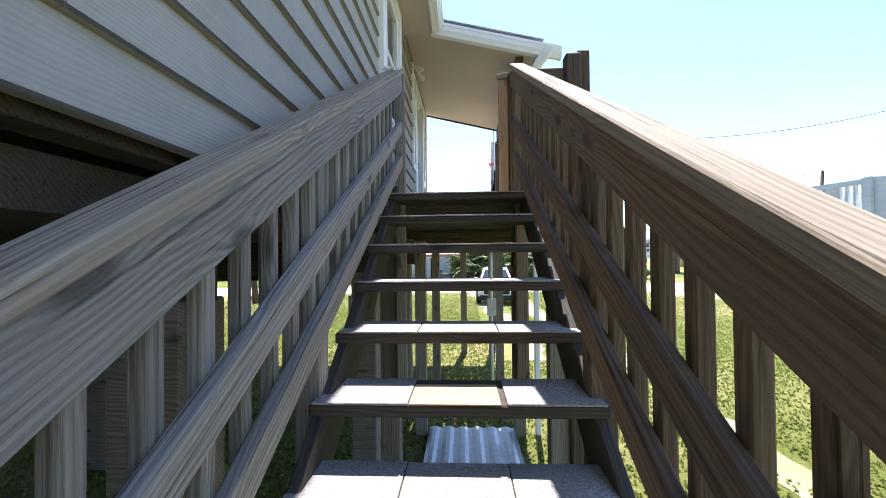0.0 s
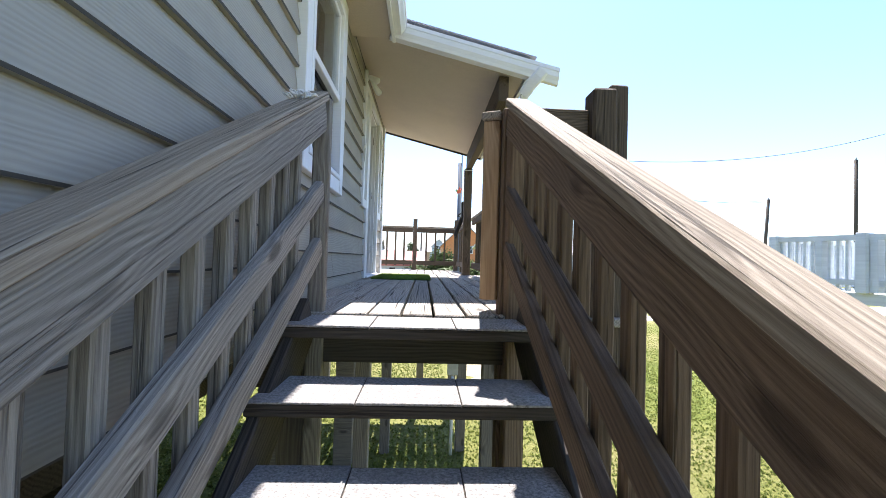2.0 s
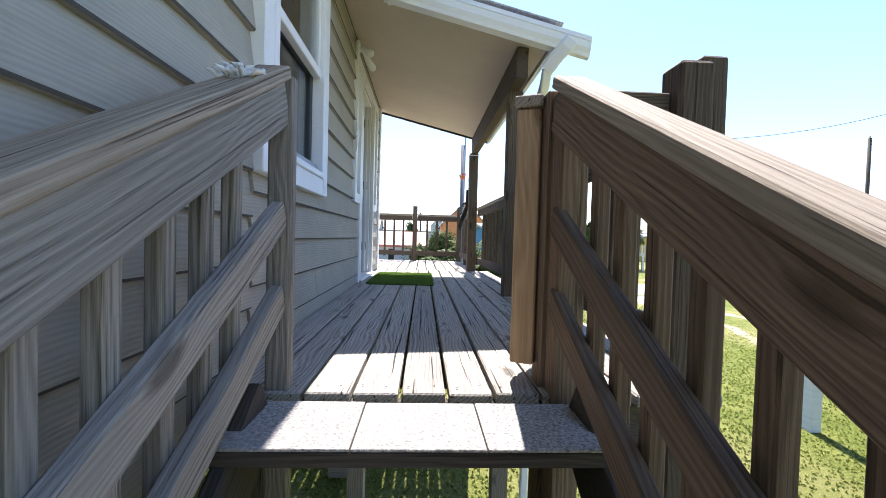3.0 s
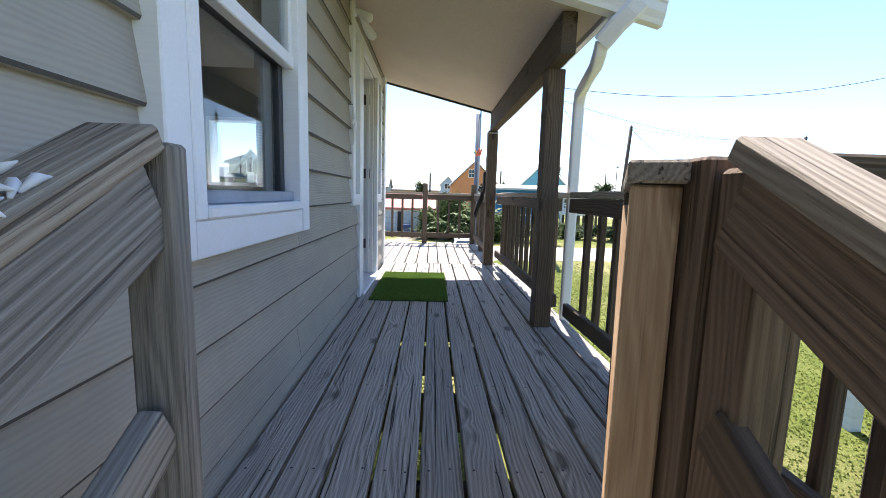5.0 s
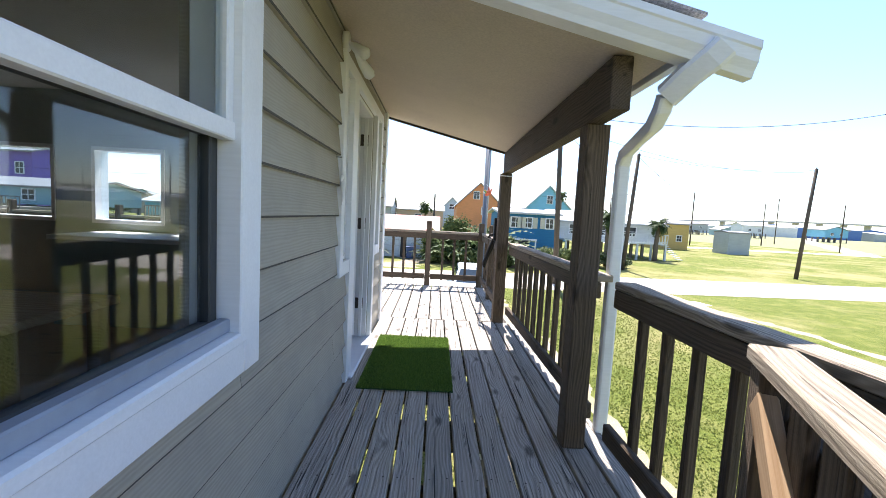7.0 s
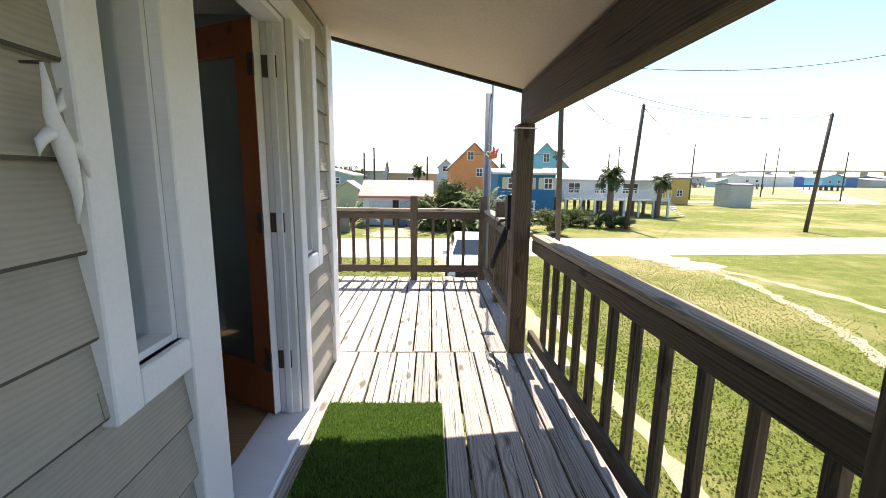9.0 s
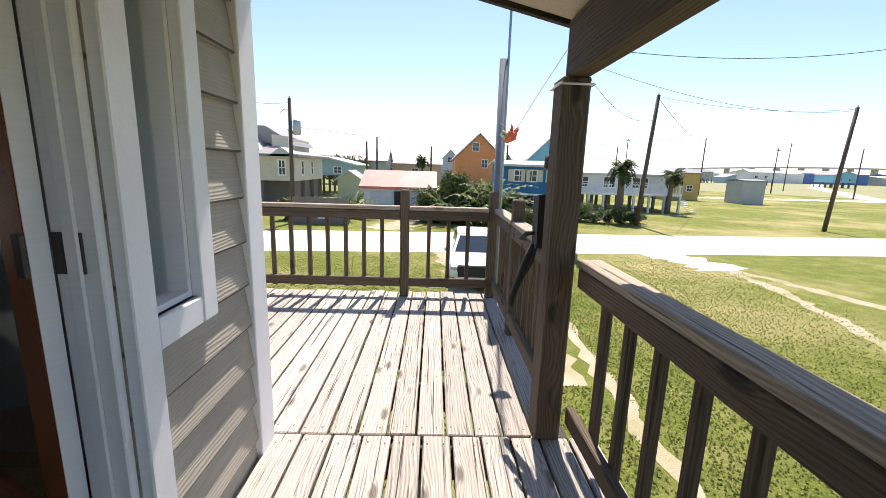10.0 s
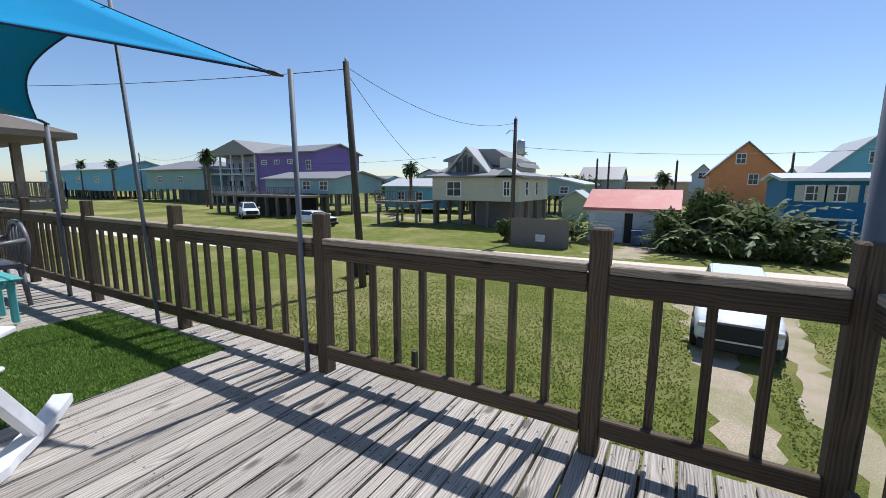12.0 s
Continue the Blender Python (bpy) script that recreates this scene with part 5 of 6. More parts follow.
# stair and deck beside it
d = empty("house_deck", -23, 43, 0, "dark wooden deck and stair beside the cream house", "deck")
box("floor", -25.5, -20.6, 41.5, 46, 2.1, 2.3, STILT, d, bevel=0)
for px in (-25.3, -23, -20.8):
    for py in (41.7, 45.8):
        box("stilt", px - 0.1, px + 0.1, py - 0.1, py + 0.1, 0, 2.1, STILT, d, bevel=0)
rail_run(d, (-25.5, 41.5), (-20.6, 41.5), 2.3, 0.95, STILT, 0.3)
for k in range(9):
    box("step", -24.5 + 0.28 * k, -24.2 + 0.28 * k, 40.3, 41.4, 2.05 - 0.23 * k, 2.1 - 0.23 * k, STILT, d, bevel=0)

# garage with the red roof
g = house("white garage with a faded red metal roof", -4.9, 0.5, 40, 45.5, 0, 2.35, 3.45, WHITEH, ROOF_RED, "x", 0.35, name="garage")
for a, b in ((-4.4, -2.6), (-1.9, 0.1)):
    q = box("garage_door", a, b, 39.93, 40.0, 0.02, 2.0, painted("garage_door_paint", (0.50, 0.56, 0.62), 0.5), g, bevel=0.01)
    for z in (0.5, 1.0, 1.5):
        box("door_panel_line", a + 0.05, b - 0.05, 39.915, 39.93, z - 0.02, z + 0.02, GREYH, q, bevel=0)
for k in range(14):
    gx = -5.15 + 0.43 * k
    timber("roof_seam", (gx, 39.68, 2.37), (gx, 42.72, 3.50), 0.05, 0.04, ROOF_RED, g)
# black panel in place of the unlit gap between the doors
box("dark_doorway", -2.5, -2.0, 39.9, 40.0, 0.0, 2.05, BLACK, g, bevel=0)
BIN = plain("blue_bin_plastic", (0.02, 0.06, 0.18), 0.5)


def wheelie_bin(x, y, mat, label):
    b = empty("wheelie_bin", x, y, 0, label, "bin")
    prism("body", [(x - 0.24, 0.06), (x + 0.24, 0.06), (x + 0.30, 0.98), (x - 0.30, 0.98)], 1, y - 0.3, y + 0.3, mat, b)
    prism("lid", [(y - 0.36, 0.98), (y + 0.34, 0.98), (y + 0.34, 1.06), (y - 0.36, 1.02)], 0, x - 0.32, x + 0.32, mat, b)
    tube("wheel", [(x - 0.3, y + 0.25, 0.1), (x + 0.3, y + 0.25, 0.1)], 0.1, BLACK, b)


wheelie_bin(-1.6, 38.9, BIN, "dark blue wheelie bin by the garage")
wheelie_bin(-11.2, 22.6, BLACK, "black wheelie bin beside the utility pole")
# plank fence with a white notice
f = empty("plank_fence", -7, 35, 0, "grey plank fence with a white notice", "fence")
r = random.Random(4)
k = 0
x = -8.9
while x < -5.2:
    box("plank", x, x + 0.145, 35 + 0.01 * r.random(), 35.03 + 0.01 * r.random(), 0, 1.75 + 0.12 * r.random(), STILT, f, bevel=0)
    x += 0.152
box("notice", -7.2, -6.6, 34.95, 34.98, 0.35, 0.8, WHITEH, f, "white notice board with unreadable lines", bevel=0)
for zz in (0.5, 0.58, 0.66):
    box("notice_line", -7.1, -6.7, 34.945, 34.95, zz, zz + 0.03, GREYH, f, bevel=0)

house("pale teal house with a low gable", -17.2, -10.0, 62, 72, 2.6, 4.0, 4.8, PALE_TEAL, ROOF_WHITE, "y", 0.5, 1, wins=((-15.5, 2.95, 0.9, 0.7), (-12.0, 2.95, 0.9, 0.7)))
house("small pale outbuilding with a gable roof", -10.9, -8.2, 57, 61, 0, 2.3, 3.2, paint("pale_green_paint", (0.45, 0.52, 0.40)), ROOF_WHITE, "y", 0.3)
house("orange gabled house with white windows", 4.1, 12.4, 80, 92, 0, 5.75, 9.8, ORANGEH, ROOF_GREY, "y", 0.35, wins=((7.6, 7.0, 1.0, 1.3), (9.2, 4.2, 1.0, 1.3)))
house("sky blue gabled house with a pale metal roof", 17.3, 25.6, 82, 95, 0, 6.0, 10.1, SKYH, ROOF_WHITE, "y", 0.35, wins=((21.6, 6.9, 1.0, 1.4),))
b = house("strong blue cottage with white shutters and a flat pale roof", 7.1, 12.7, 46, 54, 0.0, 4.35, 4.75, BLUEH, ROOF_WHITE, "x", 0.5, wins=((8.55, 3.0, 0.85, 0.95), (9.75, 3.0, 0.85, 0.95), (12.0, 3.0, 0.7, 0.95)), shutters=CREAM)
# shade of the carport drawn as a black slab on the wall
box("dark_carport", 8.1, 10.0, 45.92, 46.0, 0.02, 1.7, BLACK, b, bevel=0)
for a_, b_ in ((7.6, 0.0), (10.4, 0.0)):
    box("carport_post", a_ - 0.06, a_ + 0.06, 44.6, 44.72, 0, 1.75, WHITE, b, bevel=0)
box("carport_beam", 7.5, 10.5, 44.55, 44.75, 1.75, 1.9, WHITE, b, bevel=0)
house("long white bungalow on low stilts", 14.6, 26.0, 51, 60, 1.9, 3.9, 5.0, WHITEH, ROOF_WHITE, "x", 0.7, 1, wins=((16.3, 2.5, 1.2, 1.0), (19.2, 2.5, 1.2, 1.0), (22.5, 2.5, 1.6, 1.0)))
d = empty("house_porch", 20, 50, 0, "white railed porch and stair of the bungalow", "deck")
box("floor", 14.6, 26.0, 49, 51, 1.75, 1.9, WHITEH, d, bevel=0)
rail_run(d, (14.6, 49), (26.0, 49), 1.9, 0.9, WHITEH, 0.3)
for k in range(8):
    box("stilt", 14.75 + 1.58 * k, 14.95 + 1.58 * k, 49.1, 49.3, 0, 1.75, WHITEH, d, bevel=0)
for k in range(7):
    box("step", 26.0 + 0.28 * k, 26.28 + 0.28 * k, 49.2, 50.4, 1.6 - 0.24 * k, 1.66 - 0.24 * k, WHITEH, d, bevel=0)
house("ochre house with a flat gable", 37.5, 43.0, 73, 82, 0, 4.2, 4.9, YELLOWH, ROOF_GREY, "x", 0.3, wins=((41.4, 1.4, 0.8, 0.9),))
house("grey windowless shed in the field", 45.6, 49.0, 67, 70.5, 0, 3.25, 3.45, GREYH, ROOF_GREY, "x", 0.05, name="shed")
# low roofs farther back
house("grey gabled house far back", -17, -9.5, 95, 105, 0, 5.0, 7.4, GREYH, ROOF_GREY, "x", 0.4)
house("beige low house row far back", -14, 2.0, 104, 114, 0, 4.6, 5.8, BEIGEH, ROOF_WHITE, "x", 0.4, wins=((-10, 2.6, 1.5, 1), (-4, 2.6, 1.5, 1)))
house("pale blue gabled house far back", 1.6, 8.5, 130, 140, 0, 5.5, 9.0, paint("pale_blue_paint", (0.45, 0.52, 0.60)), ROOF_GREY, "y", 0.4, wins=((5, 5.6, 1.6, 1.4),))
house("low white roofed house far back", 26, 37, 95, 105, 0, 3.6, 5.4, WHITEH, ROOF_GREY, "x", 0.5)
# to the left along the lane
p = house("purple three-storey stilt house with white balconies", -68, -53, 60, 71, 2.2, 9.3, 10.8, PURPLEH, ROOF_GREY, "x", 0.6, 1, wins=((-66, 7.4, 1.2, 0.6), (-62.5, 7.4, 1.2, 0.6), (-59, 7.4, 1.2, 0.6), (-64, 3.6, 1.3, 1.0), (-58, 4.0, 1.4, 0.7), (-54.6, 6.4, 1.0, 1.4)))
box("balcony_block", -82, -68.02, 63, 71, 2.2, 9.3, paint("lavender_paint", (0.42, 0.42, 0.56)), p, bevel=0)
prism("balcony_roof", [(-83, 9.2), (-67.4, 9.2), (-67.4, 9.45), (-73, 12.0), (-83, 9.45)], 1, 59, 72, ROOF_GREY, p)
for zz in (2.2, 5.7):
    box("balcony_floor", -82.5, -68.02, 59.5, 62.99, zz - 0.2, zz, WHITEH, p, bevel=0)
    rail_run(p, (-82.5, 59.6), (-68.1, 59.6), zz, 1.0, WHITEH, 0.6)
for k in range(5):
    box("balcony_post", -82.4 + 3.55 * k, -82.1 + 3.55 * k, 59.5, 59.8, 0, 9.2, WHITEH, p, bevel=0)
for k in range(4):
    box("balcony_door", -81 + 3.4 * k, -79.4 + 3.4 * k, 62.9, 63.0, 5.8, 7.9, PANE_FAR, p, bevel=0)
    box("balcony_door", -81 + 3.4 * k, -79.4 + 3.4 * k, 62.9, 63.0, 2.3, 4.4, PANE_FAR, p, bevel=0)
house("grey-green stilt house with a wide hipped roof", -104, -82, 58, 70, 2.6, 6.5, 8.9, PALE_TEAL, ROOF_GREY, "hip", 1.2, 2, wins=((-98, 4, 1.5, 1.2), (-90, 4, 1.5, 1.2)))
house("grey-green gabled cottage behind a wide deck", -49, -36, 47, 56, 2.7, 4.5, 5.4, PALE_TEAL, ROOF_GREY, "x", 0.5, 1, wins=((-41, 3.2, 1.2, 1.0), (-38, 3.2, 1.2, 1.0)))
d = empty("house_deck", -44, 44, 0, "wide wooden deck on posts before the cottage", "deck")
box("floor", -53, -37, 42, 46.9, 2.3, 2.55, STILT, d, bevel=0)
rail_run(d, (-53, 42), (-37, 42), 2.55, 0.9, STILT, 0.4)
for k in range(9):
    for py in (42.2, 46.5):
        box("post", -52.8 + 1.94 * k, -52.5 + 1.94 * k, py, py + 0.3, 0, 2.3, STILT, d, bevel=0)
# added black block that imitates the shade beneath the deck
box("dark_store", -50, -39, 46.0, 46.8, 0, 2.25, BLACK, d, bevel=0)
house("small blue house with a white roof", -37, -28, 58, 66, 0.6, 3.6, 4.6, SKYH, ROOF_WHITE, "x", 0.5, wins=((-34, 1.8, 1.0, 1.0), (-31, 1.8, 1.0, 1.0)))
house("pale two-storey house far back", -40, -31, 80, 90, 2.5, 6.2, 7.6, GREYH, ROOF_GREY, "x", 0.5, 1, wins=((-37, 3.8, 1.4, 1.1), (-33.5, 3.8, 1.4, 1.1)))
house("orange low house far back", -27.5, -23.5, 60, 66, 2.2, 4.4, 5.0, ORANGEH, ROOF_GREY, "x", 0.3, 1, wins=((-25.5, 3.0, 0.9, 0.8),))
house("pale teal long house far down the lane", -150, -112, 55, 68, 2.0, 7.0, 9.0, SKYH, ROOF_WHITE, "x", 0.8, 1, wins=((-140, 4, 1.6, 1.2), (-130, 4, 1.6, 1.2), (-120, 4, 1.6, 1.2)))
# open pavilion deck next door
PAV_ROOF = speckled("brown_grey_shingle", (0.10, 0.085, 0.07), (0.24, 0.21, 0.18), 30, bump=0.6, patches=(0.15, 0.13, 0.11))
pv = empty("pavilion", -34, 14, 0, "neighbouring stilt house with a hipped roof over an open deck", "house")
box("deck_floor", -48, -28.0, 10.5, 18.5, 2.55, 2.95, STILT, pv, bevel=0)
bm = bmesh.new()
lo = [bm.verts.new(v) for v in ((-49, 10, 6.2), (-27.2, 10, 6.2), (-27.2, 19, 6.2), (-49, 19, 6.2))]
hi = [bm.verts.new(v) for v in ((-49, 10, 6.5), (-27.2, 10, 6.5), (-27.2, 19, 6.5), (-49, 19, 6.5))]
tp = [bm.verts.new((-42, 14.5, 8.5)), bm.verts.new((-33, 14.5, 8.5))]
for fc in ((hi[0], hi[1], tp[1], tp[0]), (hi[1], hi[2], tp[1]), (hi[2], hi[3], tp[0], tp[1]), (hi[3], hi[0], tp[0]), tuple(lo)):
    bm.faces.new(fc)
for i in range(4):
    bm.faces.new((lo[i], lo[(i + 1) % 4], hi[(i + 1) % 4], hi[i]))
part("roof", bm, PAV_ROOF, pv, m=centred(bm))
for px in (-47.5, -42.8, -38, -33.4, -28.3):
    for py in (10.8, 18.2):
        box("post", px - 0.2, px + 0.2, py - 0.2, py + 0.2, 0, 6.3, PILING_WOOD, pv, bevel=0)
box("house_core", -47.5, -40, 12, 18, 2.95, 6.3, GREYH, pv, bevel=0)
rail_run(pv, (-48, 18.5), (-28.0, 18.5), 2.95, 0.95, STILT, 0.4)
rail_run(pv, (-28.0, 10.5), (-28.0, 18.5), 2.95, 0.95, STILT, 0.4)
# white railed deck on the right, seen from the stair
d = empty("neighbour_deck", 9, 7, 0, "white railed neighbouring deck on white posts", "deck")
prism("floor", [(7.2, 9.6), (8.6, 4.6), (14, 6.1), (12.6, 11.1)], 2, 2.42, 2.6, WHITEH, d)
rail_run(d, (7.2, 9.6), (8.6, 4.6), 2.62, 0.82, WHITEH, 0.12, "deck_rail", True)
rail_run(d, (7.2, 9.6), (12.6, 11.1), 2.62, 0.82, WHITEH, 0.12, "deck_rail", True)
for px, py in ((7.4, 9.5), (8.0, 7.2), (8.7, 4.9), (12.4, 10.9), (13.7, 6.3)):
    box("post", px - 0.09, px + 0.09, py - 0.09, py + 0.09, 0, 2.42, WHITEH, d, bevel=0)
for px, py in ((7.2, 9.6), (7.55, 8.35), (7.9, 7.1), (8.25, 5.85)):
    box("post_cap", px - 0.08, px + 0.08, py - 0.08, py + 0.08, 2.6, 3.56, WHITEH, d, bevel=0.01)

# a scatter of low houses and trees that close the horizon
r = random.Random(31)
for k in range(26):
    x = -230 + 16.5 * k + r.uniform(-4, 4)
    y = r.uniform(105, 175) if x < 30 else r.uniform(190, 260)
    w, dp = r.uniform(8, 14), r.uniform(8, 12)
    z0 = r.choice((0, 2.4, 2.6))
    ze = z0 + r.uniform(2.8, 4.2)
    house("low house far off on the horizon", x, x + w, y, y + dp, z0, ze, ze + r.uniform(1.0, 2.2), r.choice((WHITEH, GREYH, BEIGEH, PALE_TEAL, CREAM, SKYH)), r.choice((ROOF_GREY, ROOF_GREY, ROOF_WHITE)), r.choice("xy"), 0.5, 1, wins=((x + w * 0.3, z0 + 1.0, 1.3, 1.1), (x + w * 0.7, z0 + 1.0, 1.3, 1.1)))

# ---- cars ----
CAR_WHITE = plain("white_car_paint", (0.74, 0.76, 0.79), 0.2)
CAR_GLASS = plain("car_glass", (0.03, 0.045, 0.06), 0.05)
TYRE = plain("tyre_rubber", (0.02, 0.02, 0.02), 0.8)


def car(m, length, height, hood, label, low=0.3):
    """A car that points along -y in its own axes; m sets it down."""
    root = empty("car", 0, 0, 0, label, "car")
    S = length / 4.6
    hw = 0.91
    st = [(0.0, 0.70, 0.45, 0.66), (0.12, 0.80, 0.40, 0.80), (0.5, 0.88, low, hood - 0.07), (1.15, 0.91, low, hood), (1.5, 0.92, low, hood + 0.05), (3.9, 0.92, low, hood + 0.06), (4.45, 0.86, low + 0.05, hood + 0.02), (4.6, 0.78, 0.45, hood - 0.15)]
    bm = bmesh.new()
    rings = []
    for s, w, zb, zt in st:
        w *= hw / 0.92
        zm = (zb + zt) / 2
        rings.append([bm.verts.new((u * w, s * S - length / 2, v)) for u, v in ((-0.92, zb), (-1, zb + 0.12), (-1, zm), (-0.97, zt - 0.06), (-0.88, zt), (0, zt + 0.03), (0.88, zt), (0.97, zt - 0.06), (1, zm), (1, zb + 0.12), (0.92, zb))])
    for a, b in zip(rings, rings[1:]):
        for k in range(11):
            bm.faces.new((a[k], a[(k + 1) % 11], b[(k + 1) % 11], b[k]))
    bm.faces.new(rings[0])
    bm.faces.new(rings[-1][::-1])
    part("body", bm, CAR_WHITE, root, m=Matrix(), smooth=True)
    gz = hood + 0.02
    base = [(-0.80, 1.25), (0.80, 1.25), (0.82, 4.35), (-0.82, 4.35)]
    roof = [(-0.60, 2.05), (0.60, 2.05), (0.64, 3.95), (-0.64, 3.95)]
    B = [Vector((x, y * S - length / 2, gz)) for x, y in base]
    T = [Vector((x, y * S - length / 2, height - 0.03)) for x, y in roof]
    bm = bmesh.new()
    vb, vt = [bm.verts.new(v) for v in B], [bm.verts.new(v) for v in T]
    for i in range(4):
        bm.faces.new((vb[i], vb[(i + 1) % 4], vt[(i + 1) % 4], vt[i]))
    bm.faces.new(vt)
    bm.faces.new(vb[::-1])
    part("cabin", bm, CAR_WHITE, root, m=Matrix())
    bm = bmesh.new()
    add_box(bm, -0.58, 0.58, 2.1 * S - length / 2, 3.9 * S - length / 2, height - 0.032, height, 0.012)
    part("roof_panel", bm, CAR_WHITE, root, m=Matrix())
    for i, nm in enumerate(("windscreen", "side_window", "rear_window", "side_window")):
        a, b, c, e = B[i], B[(i + 1) % 4], T[(i + 1) % 4], T[i]
        n_ = (b - a).cross(e - a).normalized()
        bm = bmesh.new()
        q = [a.lerp(b, 0.06).lerp(e.lerp(c, 0.06), 0.1), a.lerp(b, 0.94).lerp(e.lerp(c, 0.94), 0.1), a.lerp(b, 0.92).lerp(e.lerp(c, 0.92), 0.92), a.lerp(b, 0.08).lerp(e.lerp(c, 0.08), 0.92)]
        lo_, hi_ = [bm.verts.new(v + n_ * 0.004) for v in q], [bm.verts.new(v + n_ * 0.014) for v in q]
        bm.faces.new(lo_[::-1])
        bm.faces.new(hi_)
        for k in range(4):
            bm.faces.new((lo_[k], lo_[(k + 1) % 4], hi_[(k + 1) % 4], hi_[k]))
        part(nm, bm, CAR_GLASS, root, m=Matrix())
    for sx in (-1, 1):
        for sy in (0.85, 3.75):
            c = Vector((sx * 0.84, sy * S - length / 2, 0.34))
            w = part("wheel", tube_bm([c + Vector((-0.11, 0, 0)), c + Vector((-0.09, 0, 0)), c + Vector((0.09, 0, 0)), c + Vector((0.11, 0, 0))], [0.30, 0.34, 0.34, 0.30], 20), TYRE, root, m=Matrix())
            part("rim", tube_bm([c + Vector((sx * 0.105, 0, 0)), c + Vector((sx * 0.12, 0, 0))], [0.2, 0.17], 16), GALV, w, m=Matrix())
        bm = bmesh.new()
        add_box(bm, sx * 0.66 - 0.15, sx * 0.66 + 0.15, -length / 2 + 0.02, -length / 2 + 0.2, hood - 0.28, hood - 0.17, 0.02)
        part("headlight", bm, GALV, root, m=Matrix())
        bm = bmesh.new()
        add_box(bm, sx * 0.98 - 0.1, sx * 0.98 + 0.1, 1.45 * S - length / 2, 1.6 * S - length / 2, hood + 0.05, hood + 0.2, 0.02)
        part("mirror", bm, CAR_WHITE, root, m=Matrix())
    bm = bmesh.new()
    add_box(bm, -0.60, 0.60, -length / 2 - 0.01, -length / 2 + 0.1, 0.47, hood - 0.12, 0.03)
    part("grille", bm, BLACK, root, m=Matrix())
    bm = bmesh.new()
    add_box(bm, -0.80, 0.80, -length / 2 - 0.02, -length / 2 + 0.14, 0.22, 0.45, 0.04)
    part("bumper_lip", bm, BLACK, root, m=Matrix())
    root.matrix_basis = m
    return root


car(pose(2.22, 22.3, 0.0, 0, 0, -3), 4.7, 1.62, 1.0, "white sport utility car parked on the sandy drive", 0.26)
car(pose(-42.8, 39.8, 0, 0, 0, 62), 4.8, 1.75, 1.05, "white car parked before the wide deck")
car(pose(-29.3, 37.3, 0, 0, 0, 80), 4.8, 1.38, 0.95, "white low coupe parked on the grass")

# ---- utility poles and wires ----
POLE = painted("dark_pole_wood", (0.085, 0.07, 0.055), 0.9, (0.05, 0.045, 0.04), 0.5, 1.5, 0.3, (8, 8, 0.6))


def utility_pole(x, y, top, r, label, lean=(0, 0), arm=0.0, transformer=False):
    root = empty("utility_pole", x, y, 0, label, "utility pole", "utility poles")
    tube("shaft", [(x, y, 0), (x + lean[0] * 0.5, y + lean[1] * 0.5, top / 2), (x + lean[0], y + lean[1], top)], [r, r * 0.87, r * 0.75], POLE, root, sides=12)
    X, Y = x + lean[0], y + lean[1]
    tube("insulator", [(X, Y, top), (X, Y, top + 0.16)], [0.05, 0.03], GREYH, root, sides=8)
    if arm:
        timber("cross_arm", (X - arm, Y, top - 0.5), (X + arm, Y, top - 0.5), 0.09, 0.11, POLE, root)
        for s in (-0.9, -0.4, 0.4, 0.9):
            tube("pin", [(X + s * arm, Y, top - 0.45), (X + s * arm, Y, top - 0.28)], 0.03, GREYH, root, sides=6)
    if transformer:
        tube("transformer", [(X + 0.42, Y, top - 2.3), (X + 0.42, Y, top - 2.2), (X + 0.42, Y, top - 1.45), (X + 0.42, Y, top - 1.35)], [0.2, 0.26, 0.26, 0.18], GALV, root, "grey steel transformer can", sides=16)
        timber("bracket", (X + 0.05, Y, top - 1.8), (X + 0.25, Y, top - 1.8), 0.08, 0.08, GALV, root)
        tube("street_lamp_arm", [(X, Y, top - 0.8), (X - 0.3, Y - 0.1, top - 0.7), (X - 0.55, Y - 0.2, top - 0.95)], 0.03, GALV, root, sides=8)
    return root


utility_pole(-9.75, 21.1, 8.35, 0.15, "tall dark timber pole on the grass verge", (-0.55, 0), 0.0)
utility_pole(-8.95, 35.3, 8.15, 0.15, "dark utility pole with a transformer can", (0.05, 0), 0.0, True)
utility_pole(7.95, 29.0, 10.3, 0.17, "thick grey timber pole at the lane", (-0.35, 0))
utility_pole(16.45, 38.6, 9.7, 0.17, "tall utility pole leaning over the verge", (0.55, 0))
utility_pole(30.9, 38.0, 9.2, 0.16, "tall utility pole beyond the lane", (0.6, 0))
for x, y, h_ in ((54.5, 91, 11.2), (88, 92, 10.2), (-7.9, 60, 6.9), (-6.9, 62, 7.6), (0.15, 60, 6.5), (9.7, 60, 7.0), (-68, 50, 9.4), (-106, 58, 10.5), (-27, 64, 7.6), (52, 120, 13), (85, 110, 11), (105, 130, 14), (36.5, 90, 9)):
    utility_pole(x, y, h_, 0.14, "dark utility pole in the distance", arm=0.6 if y > 100 else 0.0)
utility_pole(27.0, 26.3, 9.8, 0.12, "thin utility pole beyond the white deck")
WIRE = plain("black_wire", (0.02, 0.02, 0.022), 0.6)


def wire(p, q, sag, r=0.012):
    p, q = Vector(p), Vector(q)
    pts = [p.lerp(q, k / 24) - Vector((0, 0, sag * 4 * (k / 24) * (1 - k / 24))) for k in range(25)]
    return tube("wire", pts, r, WIRE, None, "dark overhead wire sagging between poles", sides=5, category="wire", group="overhead wires")


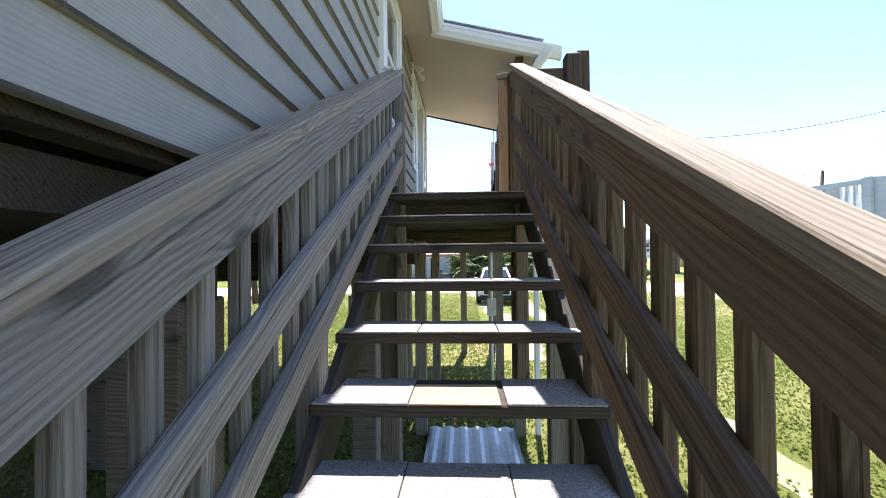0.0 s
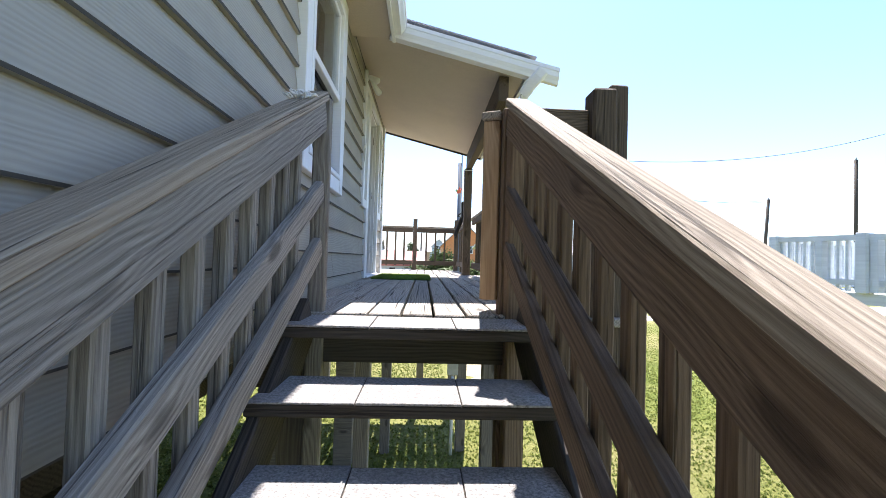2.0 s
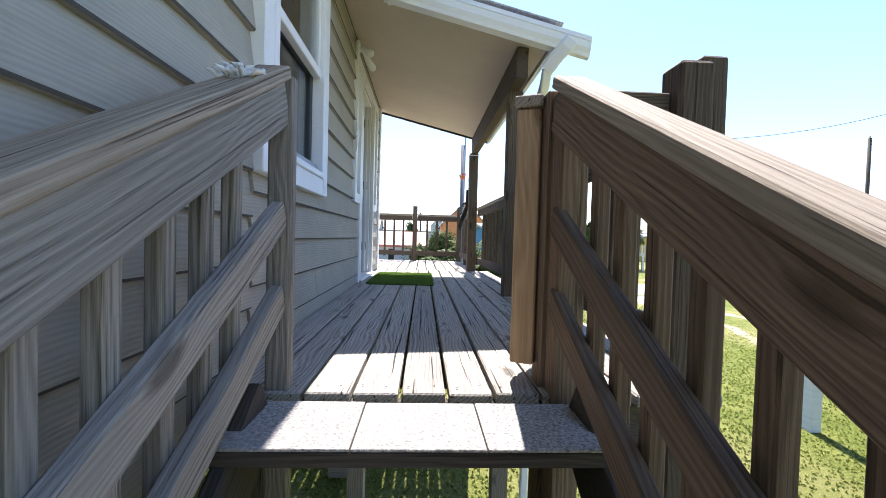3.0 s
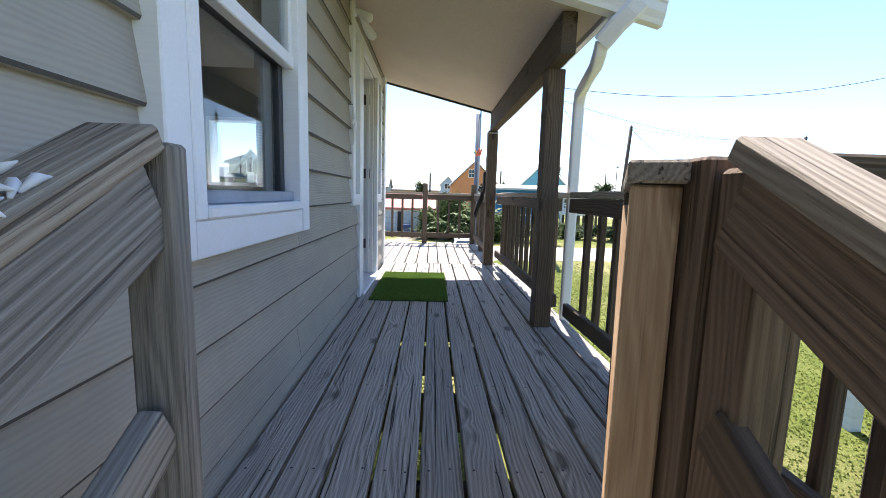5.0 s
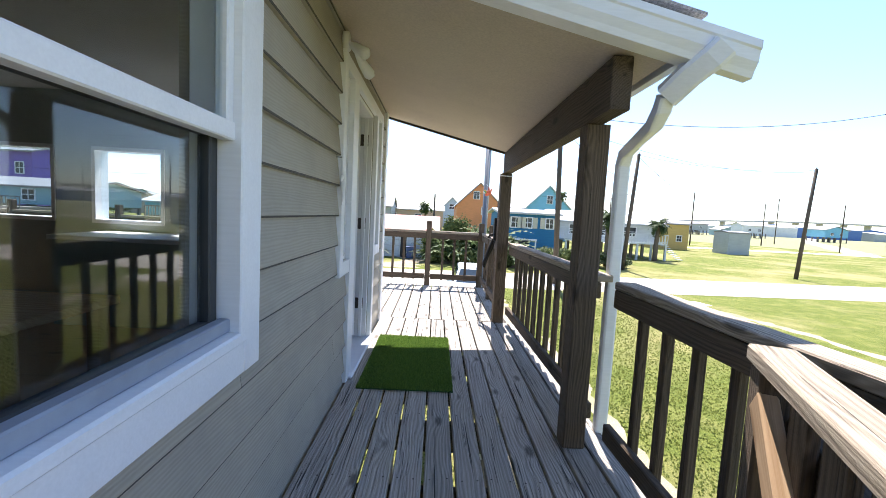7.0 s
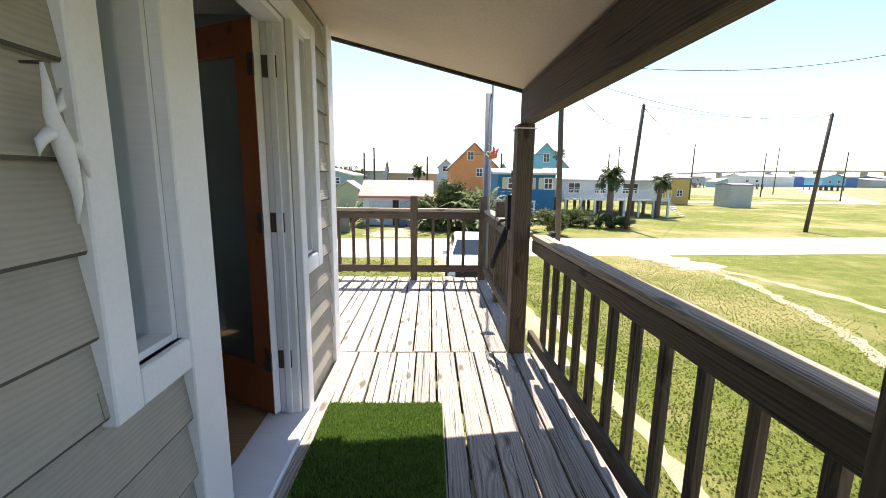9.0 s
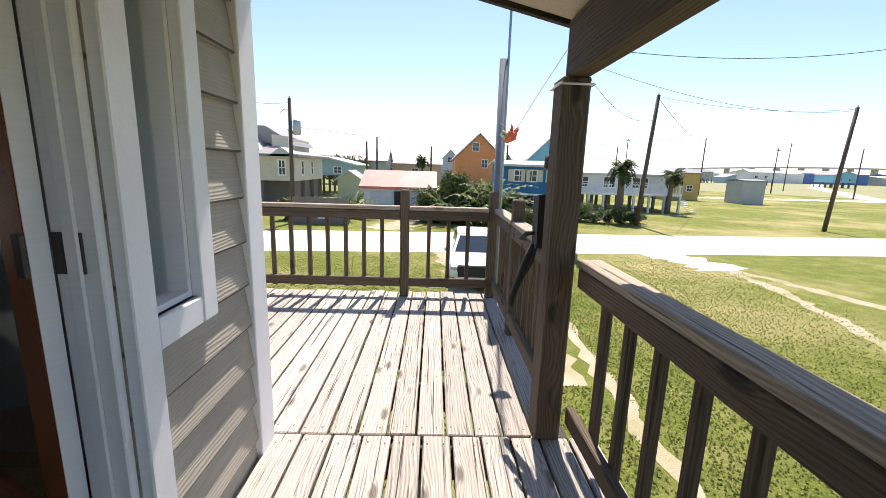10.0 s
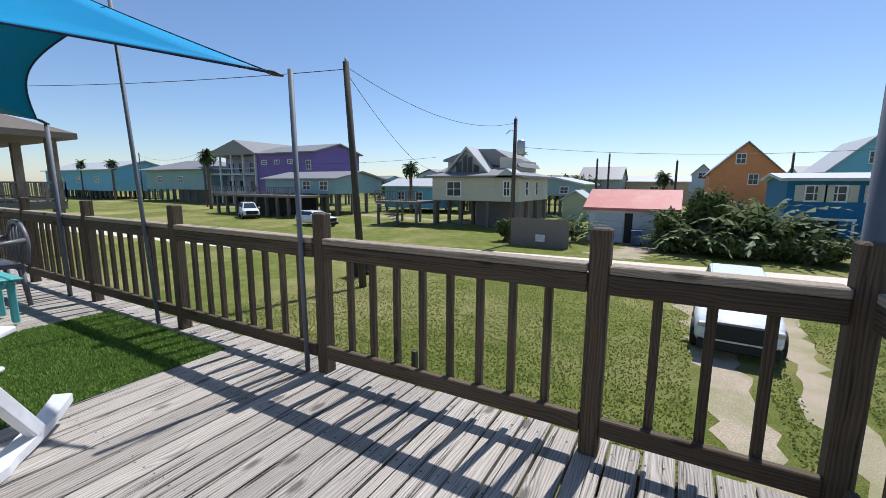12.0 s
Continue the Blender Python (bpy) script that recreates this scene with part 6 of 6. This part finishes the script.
wire((7.6, 29, 10.2), (34.5, 31, 13.2), 1.3, 0.018)
wire((7.6, 29, 9.6), (31.65, 38, 9.0), 1.0)
wire((17.0, 38.6, 9.6), (31.65, 38, 9.1), 0.5)
wire((-10.3, 21.1, 8.2), (-8.9, 35.3, 7.9), 0.9)
wire((-8.9, 35.3, 6.4), (20, 40, 6.8), 0.9)
utility_pole(-45.0, 13.9, 10.4, 0.15, "dark utility pole along the near verge")
wire((-10.3, 21.1, 8.1), (-45, 13.9, 10.2), 0.5, 0.014)
wire((-10.3, 21.1, 8.0), (-21, 44.6, 5.4), 0.7)
wire((17.0, 38.6, 8.0), (7.6, 29, 9.8), 1.2)
wire((-68, 50, 9.0), (-106, 58, 10), 1.2, 0.02)
wire((-68, 50, 8.6), (-20, 44, 6.5), 1.0, 0.015)
wire((54.5, 91, 11), (88, 92, 10), 0.8, 0.02)
wire((17, 38.6, 9.5), (54.5, 91, 11), 1.0, 0.02)

# ---- palms, shrubs ----
PALM_TRUNK = painted("palm_trunk", (0.16, 0.125, 0.09), 0.95, (0.08, 0.06, 0.045), 0.6, 6.0, 0.8, (5, 5, 14))
FROND = leafy("palm_frond", (0.03, 0.055, 0.018), (0.09, 0.13, 0.045))
SHRUB = leafy("shrub_leaf", (0.045, 0.075, 0.022), (0.16, 0.19, 0.065))
STRAP = leafy("pale_strap_leaf", (0.10, 0.15, 0.06), (0.26, 0.30, 0.16))


def frond_mesh(bm, base, az, el, length, width, r, leaflets=16):
    """One arching frond with leaflets on both sides of its rib."""
    d = Vector((math.cos(az), math.sin(az), 0))
    side = Vector((-d.y, d.x, 0))
    pts = []
    p, e = Vector(base), el
    for k in range(leaflets + 1):
        pts.append(p.copy())
        p = p + (d * math.cos(e) + Vector((0, 0, math.sin(e)))) * (length / leaflets)
        e -= 1.9 / leaflets * (0.6 + 0.6 * k / leaflets)
    for k in range(2, leaflets + 1):
        t = k / leaflets
        w = width * math.sin(math.pi * min(1, 0.18 + 0.82 * t) * 0.92)
        for s in (-1, 1):
            q = pts[k]
            tip = q + side * s * w + d * w * 0.5 - Vector((0, 0, w * r.uniform(0.2, 0.7)))
            u = (pts[k] - pts[k - 1]) * 0.55
            bm.faces.new((bm.verts.new(q - u), bm.verts.new(q + u), bm.verts.new(tip)))
    for a, b in zip(pts, pts[1:]):
        w = side * 0.025
        bm.faces.new((bm.verts.new(a - w), bm.verts.new(a + w), bm.verts.new(b + w * 0.8), bm.verts.new(b - w * 0.8)))


def palm(x, y, h, crown, seed, label, skirt=True, r0=0.2):
    r = random.Random(seed)
    root = empty("palm_tree", x, y, 0, label, "palm tree")
    lean = r.uniform(-0.15, 0.15)
    n = 12
    tube("trunk", [(x + lean * (k / n) ** 2, y, h * k / n) for k in range(n + 1)], [r0 * (1.25 - 0.35 * k / n) * (1 + 0.09 * (k % 2)) for k in range(n + 1)], PALM_TRUNK, root, sides=12)
    bm = bmesh.new()
    for k in range(46 if skirt else 30):
        t = k / (46 if skirt else 30)
        frond_mesh(bm, (x + lean, y, h - 0.15 + r.uniform(0, 0.3)), r.uniform(0, math.tau), 1.35 - (2.1 if skirt else 1.6) * t + r.uniform(-0.2, 0.2), crown * r.uniform(0.75, 1.1), crown * 0.28, r)
    part("crown", bm, FROND, root, m=Matrix())
    return root


palm(15.9, 40.6, 4.3, 1.5, 1, "shaggy cabbage palm by the white bungalow", r0=0.24)
palm(24.6, 48.8, 3.9, 1.4, 2, "cabbage palm on the lawn", r0=0.2)
palm(-62.0, 47, 8.0, 1.9, 3, "tall fan palm before the purple house", r0=0.2)
palm(-112, 55, 8.2, 1.7, 4, "tall fan palm down the lane")
palm(-128, 55, 8.4, 1.6, 5, "tall fan palm down the lane")
palm(-1.9, 90, 5.2, 1.9, 6, "short palm before the far low houses")
palm(-31, 56, 6.0, 1.6, 7, "palm behind the small blue house")
palm(-15.6, 55.5, 7.0, 1.3, 8, "palm top behind the cream house")
palm(16.5, 58, 7.0, 1.2, 9, "palm behind the blue cottage", False)


def shrub(x, y, rx, ry, h, seed, count, leaf, mat, label, name="shrub"):
    """A bush: stems from the ground and many small leaves in uneven clumps."""
    r = np.random.RandomState(seed)
    root = empty(name, x, y, 0, label, "shrub")
    pr = random.Random(seed)
    clumps = [(x + pr.uniform(-0.7, 0.7) * rx, y + pr.uniform(-0.7, 0.7) * ry, pr.uniform(0.3, 0.85) * h, pr.uniform(0.25, 0.5)) for _ in range(14)]
    for k in range(7):
        c = clumps[k]
        tube("stem", [(x + pr.uniform(-0.2, 0.2), y + pr.uniform(-0.2, 0.2), 0), ((x + c[0]) / 2, (y + c[1]) / 2, c[2] * 0.5), c[:3]], [0.05, 0.035, 0.015], PALM_TRUNK, root, sides=6)
    pick = r.randint(0, len(clumps), count)
    C = np.array([c[:3] for c in clumps])[pick]
    R = np.array([c[3] for c in clumps])[pick]
    u = r.normal(size=(count, 3))
    u /= np.linalg.norm(u, axis=1)[:, None]
    rad = (0.35 + 0.65 * r.rand(count) ** 0.5) * (1 + 0.35 * r.normal(size=count) * 0.5)
    P = C + u * (rad * R)[:, None] * np.array([rx, ry, h * 0.75])
    P[:, 2] = np.abs(P[:, 2]) + 0.02
    a = r.normal(size=(count, 3))
    a /= np.linalg.norm(a, axis=1)[:, None]
    b = np.cross(a, u)
    b /= np.linalg.norm(b, axis=1)[:, None] + 1e-6
    s = leaf * r.uniform(0.6, 1.3, count)[:, None]
    V = np.stack([P - a * s, P + b * s * 0.4, P + a * s, P - b * s * 0.4], 1).reshape(-1, 3)
    V[:, 2] = np.maximum(V[:, 2], 0.005)
    me = bpy.data.meshes.new("leaves")
    me.from_pydata((V - np.array([x, y, 0])).tolist(), [], np.arange(4 * count).reshape(-1, 4).tolist())
    me.materials.append(mat)
    hang(new("leaves", me), Matrix.Translation((x, y, 0)), root)
    return root


def strap_plant(x, y, h, n, seed, mat, label):
    """A rosette of long arching leaves."""
    r = random.Random(seed)
    root = empty("strap_plant", x, y, 0, label, "plant")
    bm = bmesh.new()
    for k in range(n):
        frond_mesh(bm, (x + r.uniform(-0.2, 0.2), y + r.uniform(-0.2, 0.2), 0.05), r.uniform(0, math.tau), r.uniform(0.7, 1.45), h * r.uniform(0.8, 1.3), 0.14 * h * 0.5, r, 9)
    part("leaves", bm, mat, root, m=Matrix())


for k, (x, y, rx, ry, h_) in enumerate(((0.6, 38, 1.3, 1.2, 2.2), (2.2, 38.6, 1.3, 1.2, 3.3), (4.2, 38.7, 1.2, 1.2, 2.6), (6.0, 38.2, 1.2, 1.1, 2.3), (1.5, 36.6, 2.0, 1.0, 1.1), (4.2, 36.4, 2.0, 1.0, 1.2), (6.6, 36.2, 1.6, 0.9, 1.1), (7.6, 37.5, 1.2, 1.2, 1.2))):
    shrub(x, y, rx, ry, h_, 20 + k, 5200 if h_ > 2 else 3000, 0.16, SHRUB, "dense dark green shrub in the yard across the lane")
for k, (x, y, h_) in enumerate(((0.2, 37.2, 2.2), (1.6, 37.4, 3.2), (3.2, 37.6, 4.4), (4.8, 37.6, 4.6), (6.2, 37.2, 3.4), (-5.6, 38.6, 2.6), (-6.3, 38.4, 2.2), (7.4, 36.6, 1.8))):
    strap_plant(x, y, h_, 26, 40 + k, STRAP if k % 2 else FROND, "clump of tall arching strap leaves")
for k, (x, y, h_) in enumerate(((14.6, 39.6, 1.9), (15.6, 39.3, 1.7), (13.4, 39.4, 1.3), (12.4, 40.2, 1.3), (16.6, 39.4, 1.2))):
    strap_plant(x, y, h_, 40, 60 + k, FROND, "spiky clump of yucca leaves")
for k, (x, y, rx, h_) in enumerate(((12.9, 41, 1.6, 1.3), (11.0, 42, 1.5, 1.2), (17.2, 40, 0.8, 0.8), (28.0, 110, 6, 5), (-20, 95, 6, 5), (-50, 90, 8, 5), (60, 230, 30, 5), (110, 250, 30, 5), (-9.8, 36.4, 0.7, 1.5), (9.5, 34.8, 0.9, 1.5))):
    shrub(x, y, rx, rx * 0.8, h_, 80 + k, 2600, 0.12 if y < 60 else 0.4, SHRUB, "green shrub at the yard's edge")

for k in range(18):
    x = -210 + 15 * k + random.Random(k).uniform(-5, 5)
    shrub(x, 92 + (k * 37) % 40, 3.5 + k % 3, 3, 3.2 + (k * 7) % 4 * 0.7, 120 + k, 1300, 0.45, SHRUB, "dark green tree clump far off")

# ---- far field, bridge and warehouses ----
FIELD = speckled("dry_marsh_grass", (0.16, 0.17, 0.08), (0.30, 0.28, 0.16), 1.5, bump=0.4, patches=(0.24, 0.26, 0.12), dist=0.1)
ribbon("field", [(60, 130), (400, 420)], 220, 0.004, FIELD, "flat dry marsh beyond the far road", 12)
HAZE_BLUE = paint("blue_warehouse_paint", (0.10, 0.19, 0.42))
for x0, x1, y, z, m_ in ((225, 262, 300, 8.5, WHITEH), (262, 320, 310, 9.5, HAZE_BLUE), (330, 345, 310, 7.0, GREYH), (350, 385, 320, 9, HAZE_BLUE), (195, 215, 320, 7, WHITEH), (400, 450, 330, 8, WHITEH)):
    house("low industrial shed on the horizon", x0, x1, y, y + 25, 0, z * 0.8, z, m_, ROOF_WHITE, "x", 0.3, name="warehouse")
br = empty("road_bridge", 350, 420, 0, "long pale concrete road bridge on piers", "bridge")
CONC = paint("bridge_concrete", (0.50, 0.50, 0.48))
pts = [(190 + 25 * k, 420, 6 + 9 * math.sin(math.pi * min(1, (k + 1) / 22)) ** 1.0) for k in range(22)]
for a, b in zip(pts, pts[1:]):
    timber("span", a, b, 12, 1.4, CONC, br)
for a in pts:
    box("pier", a[0] - 0.9, a[0] + 0.9, 417, 423, 0, a[2] - 0.6, CONC, br, bevel=0)
# mailbox and post by the lane
mb = empty("mailbox", 6.9, 26.6, 0, "small dark mailbox on a post by the lane", "mailbox")
tube("post", [(6.9, 26.6, 0), (6.9, 26.6, 1.05)], 0.05, POLE, mb)
box("box", 6.78, 7.02, 26.4, 26.8, 1.05, 1.3, BLACK, mb, bevel=0.03)
# verge stakes near the deck
for x, y in ((-3.3, 15.0), (-5.2, 14.5)):
    timber("fence_stake", (x, y, 0), (x, y, 0.95), 0.09, 0.09, POLE, None, up=(0, 1, 0), label="short weathered stake in the grass", category="stake")

# ---- beneath the house and deck ----
under_house = empty("house_underside", -3.4, 2.3, 0, "dark floor joists and pilings under the raised house", kind="structure")
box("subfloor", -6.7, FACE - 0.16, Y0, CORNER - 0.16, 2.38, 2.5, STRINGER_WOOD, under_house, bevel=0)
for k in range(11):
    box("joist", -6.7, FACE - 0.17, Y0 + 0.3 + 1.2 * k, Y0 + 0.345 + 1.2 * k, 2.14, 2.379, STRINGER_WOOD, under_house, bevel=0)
for px in (-0.45, -3.4, -6.4):
    for py in (-3.6, -0.6, 2.4, 5.4, 8.2):
        box("piling", px - 0.13, px + 0.13, py - 0.13, py + 0.13, 0, 2.139, PILING_WOOD, under_house, bevel=0.01)
# made-up walls, added to keep the space under the house dark
box("store_wall", -6.6, -2.2, 3.0, 3.1, 0, 2.139, STILT, under_house, bevel=0)
box("store_wall", -2.3, -2.2, -3.9, 2.99, 0, 2.139, STILT, under_house, bevel=0)
CONCRETE = speckled("stained_concrete", (0.20, 0.20, 0.21), (0.34, 0.34, 0.35), 25, patches=(0.22, 0.23, 0.26), bump=0.2)
box("slab", -6.8, 0.0, -4.0, 3.4, -0.05, 0.03, CONCRETE, None, "stained concrete slab under the house", bevel=0, kind="structure")
# stack of ribbed metal sheets under the stair head
for k in range(2):
    outline = []
    for i in range(25):
        outline.append((0.15 + 0.045 * i, 0.04 + 0.03 * k + (0.02 if i % 4 in (1, 2) else 0.0)))
    outline += [(u, v - 0.006) for u, v in reversed(outline)]
    prism("metal_sheet", outline, 1, 4.7 + 0.03 * k, 6.3 + 0.02 * k, GALV, None, "ribbed galvanised metal sheet stacked under the deck", category="metal sheet", group="stack of metal sheets")
# conduit and meter box on a deck piling
mt = empty("electric_box", 1.12, 8.5, 0, "grey electric box and white conduit on a deck piling", "electric box")
box("case", 1.02, 1.18, 8.40, 8.50, 1.2, 1.5, GALV, mt)
tube("conduit", [(1.10, 8.44, 0), (1.10, 8.44, 1.2)], 0.025, WHITE, mt)
tube("conduit", [(1.10, 8.44, 1.5), (1.10, 8.44, 2.4)], 0.025, WHITE, mt)

# ---- grass near the house ----
GRASS = leafy("grass_blade", (0.08, 0.12, 0.016), (0.34, 0.36, 0.10), trans=0.4)


def grass_patch(name, x0, x1, y0, y1, count, h, seed, holes, label):
    """Short tufts scattered over a stretch of lawn, thinner on the tracks."""
    r = np.random.RandomState(seed)
    px, py = r.uniform(x0, x1, count), r.uniform(y0, y1, count)
    edge = np.minimum.reduce([(px - x0) / 2.0, (x1 - px) / 9.0, (y1 - py) / 10.0, np.full(count, 1.0)])
    keep = r.rand(count) < np.clip(edge, 0.0, 1.0)
    for a, b, c, d_ in holes:
        keep &= ~((px > a) & (px < b) & (py > c) & (py < d_))
    px, py = px[keep], py[keep]
    k = len(px)
    V, F = [], []
    for j in range(3):
        a = r.uniform(0, math.tau, k)
        ln = r.uniform(0.3, 1.0, k) * h
        hh = h * r.uniform(0.5, 1.2, k)
        w = 0.012 + 0.012 * r.rand(k)
        c, s_ = np.cos(a), np.sin(a)
        V.append(np.stack([np.stack([px - s_ * w, py + c * w, np.zeros(k)], 1), np.stack([px + s_ * w, py - c * w, np.zeros(k)], 1), np.stack([px + c * ln, py + s_ * ln, hh], 1)], 1))
    V = np.concatenate(V).reshape(-1, 3)
    me = bpy.data.meshes.new(name)
    me.from_pydata(V.tolist(), [], np.arange(len(V)).reshape(-1, 3).tolist())
    me.materials.append(GRASS)
    return tagged(new(name, me), label, "grass", kind="stuff")


HOLES = [(1.2, 2.5, 10, 27), (3.0, 3.9, 14, 27), (3.9, 4.3, -3, 17.5), (-7, 0.1, -4, 3.4)]
grass_patch("grass", -12.0, 14.0, 1.0, 27.5, 170000, 0.032, 1, HOLES, "short coarse lawn grass round the house")
